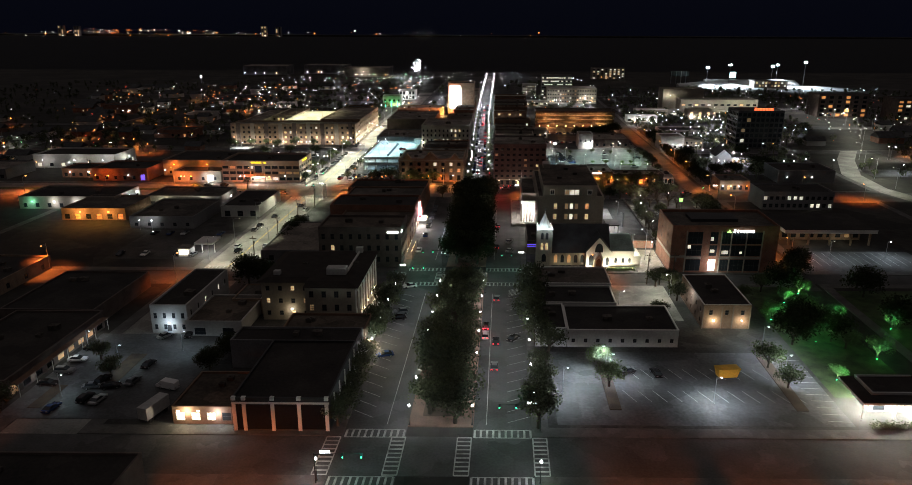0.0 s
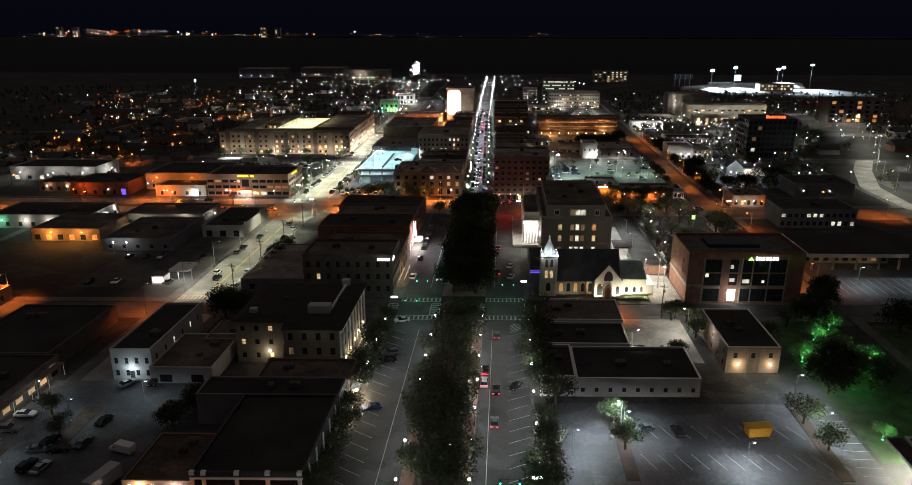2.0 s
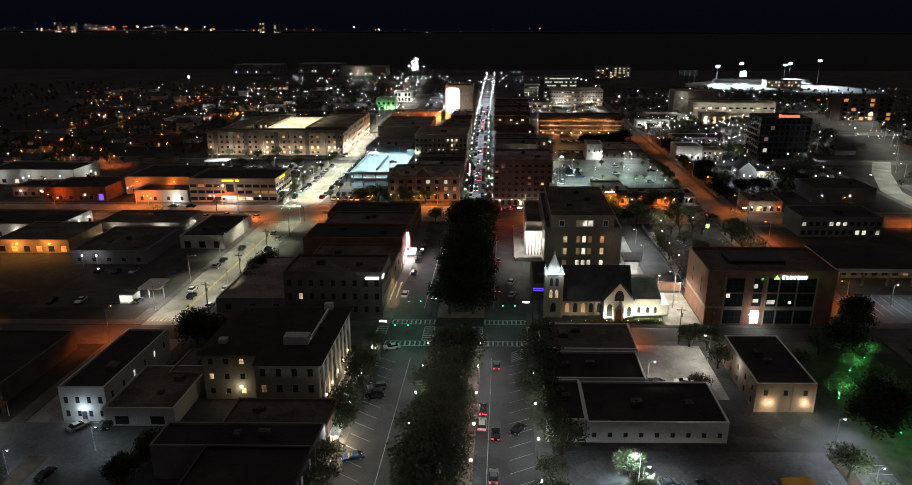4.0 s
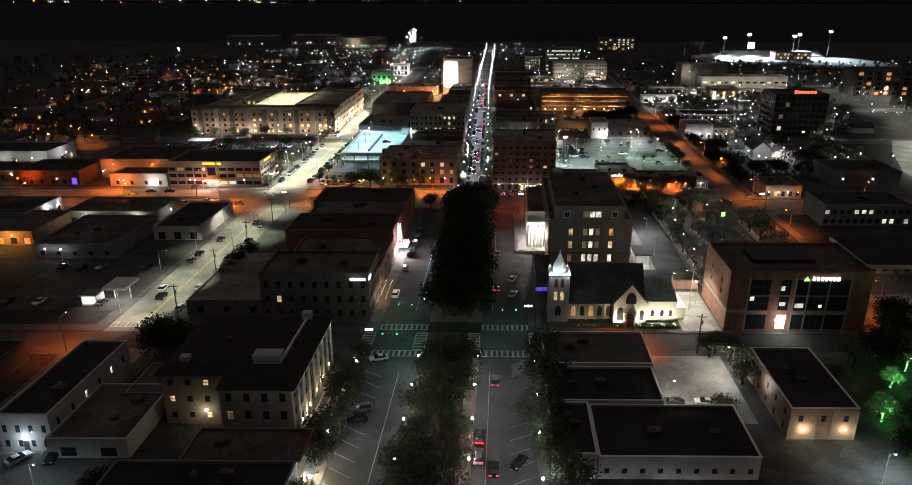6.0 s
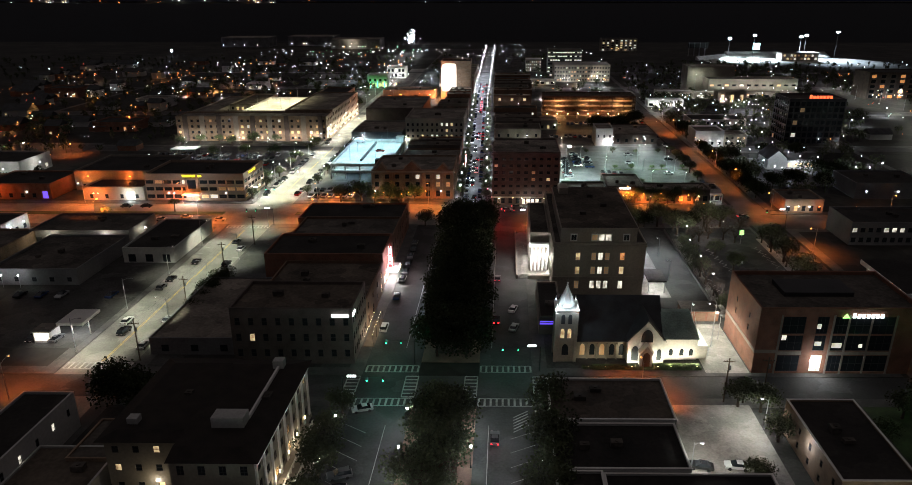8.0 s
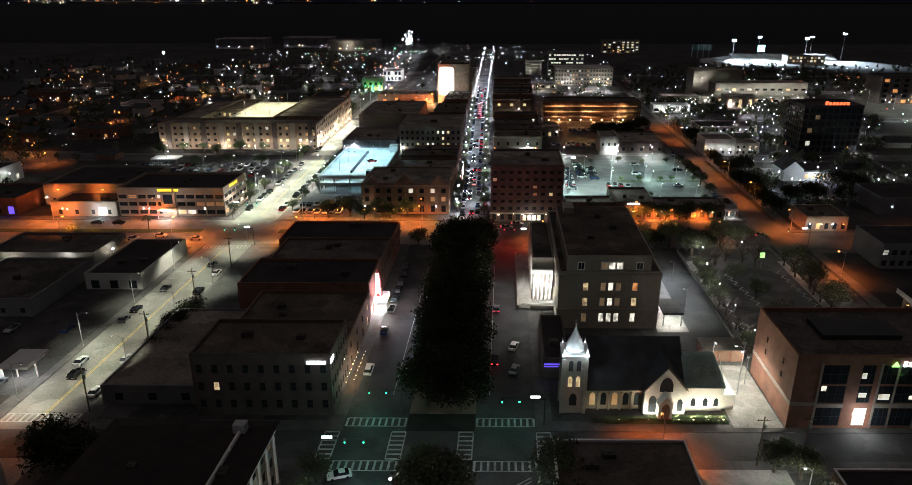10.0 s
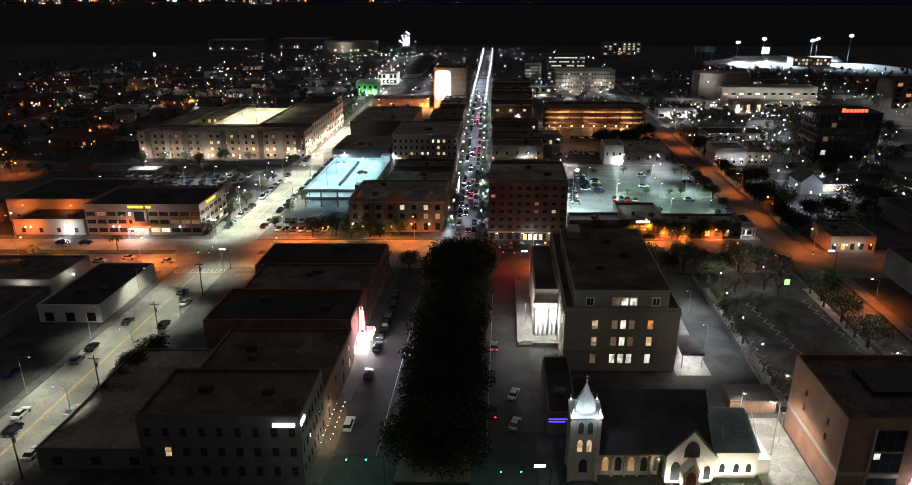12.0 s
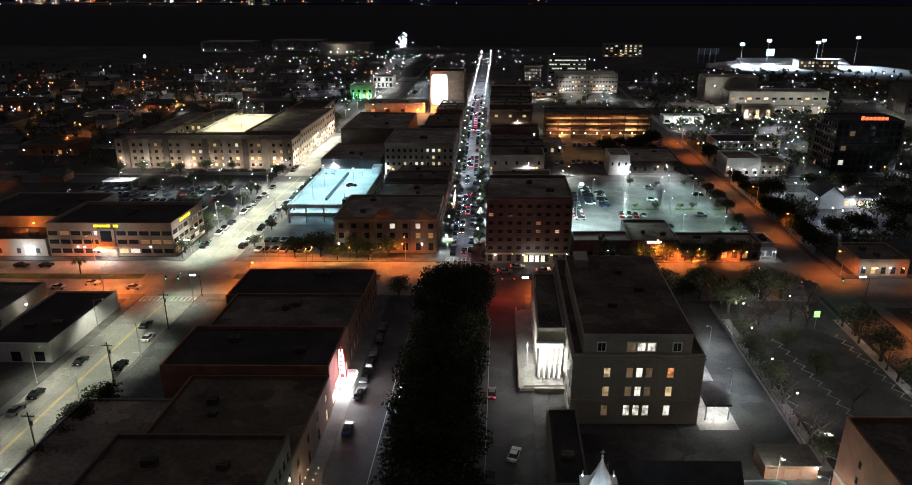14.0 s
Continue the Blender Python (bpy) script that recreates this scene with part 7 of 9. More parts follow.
garage = car_deck(26, 88, 553, 574, 4, 3.4, "four-level parking garage glowing orange inside", "tan_roof", 7, None, (1.0, 0.50, 0.19), 1000, [], "bulb_sodium")

# ---- apartment complex round a lit roof deck ----
cx = building("apartment_block", -186, -100.6, 476, 492, 13.4, "tan_brick", "grey_roof", "long four-storey cream apartment block with lit windows", front=(24, storeys(4, 13, 1.0, 0.7), 1.5), right=(4, storeys(4, 13, 1.0, 0.7), 1.5), lit=((0.06, "lit_warm"), (0.05, "lit_white"), (0.12, "lit_dim")), seed=101)
for i in range(9):
    x = 4 + i * 9.6
    Shape().box(x, x + 2.6, -0.6, 0.0, 0, 14.6).part("bay", M["stone" if i % 2 else "dark_brick"], cx, "projecting pale stone bay" if i % 2 else "projecting dark brick bay")
building("apartment_block", -128.4, -100.6, 492.3, 566, 14.6, "tan_brick", "grey_roof", "long four-storey apartment wing with lit windows", right=(18, storeys(4, 14.2, 1.0, 0.7), 1.6), lit=((0.1, "lit_warm"), (0.06, "lit_white")), seed=102)
building("apartment_block", -186, -172, 492.3, 560, 12.6, "cream", "grey_roof", "cream apartment wing with lit windows", right=(12, storeys(4, 12, 1.0, 0.7), 1.5), lit=((0.4, "lit_warm"),), seed=103)
top = car_deck(-155, -129, 496, 550, 4, 3.3, "parking structure with a yellow-lit roof inside the apartment block", "white_roof", 8, None, (1.0, 0.92, 0.55), 30,
               [(6, 10, 1500), (20, 10, 1500), (6, 28, 1500), (20, 28, 1500), (6, 46, 1500), (20, 46, 1500)])
building("apartment_block", -171.5, -155.6, 520, 566, 13.4, "cream", "tan_roof", "cream apartment wing glowing warm in its court", front=(5, storeys(4, 13), 1.5), right=(8, storeys(4, 13), 1.5), lit=((0.45, "lit_warm"),), seed=104)
for i in range(8):
    u = -182 + i * 10.6
    wl_ob = thing("wall_lamp", u, 475.0, "bright wall lamp at the foot of the apartment block", "wall lamp", "apartment wall lamps", z=2.4)
    Shape().box(-0.3, 0.3, -0.2, 0.45, 0, 0.25).part("housing", M["metal"], wl_ob, shear=False)
    Shape().ball((0, -0.1, -0.05), 0.3, 0.16).part("lens", M["bulb" if i != 6 else "bulb_sodium"], wl_ob, shear=False)
    light(wl_ob, (0, -1.6, 0.6), 200, (1, 0.9, 0.72), 0.2)
for i in range(7):
    wl_ob = thing("wall_lamp", -99.8, 482 + i * 12.2, "bright wall lamp along the apartment wing", "wall lamp", "apartment wall lamps", z=3.0)
    Shape().box(-0.9, 0.2, -0.3, 0.3, 0, 0.25).part("housing", M["metal"], wl_ob, shear=False)
    Shape().ball((0.05, 0, -0.08), 0.34, 0.18).part("lens", M["bulb"], wl_ob, shear=False)
    light(wl_ob, (1.2, 0, 0.6), 300, (1, 0.9, 0.72), 0.2)

# ---- office block signs and entrance ----
off = ALL["three-storey office with long dark window bands"]
Shape().box(15.5, 20.8, -0.15, -0.02, 10.0, 10.8).part("sign_bar", M["sign_yellow"], off, "yellow lit sign bar")
Shape().box(21.8, 23.4, -0.15, -0.02, 10.0, 10.8).part("sign_bar", M["sign_yellow"], off, "yellow lit sign bar")
Shape().box(40.5, 40.65, 6, 14, 10.0, 10.8).part("sign_bar", M["sign_yellow"], off, "yellow lit sign bar")
Shape().box(16.5, 22, -0.5, 0.0, 0, 9.6).part("entrance_tower", M["tan_brick"], off, "brick entrance bay")
Shape().box(17.5, 21, -0.58, -0.5, 5.2, 8.8).part("tall_window", M["curtain"], off)
light(off, (19.5, -3.0, 3.0), 420, WHITE, 0.3)
Shape().box(16, 23, -3.6, -0.5, 3.2, 3.5).part("porch_roof", M["trim"], off)
Shape().box(17, 22, -3.0, -2.7, 3.08, 3.2).part("lamp_strip", M["bulb"], off)
# bare light added beside the office, no fixture
light(off, (43, 8, 5), 350, WHITE, 0.3)
hall = ALL["large plain hall with orange-lit walls"]
for x in (6, 24):
    Shape().box(x - 0.3, x + 0.3, -0.4, 0, 6.2, 6.5).part("wall_lamp", M["bulb_sodium"], hall)
    light(hall, (x, -2.4, 6.0), 240, SODIUM, 0.2)
store = ALL["low orange-lit store on the boulevard"]
Shape().box(18, 21, -0.15, 0, 0.6, 3.4).part("lit_door", M["sign_white"], store, "brightly lit glass door")
light(store, (19.5, -1.6, 2.5), 260, WHITE, 0.3)
light(store, (8, -2.0, 4.5), 200, SODIUM, 0.2)
bstore = ALL["low brick store lit by orange lamps"]
Shape().box(25.5, 27.5, -0.15, 0, 0.6, 3.4).part("neon_panel", M["blue_light"], bstore, "violet lit doorway")
light(bstore, (8, -2.0, 4.5), 110, SODIUM, 0.2)
corner = ALL["long low shop beside the boulevard"]
for x, tone, tint in ((6, "green_light", (0.3, 1.0, 0.6)), (16, "bulb", WHITE), (26, "bulb", WHITE), (36, "bulb_cool", COOL)):
    Shape().box(x - 0.25, x + 0.25, -0.4, 0, 3.2, 3.5).part("wall_lamp", M[tone], corner, "glowing wall lamp")
    light(corner, (x, -1.5 + K * x, 3.2), 70, tint, 0.2)
for y in (4, 12, 19):
    Shape().box(43.0, 43.4, y - 0.3, y + 0.3, 3.4, 3.7).part("wall_lamp", M["bulb_cool"], corner, "glowing wall lamp")
    light(corner, (44.4, y + K * 44, 3.4), 90, COOL, 0.2)
hallw = ALL["low tan shop with an orange lit front"]
for x in (8, 20):
    light(hallw, (x, -2.8, 3.6), 330, (1, 0.42, 0.10), 0.2)
    Shape().box(x - 0.3, x + 0.3, -0.4, 0, 3.6, 3.9).part("wall_lamp", M["bulb_sodium"], hallw)
chall = ALL["ornate tan brick corner building lit orange"]
for x0, x1, h in ((2, 6, 3.4), (13, 20, 4.4), (27, 31.5, 3.4)):
    Shape().prism_y([(x0, 11.5), (x1, 11.5), (x1, 12.4), ((x0 + x1) / 2, 11.5 + h), (x0, 12.4)], -0.2, 3.0).part("roof_gable", M["tan_brick"], chall, "ornate roof gable")
for i in range(9):
    Shape().box(i * 4.1 - 0.05 if i else 0.0, i * 4.1 + 0.55, -0.25, 0, 0, 11.5).part("pilaster", M["tan_brick"], chall)
# bare warm lights added before the front, no fixtures
for x in (4, 17, 30):
    light(chall, (x, -3.0, 4.0), 34, WARM, 0.2)
Shape().box(-0.4, 34.0, -0.5, 0.0, 11.0, 11.6).part("cornice", M["stone"], chall)
tw = ALL["seven-storey dark brick tower over shop fronts"]
Shape().box(-0.3, 26.5, -0.4, 0, 3.0, 3.5).part("cornice", M["stone"], tw)
Shape().box(-0.5, 26.7, -0.6, 0.2, 20.4, 21.2).part("cornice", M["dark_brick"], tw)
for x in (3, 12, 21):
    light(tw, (x, -1.2, 2.6), 24, WARM, 0.2)
    Shape().box(x - 0.3, x + 0.3, -0.35, 0, 2.7, 2.9).part("wall_lamp", M["bulb_warm"], tw)
st = ALL["tall blank-sided block bearing a huge lit panel"]
ring = []
for i in range(32):
    a = 2 * math.pi * i / 32
    ring.append((6.4 + 5.6 * math.copysign(abs(math.cos(a)) ** 0.35, math.cos(a)), 16.6 + 10.4 * math.copysign(abs(math.sin(a)) ** 0.3, math.sin(a))))
Shape().prism_y(ring, -0.25, -0.02).part("lit_panel", M["screen"], st, "huge glowing white panel")
# two bare lights added in front of the block, no fixtures
light(st, (8, -14, 3), 9000, SODIUM, 0.4)
light(st, (6, -10, 12), 1500, WHITE, 2.0)

# red roof sign on the dark glass office
rs = thing("roof_sign", 167.6, 470.5, "red lit name bars on the roof of the dark office", "sign", z=25.25)
Shape().box(0, 13.2, 0.05, 0.5, -0.1, 0.2).part("rail", M["dark"], rs)
for i in range(7):
    Shape().box(0.2 + i * 1.85, 1.6 + i * 1.85, 0.1, 0.4, 0.2, 1.7 if i else 2.1).part("bar", M["sign_red"], rs, "red lit bar")

# ---- petrol kiosk, lorry, skip ----
kiosk = thing("kiosk", -114.5, 234.5, "small white-lit petrol kiosk with a canopy", "kiosk", z=0.15)
Shape().box(0, 4.2, 0, 4, -0.01, 3.0).part("wall", M["white"], kiosk)
Shape().box(0.3, 3.9, -0.05, 0, 0.6, 2.6).part("window", M["lit_white"], kiosk)
Shape().box(-0.3, 4.5, -0.4, 4.3, 3.0, 3.25).part("roof", M["grey_roof"], kiosk)
Shape().box(5.5, 12, 1, 9, 4.2, 4.9).part("canopy", M["trim"], kiosk, "white canopy with a lit underside")
for x in (6.5, 11):
    Shape().tube((x, 5, -0.01), (x, 5, 4.2), 0.16, 0.16).part("post", M["trim"], kiosk)
Shape().box(6.5, 11, 4, 6, 4.1, 4.2).part("lamp_panel", M["bulb"], kiosk)
light(kiosk, (8.5, 4, 3.6), 110, (1, 0.94, 0.86), 0.4)
light(kiosk, (2, -1.2, 2.4), 40, (1, 0.94, 0.86), 0.3)
lorry = thing("box_lorry", -72.4, 129.4, "white box trailer parked beside the restaurant", "lorry", z=KERB, turn=75)
Shape().box(-3.4, 3.4, -1.2, 1.2, 0.9, 3.6).part("box", M["white"], lorry, shear=False)
Shape().box(-3.4, 3.5, -1.0, 1.0, 0.6, 0.9).part("chassis", M["dark"], lorry, shear=False)
for x in (-2.4, -1.5, 2.2):
    for y in (-1.0, 1.0):
        Shape().tube((x, y - 0.14, 0.45), (x, y + 0.14, 0.45), 0.45, 0.45, 12).part("wheel", M["tyre"], lorry, shear=False)
skip = thing("skip", 54.6, 148.6, "yellow steel skip standing in the parking lot", "skip", z=KERB, turn=10)
Shape().hull([(-2.2, -1.0, 0.15), (2.2, -1.0, 0.15), (2.2, 1.0, 0.15), (-2.2, 1.0, 0.15), (-2.7, -1.2, 2.3), (2.7, -1.2, 2.3), (2.7, 1.2, 2.3), (-2.7, 1.2, 2.3)],
             [(3, 2, 1, 0), (0, 1, 5, 4), (1, 2, 6, 5), (2, 3, 7, 6), (3, 0, 4, 7), (4, 5, 6, 7)]).part("bin", M["orange_paint"], skip, shear=False)
Shape().box(-2.8, 2.8, -1.3, 1.3, 2.3, 2.42).part("rim", M["orange_paint"], skip, shear=False)
for x in (-1.8, 1.8):
    Shape().box(x - 0.15, x + 0.15, -0.9, 0.9, 0, 0.15).part("skid", M["dark"], skip, shear=False)
islands = [(-90, 146, 4, 14), (-100, 134, 3, 10), (26, 135, 2.6, 22), (66.5, 135, 2.6, 26)]
for u, v, w, d in islands:
    sheet("planting_island", u - w / 2, u + w / 2, v - 2, v + d - 2, KERB, KERB + 0.14, M["soil"], "kerbed planting island in the parking lot", "island")
for u in (55, 61, 72.5, 77, 87):
    sheet("planting_island", u - 2.4, u + 2.4, 409.8, 412.2, KERB, KERB + 0.12, M["grass"], "kerbed planting island in the car park", "island")
strip = ALL["low shop with a brightly lit white canopy"]
Shape().box(-3.2, 0.0, -3.2, 8.4, 3.5, 4.1).part("canopy", M["trim"], strip, "white canopy along the shop side")
Shape().box(0.0, 29.5, -3.2, -0.02, 3.5, 4.1).part("canopy", M["trim"], strip, "white canopy along the shop front")
Shape().box(-3.3, 29.6, -3.3, 8.5, 4.1, 4.16).part("canopy_top", M["black_roof"], strip, "black roof over the canopy")
for x in (-3.0, 4, 11, 18, 25, 29.2):
    Shape().tube((x, -3.0, 0), (x, -3.0, 3.5), 0.14, 0.14, 8).part("post", M["trim"], strip)
for x in (-1.6, 3, 8, 13, 18, 23):
    Shape().box(x - 0.5, x + 0.5, -1.9, -1.4, 3.42, 3.5).part("lamp_panel", M["bulb"], strip, "bright panel lamp under the canopy")
for x, y in ((-1.6, 4.0), (-1.6, -1.6), (4, -1.6), (10, -1.6), (16, -1.6), (22, -1.6)):
    light(strip, (x, y + K * x, 3.2), 620, (1, 0.97, 0.84), 0.3)
clipped = thing("hedge", 78, 126.2, "ragged low hedge before the lit shop", "hedge", "hedges", z=KERB)
r_h, s_h = random.Random(8), Shape()
for i in range(1100):
    p = Vector((r_h.uniform(0, 16), r_h.gauss(0.6, 0.5), abs(r_h.gauss(0.5, 0.5))))
    q = Vector((r_h.gauss(0, 1), r_h.gauss(0, 1), r_h.gauss(0.4, 1))).to_track_quat("Z", "Y")
    s_h.hull([p + q @ Vector(o) * 0.3 for o in ((-0.5, -0.3, 0), (0.5, -0.3, 0), (0.4, 0.4, 0), (-0.4, 0.4, 0))], [(0, 1, 2, 3)])
s_h.part("foliage", M["leaf_pale"], clipped)


# ---- traffic signals, power poles ----
def signal(u, v, turn, heads, arm, lens, plate=True, power=25):
    ob = thing("traffic_signal", u, v, "traffic signal mast with " + ("green" if lens == "green_light" else "red") + " lights over the street", "traffic signal", "traffic signals", z=KERB, turn=turn)
    Shape().tube((0, 0, 0), (0, 0, 6.4), 0.14, 0.10).part("mast", M["pole"], ob, shear=False)
    Shape().tube((0, 0, 6.0), (arm, 0, 6.3), 0.09, 0.05, 6).part("arm", M["pole"], ob, shear=False)
    for i in range(heads):
        x = arm - 0.5 - i * 3.4
        Shape().box(x - 0.2, x + 0.2, -0.14, 0.14, 5.3, 6.4).part("signal_head", M["dark"], ob, shear=False)
        for s in (-1, 1):
            Shape().ball((x, s * 0.16, 5.5 if lens == "green_light" else 6.2), 0.15, seg=8, rings=5).part("lens", M[lens], ob, "lit signal lens", shear=False)
    if plate:
        Shape().box(1.0, 2.9, -0.06, 0.06, 6.3, 6.8).part("street_plate", M["sign_white"], ob, "lit blank street plate", shear=False)
    light(ob, (arm - 1.5, -0.9, 5.6), power, (0.04, 1.0, 0.6) if lens == "green_light" else (1, 0.03, 0.02), 0.2)
    return ob


signal(9.2, 124.6, 184, 2, 9.0, "green_light", power=38)
signal(-32.4, 107.2, 4, 2, 9.0, "green_light", power=38)
signal(9.2, 222.0, 184, 2, 9.0, "green_light", power=38)
signal(-32.6, 208.6, 4, 2, 9.0, "green_light", power=38)
signal(-19.6, 225.0, 184, 2, 7.0, "green_light", False, 60)
signal(9.4, 324.6, 184, 2, 9.0, "red_light", power=260)
signal(2.4, 354.2, 184, 2, 9.0, "red_light")
signal(-84.0, 325.6, 184, 2, 10.0, "green_light")
signal(-102, 354.6, 4, 2, 10.0, "green_light")
signal(104, 325.8, 184, 1, 8.0, "green_light")


def power_pole(u, v):
    ob = thing("power_pole", u, v, "weathered wooden power pole with a crossarm and transformer", "power pole", "power poles", z=KERB)
    Shape().tube((0, 0, 0), (0, 0, 10.5), 0.17, 0.11).part("pole", M["wood"], ob, shear=False)
    Shape().box(-1.2, 1.2, -0.06, 0.06, 9.6, 9.75).part("crossarm", M["wood"], ob, shear=False)
    Shape().tube((0.3, 0, 7.8), (0.3, 0, 8.8), 0.25, 0.25).part("transformer", M["grey"], ob, shear=False)
    for x in (-1.1, -0.5, 0.5, 1.1):
        Shape().tube((x, 0, 9.75), (x, 0, 9.95), 0.05, 0.04, 6).part("insulator", M["glass"], ob, shear=False)
    return ob


POLES = [(-84.2, 226), (-84.2, 252), (-84.2, 278.5), (-84.2, 305)]
for p in POLES:
    power_pole(*p)
power_pole(47.5, 209.8)
power_pole(55.8, 210.2)
wires = thing("power_wires", POLES[0][0], POLES[0][1], "thin black power wires between the wooden poles", "wires", z=KERB)
for j, x in enumerate((-1.1, -0.5, 0.5, 1.1)):
    w = Shape()
    for i in range(len(POLES) - 1):
        d0, d1 = POLES[i][1] - POLES[0][1], POLES[i + 1][1] - POLES[0][1]
        for k in range(6):
            f0, f1 = k / 6, (k + 1) / 6
            w.tube((x, d0 + (d1 - d0) * f0, 9.95 - 2.4 * f0 * (1 - f0)), (x, d0 + (d1 - d0) * f1, 9.95 - 2.4 * f1 * (1 - f1)), 0.02, 0.02, 4)
    w.part("wire", M["dark"], wires, shear=False)

# ---- ball park with floodlights by the water ----
park = thing("ball_park", 282, 985, "floodlit waterfront ball park with white stands", "stadium")
for i in range(7):
    Shape().box(0, 128, 4 + i * 2.6, 6.6 + i * 2.6, 0, 1.2 + i * 0.7).part("terrace_row", M["white"], park, "white concrete terrace row")
Shape().box(0, 128, 22.4, 24, 0, 6.4).part("back_wall", M["white"], park, "white rear wall")
for i in range(9):
    x = -46 + i * 5.4
    Shape().hull([(x, -30 + i * 4.6, 0), (x + 5.2, -25.6 + i * 4.6, 0), (x + 2.2, -19 + i * 4.6, 0), (x - 3.0, -24 + i * 4.6, 0), (x, -30 + i * 4.6, 1.4), (x + 5.2, -25.6 + i * 4.6, 1.4), (x + 2.2, -19 + i * 4.6, 4.2), (x - 3.0, -24 + i * 4.6, 4.2)],
                 [(3, 2, 1, 0), (4, 5, 6, 7), (0, 1, 5, 4), (1, 2, 6, 5), (2, 3, 7, 6), (3, 0, 4, 7)]).part("side_stand", M["white"], park, "white stand along the side of the field")
club = Shape().box(52, 96, -34, -16, 0, 9)
club.part("club_house", M["stone"], park, "club house with lit windows")
for i in range(10):
    for j in range(2):
        if (i * 3 + j * 5) % 4:
            Shape().box(54 + i * 4.2, 56.4 + i * 4.2, -34.2, -34.0, 1.6 + j * 3.8, 3.8 + j * 3.8).part("window", M[("lit_white", "lit_warm", "lit_dim")[(i + j) % 3]], park)
Shape().box(51, 97, -35, -15, 9, 9.6).part("club_roof", M["grey_roof"], park)
Shape().box(-46, -20, 30, 31.5, 10, 17).part("score_board", M["dark"], park, "dark scoreboard frame")
for x in (-45, -38, -31, -24):
    Shape().box(x, x + 1.0, 30, 31.5, 0, 17).part("score_post", M["metal"], park)
# field is pale instead of grass green, its floodlit whiteness put into the colour
Shape().box(-40, 104, -62, 3.9, 0, 0.06).part("field", M["pale"], park, "ball field with part of its floodlight put into a pale colour")
Shape().box(-40, 104, -70, -62.1, 0, 0.05).part("verge", M["grass"], park, "lit grass verge")
for i in range(16):
    Shape().box(-38 + i * 9.8, -29.4 + i * 9.8, 3.4, 3.9, 0.06, 2.0).part("boundary_board", M["trim"], park, "white boundary board")
for x, y, h in ((1, 12, 22), (32, 12, 26), (92, 16, 24), (104, 30, 25), (134, 8, 30)):
    Shape().tube((x, y, 0), (x, y, h), 0.5, 0.3, 8).part("mast", M["metal"], park)
    bank_l = Shape()
    for i in range(4):
        for j in range(2):
            bank_l.box(x - 2.4 + i * 1.2, x - 1.4 + i * 1.2, y - 0.4, y, h + j * 1.3, h + 1.05 + j * 1.3)
    bank_l.part("flood_lamps", M["floods"], park, "bank of white floodlights")
    light(park, (x, y - 3 + K * x, h + 0.5), 230000, (0.72, 0.88, 1.0), 1.5, 70, (x + 2, y - 24, 0))
Shape().box(39, 48, 34, 35, 8, 16).part("video_board", M["board"], park, "glowing white video board")

# ---- far town: houses, tree clumps, points of light, far shore ----
r_far = random.Random(21)


def house_mesh(w, d, h):
    return (Shape().box(0, w, 0, d, 0, h), Shape().prism_x([(-0.5, h - 0.1), (d / 2, h + d * 0.32), (d + 0.5, h - 0.1)], -0.4, w + 0.4))


HOUSES = []
for w, d, h in ((10, 8, 3.2), (13, 9, 3.4), (9, 9, 6.0), (18, 12, 4.2)):
    wal, roo = house_mesh(w, d, h)
    HOUSES.append((wal.mesh("wall", M["white"]), roo.mesh("roof", M["slate"]), wal.mesh("wall", M["brick"]), (Shape().box(0, 1.2, 0, 0.08, 0, 1.3)).mesh("window", M["lit_warm"]), w, h))


def far_house(u, v, r):
    wal, roo, wal_b, win, w, h = r.choice(HOUSES)
    ob = thing("house", u, v, "small house with a dark pitched roof", "house", "far houses", z=-0.02)
    place("wall", wal if r.random() < 0.6 else wal_b, ob)
    place("roof", roo, ob)
    if r.random() < 0.6:
        x = r.uniform(1, w - 3)
        place("window", win, ob, "warm lit window", (x, K * x - 0.05, 1.0))


for i in range(62):
    u, v = r_far.uniform(-480, -205), r_far.uniform(395, 900)
    far_house(u, v, r_far)
for i in range(22):
    u, v = r_far.uniform(205, 460), r_far.uniform(400, 620)
    if not (195 < u < 300 and abs(u - (205 + (v - 345) * 0.27)) < 14):
        far_house(u, v, r_far)
for u, v in ((-420, 1150), (-330, 1180), (-250, 1120)):
    building("port_shed", u, u + 70, v, v + 40, 14, "grey", "grey_roof", "large grey harbour shed", seed=int(-u), parapet=0, units=0, base=0.0)

clumps = Shape()
WINDING = [(268, 640), (276, 590), (262, 530), (240, 480), (214, 430), (196, 385), (193, 350), (200, 325)]


def off_road(u, v):
    return all(abs(u - a) + abs(v - b) * 0.4 > 26 for a, b in WINDING)


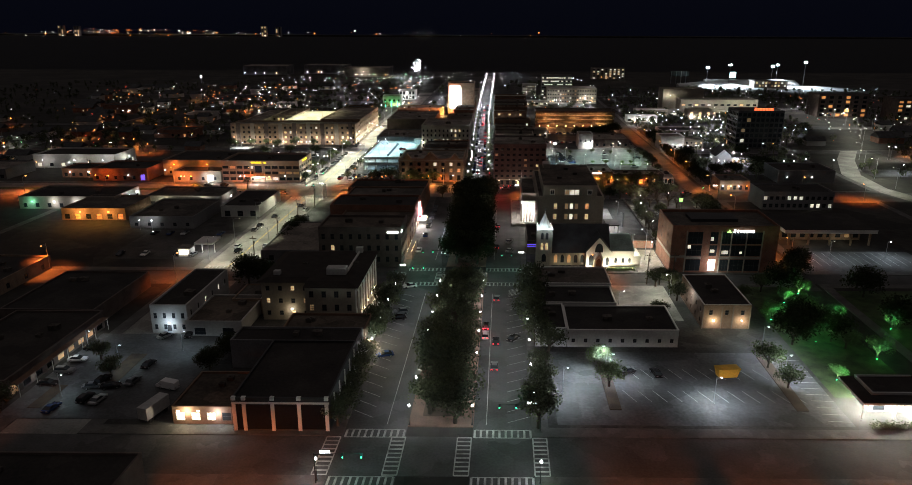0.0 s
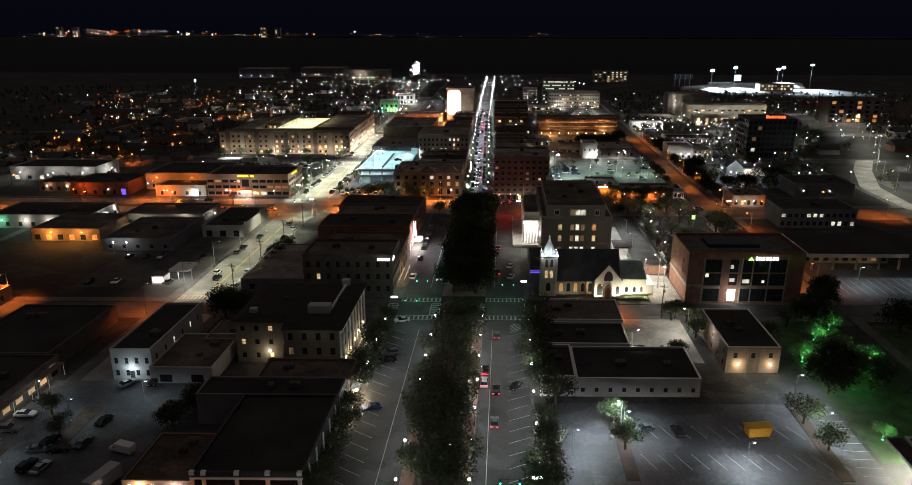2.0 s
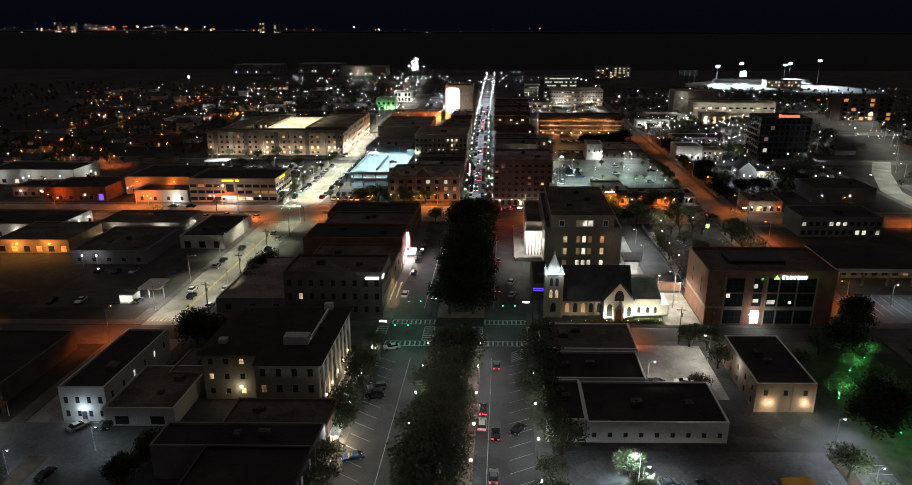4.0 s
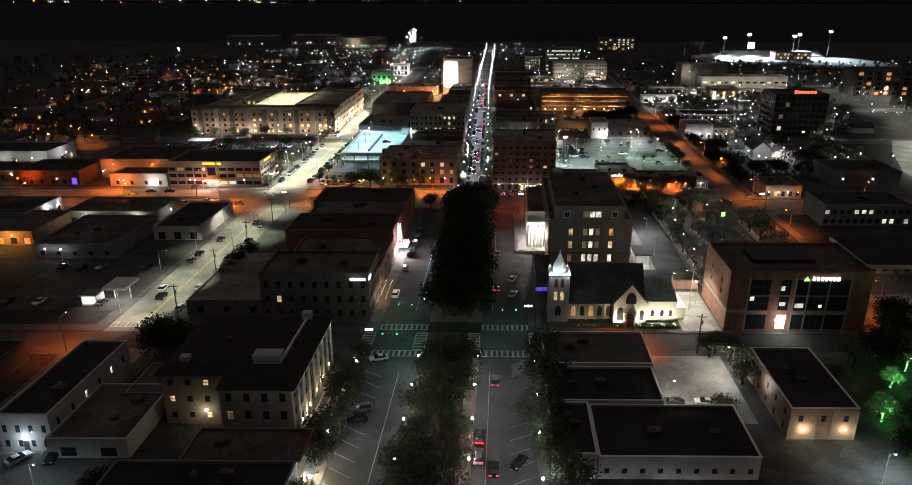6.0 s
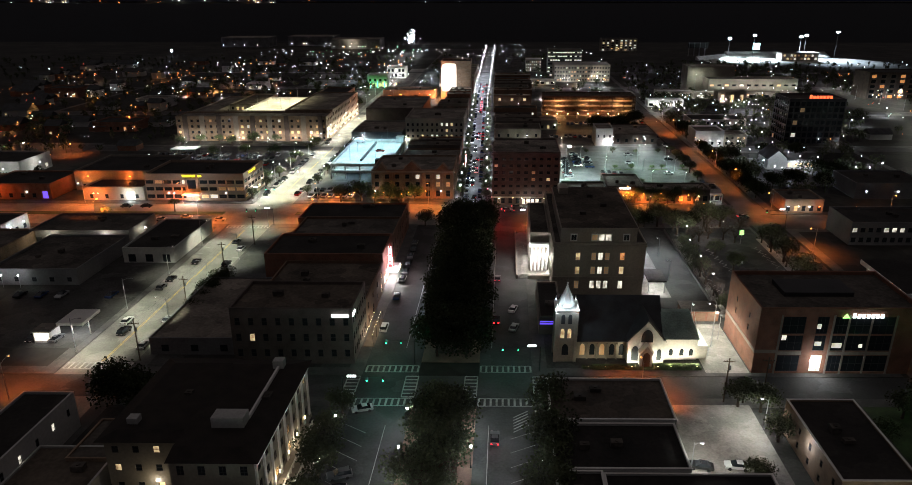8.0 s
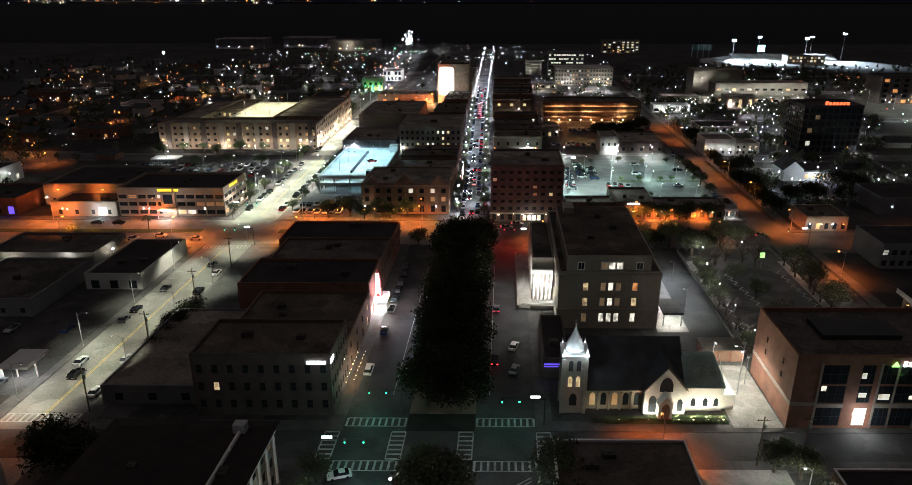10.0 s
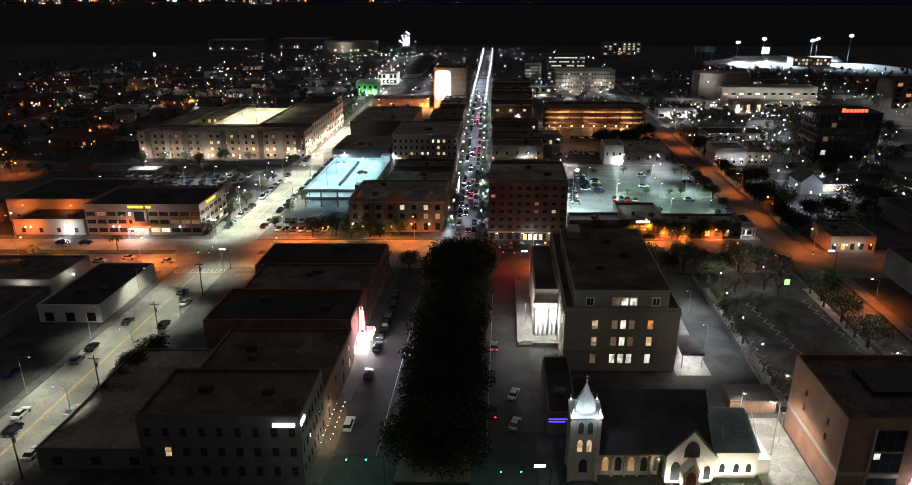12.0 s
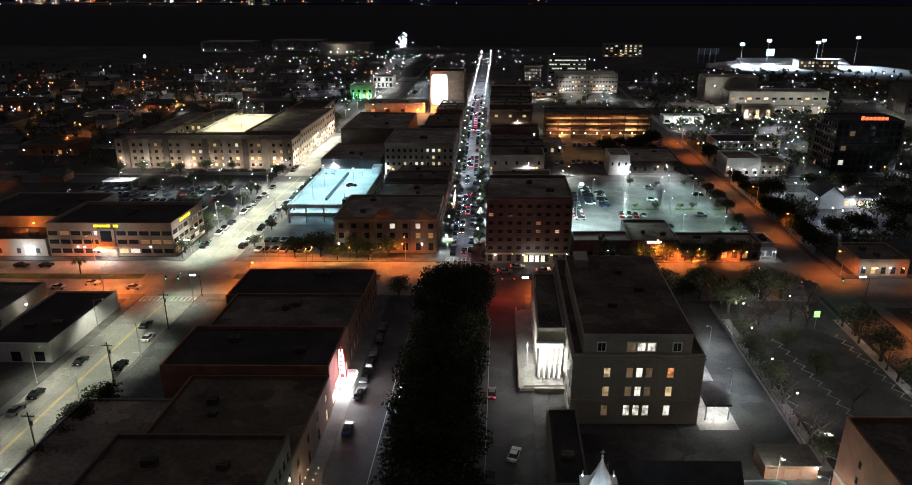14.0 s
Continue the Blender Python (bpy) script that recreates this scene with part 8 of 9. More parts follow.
for i in range(1500):
    if r_far.random() < 0.55:
        c = Vector((r_far.uniform(-620, -195), r_far.uniform(360, 960), 0))
    else:
        c = Vector((r_far.uniform(108, 480), r_far.uniform(470, 900), 0))
    if not off_road(c.x, c.y - K * c.x):
        continue
    hgt, wid = r_far.uniform(3.5, 8), r_far.uniform(1.2, 2.4)
    for k in range(34):
        d = Vector((r_far.gauss(0, 1), r_far.gauss(0, 1), r_far.gauss(0, 1))).normalized() * r_far.random() ** 0.4
        p = c + Vector((d.x * wid, d.y * wid, hgt * 0.66 + d.z * hgt * 0.34))
        q = Vector((r_far.gauss(0, 1), r_far.gauss(0, 1), r_far.gauss(0.6, 1))).to_track_quat("Z", "Y")
        s = r_far.uniform(0.7, 1.3)
        clumps.hull([p + q @ Vector(o) * s for o in ((-0.5, -0.4, 0), (0.1, -0.55, 0.15), (0.6, 0.1, 0), (0.0, 0.5, 0.1))], [(0, 1, 2, 3)])
    clumps.tube(c, c + Vector((0, 0, hgt * 0.5)), 0.25, 0.12, 4)
woods = clumps.part("far_trees", M["leaf"], None)
tagged(woods, "dark scattered trees of the far neighbourhoods", "trees", kind="stuff")


def specks(name, label, material, places, size):
    s = Shape()
    for x, y, z in places:
        r = size * (0.24 + 1.35 * r_far.random() ** 3.5) * (0.45 + min(y, 1300) / 900)
        s.hull([(x - r, y, z), (x, y - r, z), (x + r, y, z), (x, y + r, z), (x, y, z + r), (x, y, z - r)],
               [(0, 1, 4), (1, 2, 4), (2, 3, 4), (3, 0, 4), (1, 0, 5), (2, 1, 5), (3, 2, 5), (0, 3, 5)])
    ob = s.part(name, material, None)
    return tagged(ob, label, "lights", kind="stuff")


def scatter(n, u0, u1, v0, v1, z0=2.5, z1=7.0):
    """Points of light in loose clusters, as along streets and yards, with some strays."""
    hubs = [(r_far.uniform(u0, u1), v0 + (v1 - v0) * r_far.random() ** 0.9) for _ in range(max(2, n // 5))]
    out = []
    for _ in range(n):
        if r_far.random() < 0.3:
            a, b = r_far.uniform(u0, u1), r_far.uniform(v0, v1)
        else:
            a, b = r_far.choice(hubs)
            a, b = a + r_far.gauss(0, 9), b + r_far.gauss(0, 7)
        out.append((a, b, r_far.uniform(z0, z1)))
    return out


FAR_WHITE = glow("far_white_points", (0.98, 0.96, 0.92), 5.2)
FAR_COOL = glow("far_cool_points", (0.75, 0.92, 1.0), 5.6)
FAR_ORANGE = glow("far_orange_points", (1.0, 0.24, 0.05), 3.4)
FAR_RED = glow("far_red_points", (1.0, 0.08, 0.05), 4.0)
FAR_GREEN = glow("far_green_points", (0.3, 1.0, 0.45), 1.8)
specks("distant_lights", "scattered white points of light over the far town", FAR_WHITE,
       scatter(64, -430, -200, 360, 900) + scatter(34, -640, -430, 400, 840) + scatter(64, -320, -100, 575, 1050) + scatter(110, 150, 480, 520, 880) + scatter(70, -80, 100, 610, 1100, 3, 12) + scatter(80, -300, 0, 900, 1180) + scatter(40, 105, 200, 470, 640), 0.35)
specks("distant_lights", "scattered cool white points of light over the far town", FAR_COOL,
       scatter(40, -430, -200, 360, 900) + scatter(16, -640, -430, 400, 840) + scatter(70, -320, -100, 575, 1050) + scatter(110, 150, 480, 500, 880) + scatter(44, -80, 100, 610, 1100, 3, 12) + scatter(40, 105, 200, 470, 640), 0.35)
specks("distant_lights", "scattered orange points of light over the far town", FAR_ORANGE,
       scatter(130, -430, -200, 345, 880) + scatter(34, -640, -430, 400, 820) + scatter(90, -320, -100, 500, 1000) + scatter(70, 150, 480, 480, 800), 0.36)
specks("distant_lights", "scattered red points of light over the far town", FAR_RED, scatter(34, -600, -190, 400, 850) + scatter(24, 105, 480, 520, 800), 0.36)
specks("distant_lights", "scattered green points of light over the far town", FAR_GREEN, scatter(10, -600, -190, 400, 850) + scatter(26, -290, -100, 940, 1120), 0.4)
far_lamp = arm_lamp("street lamp in a far neighbourhood", 1100, (1, 0.42, 0.12), "bulb_sodium", 8.0, 1.5, "far street lamps", 0.4)
series(far_lamp, [(r_far.uniform(-420, -205), r_far.uniform(370, 780), r_far.uniform(0, 360), -0.02) for _ in range(22)])
far_lamp = arm_lamp("white street lamp in a far neighbourhood", 900, (1, 0.93, 0.8), "bulb", 8.0, 1.5, "far street lamps", 0.4)
series(far_lamp, [(r_far.uniform(-400, -205), r_far.uniform(400, 800), r_far.uniform(0, 360), -0.02) for _ in range(8)] + [(r_far.uniform(205, 400), r_far.uniform(400, 640), r_far.uniform(0, 360), -0.02) for _ in range(10)]
       + [(-250, 720, 0, -0.02), (-150, 620, 0, KERB), (-180, 640, 0, KERB), (-130, 660, 0, KERB), (-110, 730, 0, KERB), (-125, 745, 90, KERB), (-150, 780, 0, KERB)])

# winding lit road by the bay
rd = Shape()
for (ua, va), (ub, vb) in zip(WINDING, WINDING[1:]):
    d = Vector((ub - ua, vb - va)).normalized()
    nx, ny = -d.y * 5, d.x * 5
    rd.poly([(ua - nx - d.x, va - ny - d.y), (ub - nx + d.x, vb - ny + d.y), (ub + nx + d.x, vb + ny + d.y), (ua + nx - d.x, va + ny - d.y)], -0.02, 0.02)
tagged(rd.part("road", M["old_lit_street"], None), "pale winding road lit by street lamps", "road", kind="structure")
series(arm_lamp("tall lamp beside the winding road", 1700, (0.95, 0.98, 0.82), "bulb_street", 11.0, 3.0, "lamps along the winding road", 0.28, 158), [(u + 9, v, 180, -0.02) for u, v in ((268, 640), (273, 612), (276, 584), (266, 545), (255, 515), (243, 487), (228, 458), (213, 430), (202, 402), (195, 375), (193, 350))])

# gabled white hall with a lit annex
gh = thing("gabled_hall", 127.6, 412, "white gabled hall with a lamp-lit annex", "hall", z=KERB - 0.005)
Shape().prism_y([(0, 0), (9, 0), (9, 5.2), (4.5, 9.0), (0, 5.2)], 0, 13).part("body", M["white"], gh)
Shape().prism_y([(-0.5, 5.0), (4.5, 9.2), (9.5, 5.0), (9.5, 5.4), (4.5, 9.7), (-0.5, 5.4)], -0.4, 13.4).part("roof", M["slate"], gh)
Shape().box(9, 24, 1, 14, 0, 4.2).part("annex", M["white"], gh)
Shape().box(8.8, 24.3, 0.7, 14.3, 4.2, 4.5).part("annex_roof", M["black_roof"], gh)
for i in range(5):
    Shape().box(10.2 + i * 2.8, 12.0 + i * 2.8, 0.94, 1.0, 1.0, 3.0).part("window", M["lit_dim"], gh)
for x in (13, 21):
    Shape().ball((x, 0.4, 3.4), 0.3, seg=8, rings=5).part("wall_lamp", M["bulb_cool"], gh)
    light(gh, (x, -1.6 + K * x, 3.4), 90, (0.92, 0.95, 1.0), 0.2)
light(gh, (4.5, -6, 5.3), 70, (0.92, 0.95, 1.0), 0.25)
Shape().tube((4.5, -6, 0), (4.5, -6, 5.2), 0.07, 0.05, 6).part("lamp_post", M["metal"], gh)
series(globe_lamp("cool white yard lamp", 300, COOL, "bulb_cool", 6.0, 0.32), [(124, 429), (122.6, 405), (123.7, 393), (134.5, 399), (160, 392), (176, 400), (190, 396)])

shore = sheet("far_shore", -4300, 2600, 4560, 4700, -2, 9, M["ground"], "low dark shore across the bay", "shore")
pts_w, pts_o = [], []
for i in range(80):
    u = -3900 + 3300 * r_far.random() if r_far.random() < 0.6 else r_far.uniform(-3900, 400)
    (pts_w if r_far.random() < 0.7 else pts_o).append((u, 4540, 10 + r_far.gauss(8, 7)))
for i in range(85):
    u = r_far.gauss(-2480, 260)
    (pts_w if r_far.random() < 0.5 else pts_o).append((u, 4535, 14 + r_far.gauss(12, 9)))
specks("far_shore_lights", "tiny white lights along the far shore", FAR_WHITE, pts_w, 1.5)
specks("far_shore_lights", "tiny orange lights along the far shore", FAR_ORANGE, pts_o, 1.8)
for u, h in ((-2790, 60), (-2690, 58), (-1520, 60), (-1430, 58)):
    building("shore_tower", u, u + 36, 4520 - K * 0, 4540, h, "grey", "black_roof", "distant waterfront apartment tower with a few lights", front=(3, storeys(5, h - 1), 5.0), lit=((0.5, "lit_warm"),), seed=int(-u), parapet=0, units=0, base=-0.6)

# ---- lamps on the middle-distance buildings ----
for label, lamps in (
    ("big pale store with floodlit white walls", ((8, -4, 5, 260), (26, -4, 5, 260), (42, -4, 5, 260), (50, 10, 5, 400))),
    ("low brick diner with round wall lamps", ((5, -1.2, 3, 90), (15, -1.2, 3, 90))),
    ("low garage shop with a wide roof", ((8, -1.5, 3.4, 300), (26, -1.5, 3.4, 300), (35.4, 8, 3.4, 200))),
    ("cream shop lit orange from the street", ((6, -8, 5, 900), (20, -8, 5, 900))),
    ("white two-part store with lamps on its wall", ((2, -1.6, 3.4, 110), (8, -1.6, 3.4, 90), (13, -1.6, 3.4, 110))),
    ("small pale office beside the white store", ((2, -1.6, 3, 60), (9, -1.6, 3, 60))),
    ("small white hall with a lamp over its door", ((4.5, -1.6, 3.4, 200),)),
    ("low pale terrace wing of the civic hall", ((4, -4, 5, 900), (32, -4, 5, 900), (52, -4, 5, 900), (72, -4, 5, 900))),
    ("long pale civic hall with two lit window bands", ((10, -6, 8, 900), (30, -6, 8, 900), (50, -6, 8, 900), (68, -6, 8, 900))),
    ("blank pale stage tower of the civic building", ((6, -3, 16, 700),)),
    ("low pale side wing with lamps", ((5, -4, 4, 800), (20, -4, 4, 800))),
    ("small classical pavilion glowing warm", ((4, -3, 2, 420), (16, -3, 2, 420))),
    ("low white market hall under lamps", ((6, -3, 4, 1500), (20, -3, 4, 1500))),
    ("pale civic building bathed in white light", ((3, -5, 3, 1500), (13, -5, 3, 1500), (20, 6, 3, 1500))),
    ("broad pale office slab with window rows", ((10, -4, 4, 1800), (40, -4, 4, 1800))),
    ("cream corner building with warm lit windows", ((6, -3, 4, 500), (18, -3, 4, 500))),
    ("large grey harbour shed", ((30, -6, 8, 2500),)),
):
    b = ALL[label]
    tint = SODIUM if "orange" in label else (1, 0.97, 0.88) if "pale" in label or "white" in label else WARM
    for x, y, z, p in lamps:
        Shape().tube((x, y, -0.1), (x, y, z + 0.1), 0.07, 0.05, 5).part("lamp_post", M["metal"], b)
        Shape().ball((x, y, z + 0.25), 0.32, seg=8, rings=5).part("lamp_globe", M["bulb_sodium" if tint == SODIUM else "bulb"], b)
        light(b, (x, y + K * x, z + 0.25), p, tint, 0.36)

# ---- single bright lights of the far town ----
mast = thing("light_mast", -422, 991, "tall mast with a blue-white floodlight", "light mast")
Shape().tube((0, 0, -0.02), (0, 0, 9), 0.35, 0.2, 6).part("pole", M["metal"], mast, shear=False)
Shape().ball((0, 0, 8), 1.2, 2.0, 8, 6).part("flood_lamp", M["bulb_cool"], mast, shear=False)
ht = thing("harbour_tower", -150, 1240, "steel harbour tower crowded with white lamps", "tower")
for x in (-5, 5):
    for y in (-3, 3):
        Shape().tube((x, y, -0.02), (x * 0.6, y * 0.6, 20), 0.5, 0.3, 5).part("leg", M["metal"], ht, shear=False)
for i in range(3):
    Shape().box(-5 + i * 0.6, 5 - i * 0.6, -3, 3, 4 + i * 6, 4.6 + i * 6).part("platform", M["metal"], ht, shear=False)
r_t = random.Random(9)
for i in range(46):
    Shape().ball((r_t.gauss(0, 4.2), -3.2, min(22, max(0.6, r_t.gauss(8, 5)))), r_t.uniform(0.5, 1.2), seg=6, rings=4).part("lamp", M["bulb"], ht, shear=False)
gh_ob = ALL["ornate hall flooded with green light"]
for x in (3, 9, 15):
    light(gh_ob, (x, -1.6 + K * x, 5.2), 28, (0.25, 1.0, 0.12), 0.3)
    Shape().box(x - 0.2, x + 0.2, -3.2, -2.8, 0, 5.0).part("ground_lamp", M["green_light"], gh_ob)
dh = ALL["dark tall-fronted hall on the boulevard"]
Shape().box(5.0, 9.5, -0.2, -0.02, 5.9, 6.5).part("lit_sign", M["sign_white"], dh, "white lit sign strip")
ps = thing("pole_sign", 81.5, 306.6, "small green lit sign on a post by the car park", "sign", z=KERB)
Shape().tube((0, 0, 0), (0, 0, 3.4), 0.08, 0.08, 6).part("post", M["metal"], ps, shear=False)
Shape().box(-0.7, 0.7, -0.1, 0.1, 3.4, 5.0).part("panel", M["sign_green"], ps, "green lit panel", shear=False)
bays_w = marking(0, 0, "white bay lines in the lot beyond the bank")
for i in range(13):
    stripe(bays_w, 109 + i * 3, 241, 0.13, 5.0, KERB + 0.014)
    stripe(bays_w, 109 + i * 3, 233.5, 0.13, 9.0, KERB + 0.014)
for u, v, tone in ((-191, 322.5, "c"), (-193.6, 311, "c"), (-134, 302, "c"), (-128, 293.5, "w"), (-119, 291.3, "c"), (-145, 268, "w"), (-140, 268, "w")):
    yl = thing("yard_lamp", u, v, "bright lamp on a short post in a work yard", "yard lamp", "yard lamps", z=KERB)
    Shape().tube((0, 0, -0.16), (0, 0, 3.8), 0.07, 0.05, 6).part("post", M["metal"], yl, shear=False)
    Shape().ball((0, 0, 3.9), 0.3, seg=8, rings=5).part("globe", M["bulb_cool" if tone == "c" else "bulb"], yl, shear=False)
    light(yl, (0, 0, 3.9), 70, COOL if tone == "c" else WHITE, 0.32)

# ---- more of the middle distance ----
for u, v in ((-89.5, 668), (-54, 634)):
    series(arm_lamp("orange lamp over the yard beside the lit panel", 6500, (1, 0.45, 0.12), "bulb_sodium", 8.0, 1.2, "orange sodium lamps", 0.7, 150), [(u, v, 270)])
series(globe_lamp("cool white lamp among dark trees", 420, COOL, "bulb_cool", 5.0, 0.34, True),
       [(112, 490), (126, 505), (140, 492), (158, 520), (170, 545), (150, 560), (118, 556), (134, 575), (176, 580), (186, 520), (200, 560), (164, 500)])
series(globe_lamp("white lamp in a leafy yard", 700, (0.95, 1.0, 0.86), "bulb", 5.0, 0.34, True), [(108, 570), (122, 590), (143, 534), (166, 532), (112, 585), (186, 604)])
series(arm_lamp("white pole lamp in the broad car park", 700, (0.95, 1.0, 0.9), "bulb", 7.0, 1.0, "car park lamps", 0.26, 150),
       [(-143, 429, 0), (-130, 431, 0), (-125, 447, 0), (-108.4, 438, 0), (-107, 396, 0), (-166, 440, 0), (-172, 412, 0)])
series(globe_lamp("small lamp along the pale street", 260, (1, 0.96, 0.82), "bulb", 4.6, 0.28, True),
       [(-103.4, 386 + 22 * i) for i in range(9)] + [(-82.8, 397 + 22 * i) for i in range(8)])
canopy = thing("open_shelter", -173, 438, "small open shelter with a pale lit roof", "shelter", z=KERB)
Shape().box(0, 13, 0, 7, 3.2, 3.6).part("roof", M["trim"], canopy)
for x in (0.4, 12.6):
    for y in (0.4, 6.6):
        Shape().tube((x, y + K * 0, 0), (x, y, 3.2), 0.12, 0.12, 6).part("post", M["metal"], canopy)
light(canopy, (6, -2, 5.0), 120, COOL, 0.2)
Shape().tube((6, -2, 0), (6, -2, 4.8), 0.06, 0.05, 6).part("lamp_post", M["metal"], canopy)
gw = thing("garden_wall", -146, 456.5 + 6.4, "low pale garden wall before the apartment block", "wall", z=KERB)
Shape().box(0, 40, 0, 0.3, 0, 1.6).part("wall", M["stone"], gw)
Shape().box(-0.1, 40.1, -0.05, 0.35, 1.6, 1.72).part("coping", M["concrete"], gw)
gr = ALL["brown corner store with a green lit fascia"]
Shape().box(22.0, 22.12, 4, 12, 6.9, 7.4).part("neon_strip", M["sign_green"], gr, "green neon strip")
ps_shop = ALL["small shop with a white lit porch"]
light(ps_shop, (2.4, -1.6, 2.6), 120, WHITE, 0.2)
Shape().box(-0.2, 5.0, -2.6, -0.02, 3.2, 3.45).part("porch_roof", M["trim"], ps_shop)
for x in (0.0, 4.6):
    Shape().box(x, x + 0.25, -2.5, -2.25, 0, 3.2).part("porch_post", M["trim"], ps_shop)
bs = ALL["low orange-lit brick shop on the corner"]
for x, tone, c in ((1.5, "bulb", WHITE), (5.5, "bulb_warm", WARM), (9.5, "bulb", WHITE), (13.5, "bulb_sodium", SODIUM)):
    Shape().box(x - 0.2, x + 0.2, -0.35, 0, 2.6, 2.85).part("wall_lamp", M[tone], bs)
    light(bs, (x, -1.3 + K * x, 2.6), 26, c, 0.15)
# lamps in front of the garage
for i in range(9):
    gl = thing("street_lamp", 29 + i * 6.8, 549.5, "short orange lamp before the garage", "street lamp", "garage lamps", z=KERB)
    Shape().tube((0, 0, 0), (0, 0, 3.4), 0.06, 0.05, 6).part("post", M["pole"], gl, shear=False)
    Shape().ball((0, 0, 3.55), 0.42, seg=8, rings=5).part("globe", M["bulb_warm"], gl, shear=False)
    if i % 4 == 1:
        light(gl, (0, -1.2, 3.4), 260, SODIUM, 0.2)
# lit trees, shrubs and street trees
r_tr = random.Random(77)
for u, v in ((62, 385), (84, 382), (44, 446), (58, 446.5), (70, 446), (82, 446)):
    tree("street", u, v, r_tr.randrange(99), r_tr.uniform(0.35, 0.55))
for u in (55, 61, 72.5, 77, 87):
    tree("park", u + r_tr.uniform(-1, 1), 411, r_tr.randrange(99), r_tr.uniform(0.3, 0.42), KERB + 0.12)
for i in range(11):
    tree("oak", 105.6, 364 + i * 8 + r_tr.uniform(-2, 2), r_tr.randrange(99), r_tr.uniform(0.55, 0.85))
    if i % 2:
        tree("street", 88.6, 384 + i * 7, r_tr.randrange(99), r_tr.uniform(0.7, 1.0))
for u, v in ((106, 452), (150, 390), (148, 402), (118, 378), (128, 380), (140, 379), (112, 400), (113, 425), (152, 440), (138, 446), (60, 506), (70, 510), (80, 508), (76, 520), (66, 526), (84, 530), (56, 512), (108, 480), (107, 496), (108, 510)):
    tree("oak", u, v, r_tr.randrange(99), r_tr.uniform(0.6, 1.0))
for u, v in ((-106, 431), (-107, 386), (-112, 388), (-118, 436), (-135, 440), (-150, 436), (-150, 462.3), (-104.6, 462.4), (-170, 468), (-160, 470), (-180, 466), (-140, 469), (-128, 470)):
    tree("park", u, v, r_tr.randrange(99), r_tr.uniform(0.7, 1.0))

# arches with a yellow glow under the green hall
for i in range(6):
    Shape().box(1.0 + i * 2.9, 2.6 + i * 2.9, -0.12, -0.01, 0.3, 3.4).part("lit_arch", M["lit_warm"], gh_ob, "yellow lit archway")
# strings of lights on a shop front
shops = ALL["row of older shops with flat roofs"]
for i in range(6):
    y = 1.0 + i * 1.7
    Shape().tube((29.9, y, 3.4), (29.9, y + 1.7, 7.6), 0.10, 0.10, 5).part("light_string", M["sign_white" if i % 2 else "sign_red"], shops, "glowing string of lights")
    Shape().tube((29.95, y + 1.7, 3.4), (29.95, y, 7.6), 0.10, 0.10, 5).part("light_string", M["sign_red" if i % 2 else "sign_white"], shops, "glowing string of lights")
# lit shop in the foot of the tower
for x in (12.2, 14.0, 15.8, 17.6):
    Shape().box(x, x + 1.2, -0.2, -0.02, 0.5, 2.5).part("shop_front", M["lit_white" if x > 13 else "lit_warm"], tw, "bright glazed shop front")
light(tw, (15, -1.6 + K * 15, 2.4), 50, WHITE, 0.3)
# low orange lamps among the boulevard trees
series(globe_lamp("low orange lamp under a boulevard tree", 330, (1, 0.42, 0.08), "bulb_sodium", 4.2, 0.26, True), [(45, 353.9), (57, 353.9), (64, 353.9), (-48, 354.2), (-60, 354.2), (-38, 354.2)])
for u, v, s in ((50, 353.9, 0.8), (62, 354.0, 0.9), (67, 353.9, 0.7), (42, 353.9, 0.7), (-52, 354.4, 0.8), (-42, 354.4, 0.8)):
    tree("park", u, v, r_tr.randrange(99), s)

# ---- lamps and trees between the far buildings ----
r_up = random.Random(5)
series(globe_lamp("white lamp along the far end of the pale street", 1500, (0.92, 0.98, 0.98), "bulb", 5.0, 0.36, True),
       [(-104 - (v - 600) * 0.045 + s, v, 0, KERB if v < 820 else -0.02, r_up.uniform(0.7, 1.5)) for v in range(660, 1080, 30) for s in (-8 + r_up.uniform(-3, 3), 8 + r_up.uniform(-3, 3))])
# lamps added to lift the dark centre in place of lens glare
series(globe_lamp("added white fill lamp on a downtown cross street", 1500, (0.96, 0.97, 0.90), "bulb", 5.0, 0.30, True, "kerb_lamp"),
       [(u + r_up.uniform(-6, 6), v, 0, KERB, r_up.uniform(0.7, 1.2)) for v in (451.0, 463.2, 565.2, 576.0, 699.0, 709.2) for u in (-74, -50, 8, 34, 60, 82)])
# orange and white yard lamps, likewise added as fill for the centre
series(globe_lamp("added orange fill lamp in a downtown yard", 1100, (1, 0.42, 0.12), "bulb_sodium", 5.0, 0.36, True, "yard_lamp"),
       [(-66, 634, 0), (-78, 652, 0, KERB), (30, 618, 0), (48, 634, 0), (64, 622, 0), (40, 664, 0), (70, 668, 0), (30, 716, 0), (66, 722, 0)])
series(globe_lamp("added white fill lamp in a downtown yard", 1300, (0.92, 0.97, 1.0), "bulb_cool", 5.0, 0.34, True, "yard_lamp"),
       [(-66, 726, 0), (-74, 752, 0), (-66, 786, 0), (30, 756, 0), (34, 778, 0), (60, 736, 0), (84, 728, 0), (30, 640, 0), (76, 646, 0), (54, 690, 0), (-70, 806, 0), (16, 796, 0)])
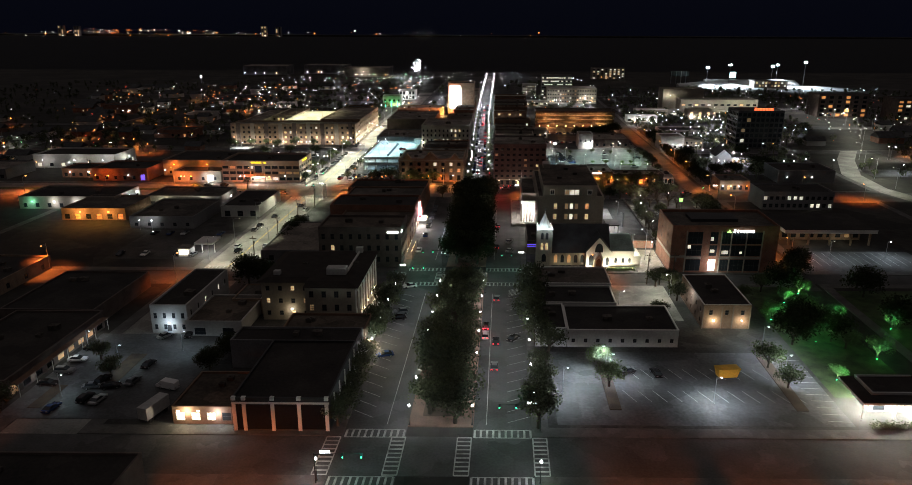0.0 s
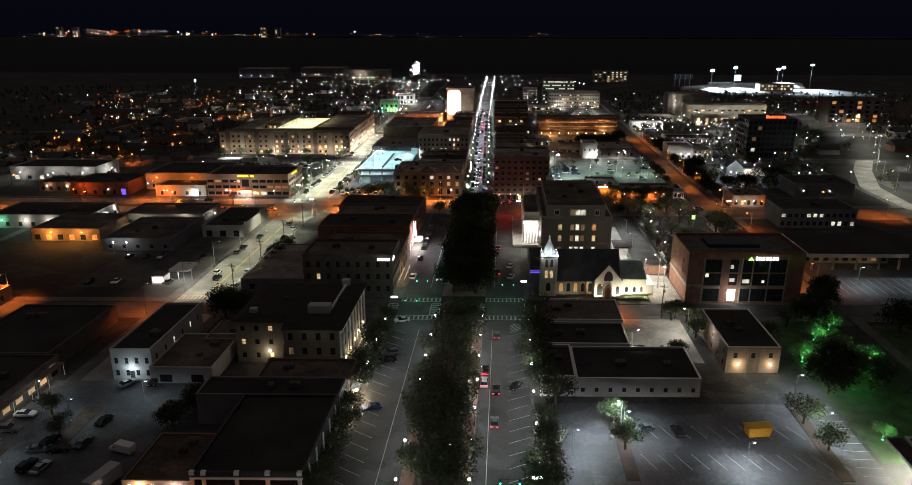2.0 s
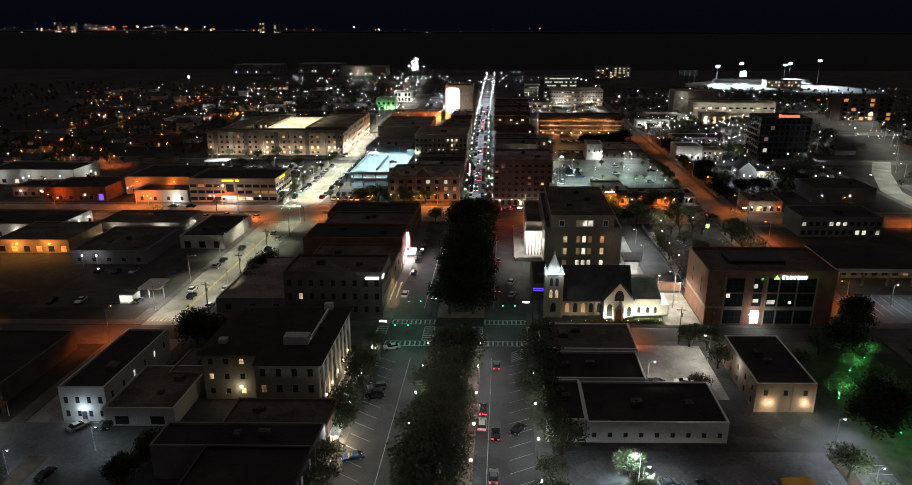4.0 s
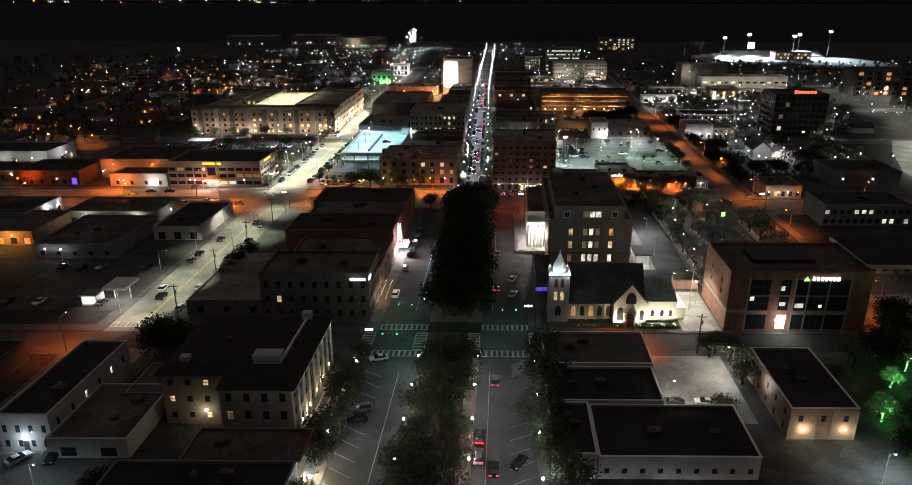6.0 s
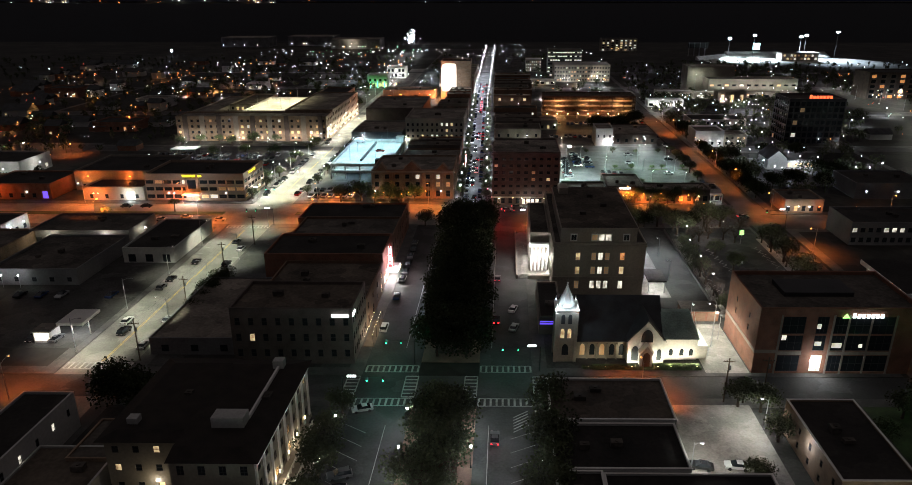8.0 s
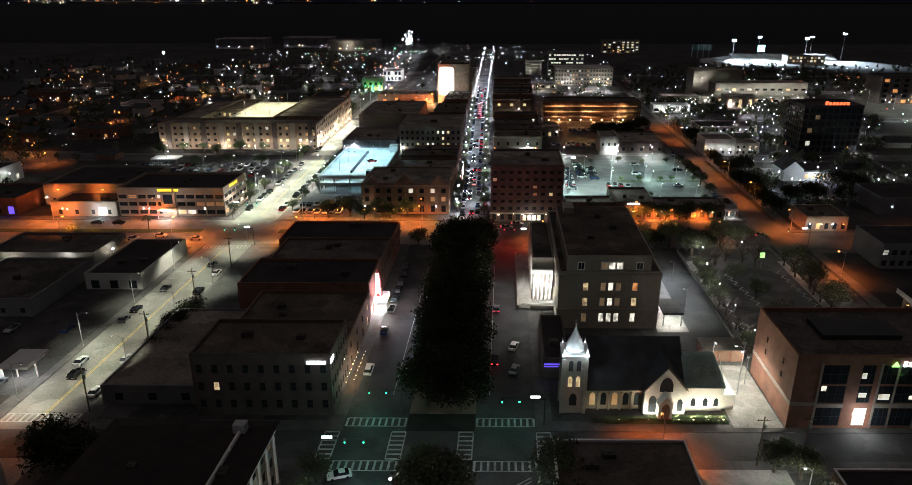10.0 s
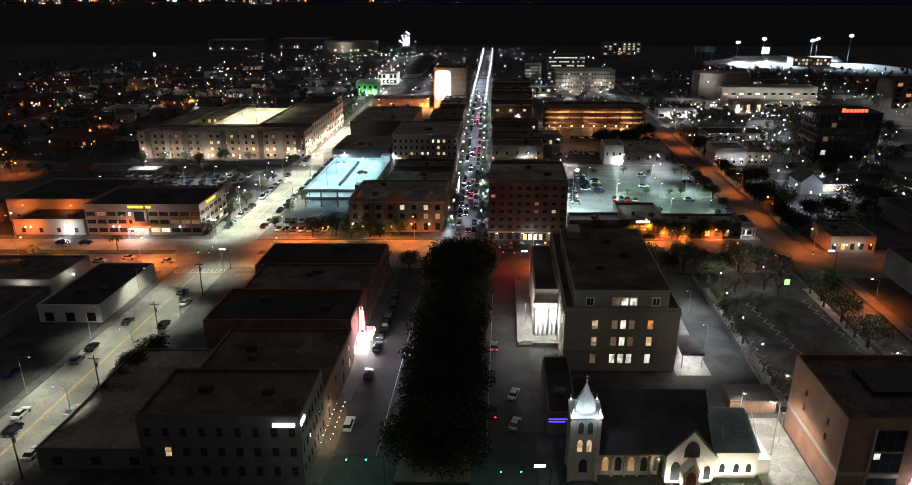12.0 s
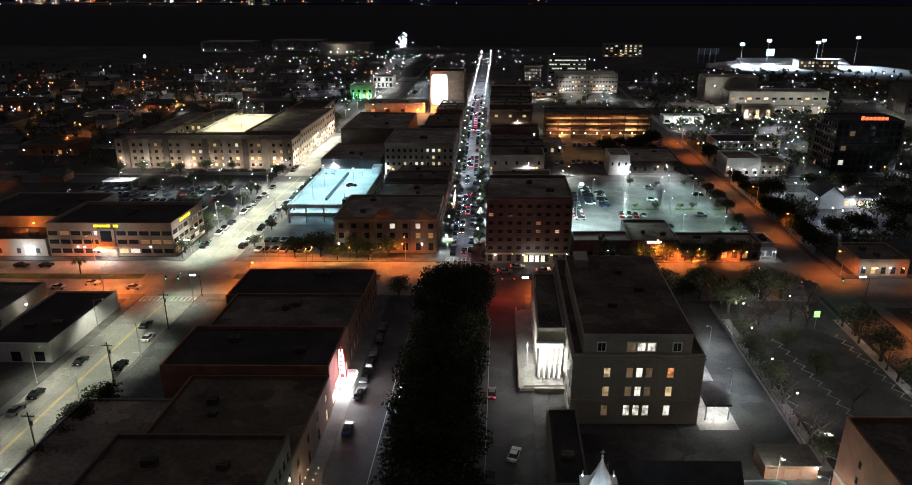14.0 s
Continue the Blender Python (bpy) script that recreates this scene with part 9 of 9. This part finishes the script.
YARDS = ((112, 492, 150, 512, "c"), (114, 574, 150, 594, "w"), (108, 612, 140, 634, "c"), (150, 566, 196, 592, "w"), (196, 606, 240, 632, "w"), (206, 500, 232, 560, "c"), (206, 380, 240, 400, "c"), (246, 420, 300, 470, "o"), (282, 500, 340, 560, "w"), (250, 690, 330, 740, "w"), (170, 700, 240, 760, "c"), (110, 672, 148, 740, "w"),
         (-160, 580, -120, 602, "w"), (-200, 590, -170, 630, "c"), (-150, 645, -118, 690, "w"), (-180, 715, -130, 760, "c"), (-200, 770, -130, 810, "w"), (-260, 640, -215, 680, "o"), (-270, 430, -225, 470, "o"), (-330, 470, -290, 520, "o"), (-340, 400, -310, 500, "w"), (-300, 700, -240, 740, "c"))
for tone, label, power, tint, globe in (("c", "cool lamp in a far yard", 560, (0.84, 0.95, 1.0), "bulb_cool"), ("w", "white lamp in a far yard", 560, (1.0, 0.95, 0.82), "bulb"), ("o", "orange-red lamp in a far yard", 1100, (1, 0.26, 0.05), "bulb_sodium")):
    series(globe_lamp(label, power, tint, globe, 5.5, 0.32, True, "yard_lamp"),
           [(r_up.uniform(a, c), r_up.uniform(b, d), 0, -0.02, r_up.uniform(0.8, 1.2)) for a, b, c, d, t in YARDS if t == tone for _ in range(3)])
crowns = Shape()
for a, b, c, d, t in YARDS:
    for i in range(11):
        o = Vector((r_up.uniform(a - 6, c + 6), r_up.uniform(b - 6, d + 6), 0))
        hgt, wid = r_up.uniform(4.0, 8.0), r_up.uniform(1.8, 3.2)
        crowns.tube(o, o + Vector((0, 0, hgt * 0.55)), 0.22, 0.12, 4)
        for k in range(90):
            w = Vector((r_up.gauss(0, 1), r_up.gauss(0, 1), r_up.gauss(0, 1))).normalized() * r_up.random() ** 0.4
            p = o + Vector((w.x * wid, w.y * wid, hgt * 0.64 + w.z * hgt * 0.34))
            q = Vector((r_up.gauss(0, 1), r_up.gauss(0, 1), r_up.gauss(0.6, 1))).to_track_quat("Z", "Y")
            z = r_up.uniform(0.5, 1.0)
            crowns.hull([p + q @ Vector(e) * z for e in ((-0.5, -0.4, 0), (0.1, -0.55, 0.15), (0.6, 0.1, 0), (0.0, 0.5, 0.1))], [(0, 1, 2, 3)])
ROADS = ((88, 106, 200, 700), (-104, -82, 90, 1000), (-30, 0, 350, 1150))


def free(u, v):
    """True where neither a building nor a street stands."""
    return off_road(u, v) and not any(a < u < b and c < v < d for a, b, c, d in (*FOOTPRINTS, *ROADS)) and not any(abs(v - c) < 8 for c in (457, 570.5, 704, 824))


for n, ua, ub, va, vb in ((260, 104, 250, 362, 640), (150, 150, 330, 640, 900), (120, -330, -105, 470, 700), (120, -300, -20, 640, 1000), (70, -16, 104, 580, 1000)):
    for i in range(n):
        u, v = r_up.uniform(ua, ub), r_up.uniform(va, vb)
        if not free(u, v):
            continue
        o = Vector((u, v, 0))
        hgt, wid = r_up.uniform(4.5, 9.0), r_up.uniform(2.2, 4.2)
        crowns.tube(o, o + Vector((0, 0, hgt * 0.55)), 0.26, 0.14, 4)
        for k in range(110):
            w = Vector((r_up.gauss(0, 1), r_up.gauss(0, 1), r_up.gauss(0, 1))).normalized() * r_up.random() ** 0.4
            p = o + Vector((w.x * wid, w.y * wid, hgt * 0.64 + w.z * hgt * 0.34))
            q = Vector((r_up.gauss(0, 1), r_up.gauss(0, 1), r_up.gauss(0.6, 1))).to_track_quat("Z", "Y")
            z = r_up.uniform(0.5, 1.1)
            crowns.hull([p + q @ Vector(e) * z for e in ((-0.5, -0.4, 0), (0.1, -0.55, 0.15), (0.6, 0.1, 0), (0.0, 0.5, 0.1))], [(0, 1, 2, 3)])
series(globe_lamp("red-orange lamp in a far neighbourhood", 1500, (1, 0.20, 0.04), "bulb_sodium", 6.0, 0.5, True, "yard_lamp"),
       [(-236, 520, 0, -0.02), (-252, 560, 0, -0.02), (-290, 455, 0, -0.02), (-318, 440, 0, -0.02), (-352, 650, 0, -0.02), (-300, 600, 0, -0.02), (-226, 440, 0, -0.02), (-270, 480, 0, -0.02), (-395, 560, 0, -0.02), (-210, 720, 0, -0.02)])
series(globe_lamp("bright white lamp in a far neighbourhood", 1500, (0.92, 0.97, 1.0), "bulb_cool", 6.0, 0.6, True, "yard_lamp"),
       [(-240, 800, 0, -0.02), (-280, 850, 0, -0.02), (-350, 820, 0, -0.02), (-400, 860, 0, -0.02), (-460, 800, 0, -0.02), (-200, 860, 0, -0.02), (-170, 930, 0, -0.02), (-230, 960, 0, -0.02), (-310, 920, 0, -0.02), (-150, 1010, 0, -0.02),
        (260, 560, 0, -0.02), (300, 620, 0, -0.02), (236, 660, 0, -0.02), (210, 720, 0, -0.02), (260, 780, 0, -0.02), (330, 700, 0, -0.02), (120, 780, 0, -0.02), (150, 840, 0, -0.02), (110, 900, 0, -0.02), (60, 880, 0, KERB)])
small_lamp = globe_lamp("small white lamp in a leafy far street", 700, (0.95, 0.97, 0.92), "bulb", 5.5, 0.30, True, "yard_lamp")
spots = []
for ua, ub, va, vb, n in ((108, 200, 380, 600, 30), (150, 330, 600, 880, 16), (-330, -110, 620, 900, 12)):
    while n:
        u, v = r_up.uniform(ua, ub), r_up.uniform(va, vb)
        if free(u, v):
            spots.append((u, v, 0, -0.02 if abs(u) > 190 else KERB, r_up.uniform(0.7, 1.2)))
            n -= 1
series(small_lamp, spots)
tagged(crowns.part("yard_trees", M["leaf"], None), "small leafy trees around the lit yards of the far town", "trees", kind="stuff")
for i, (a, b, c, d, t) in enumerate(YARDS):
    sheet("parking_lot", a, c, b, d, -0.02, 0.03 + 0.004 * i if a < -320 or a > 190 else KERB + 0.03, M["lot" if t != "w" else "asphalt"], "far yard lit by a few lamps", "parking lot")
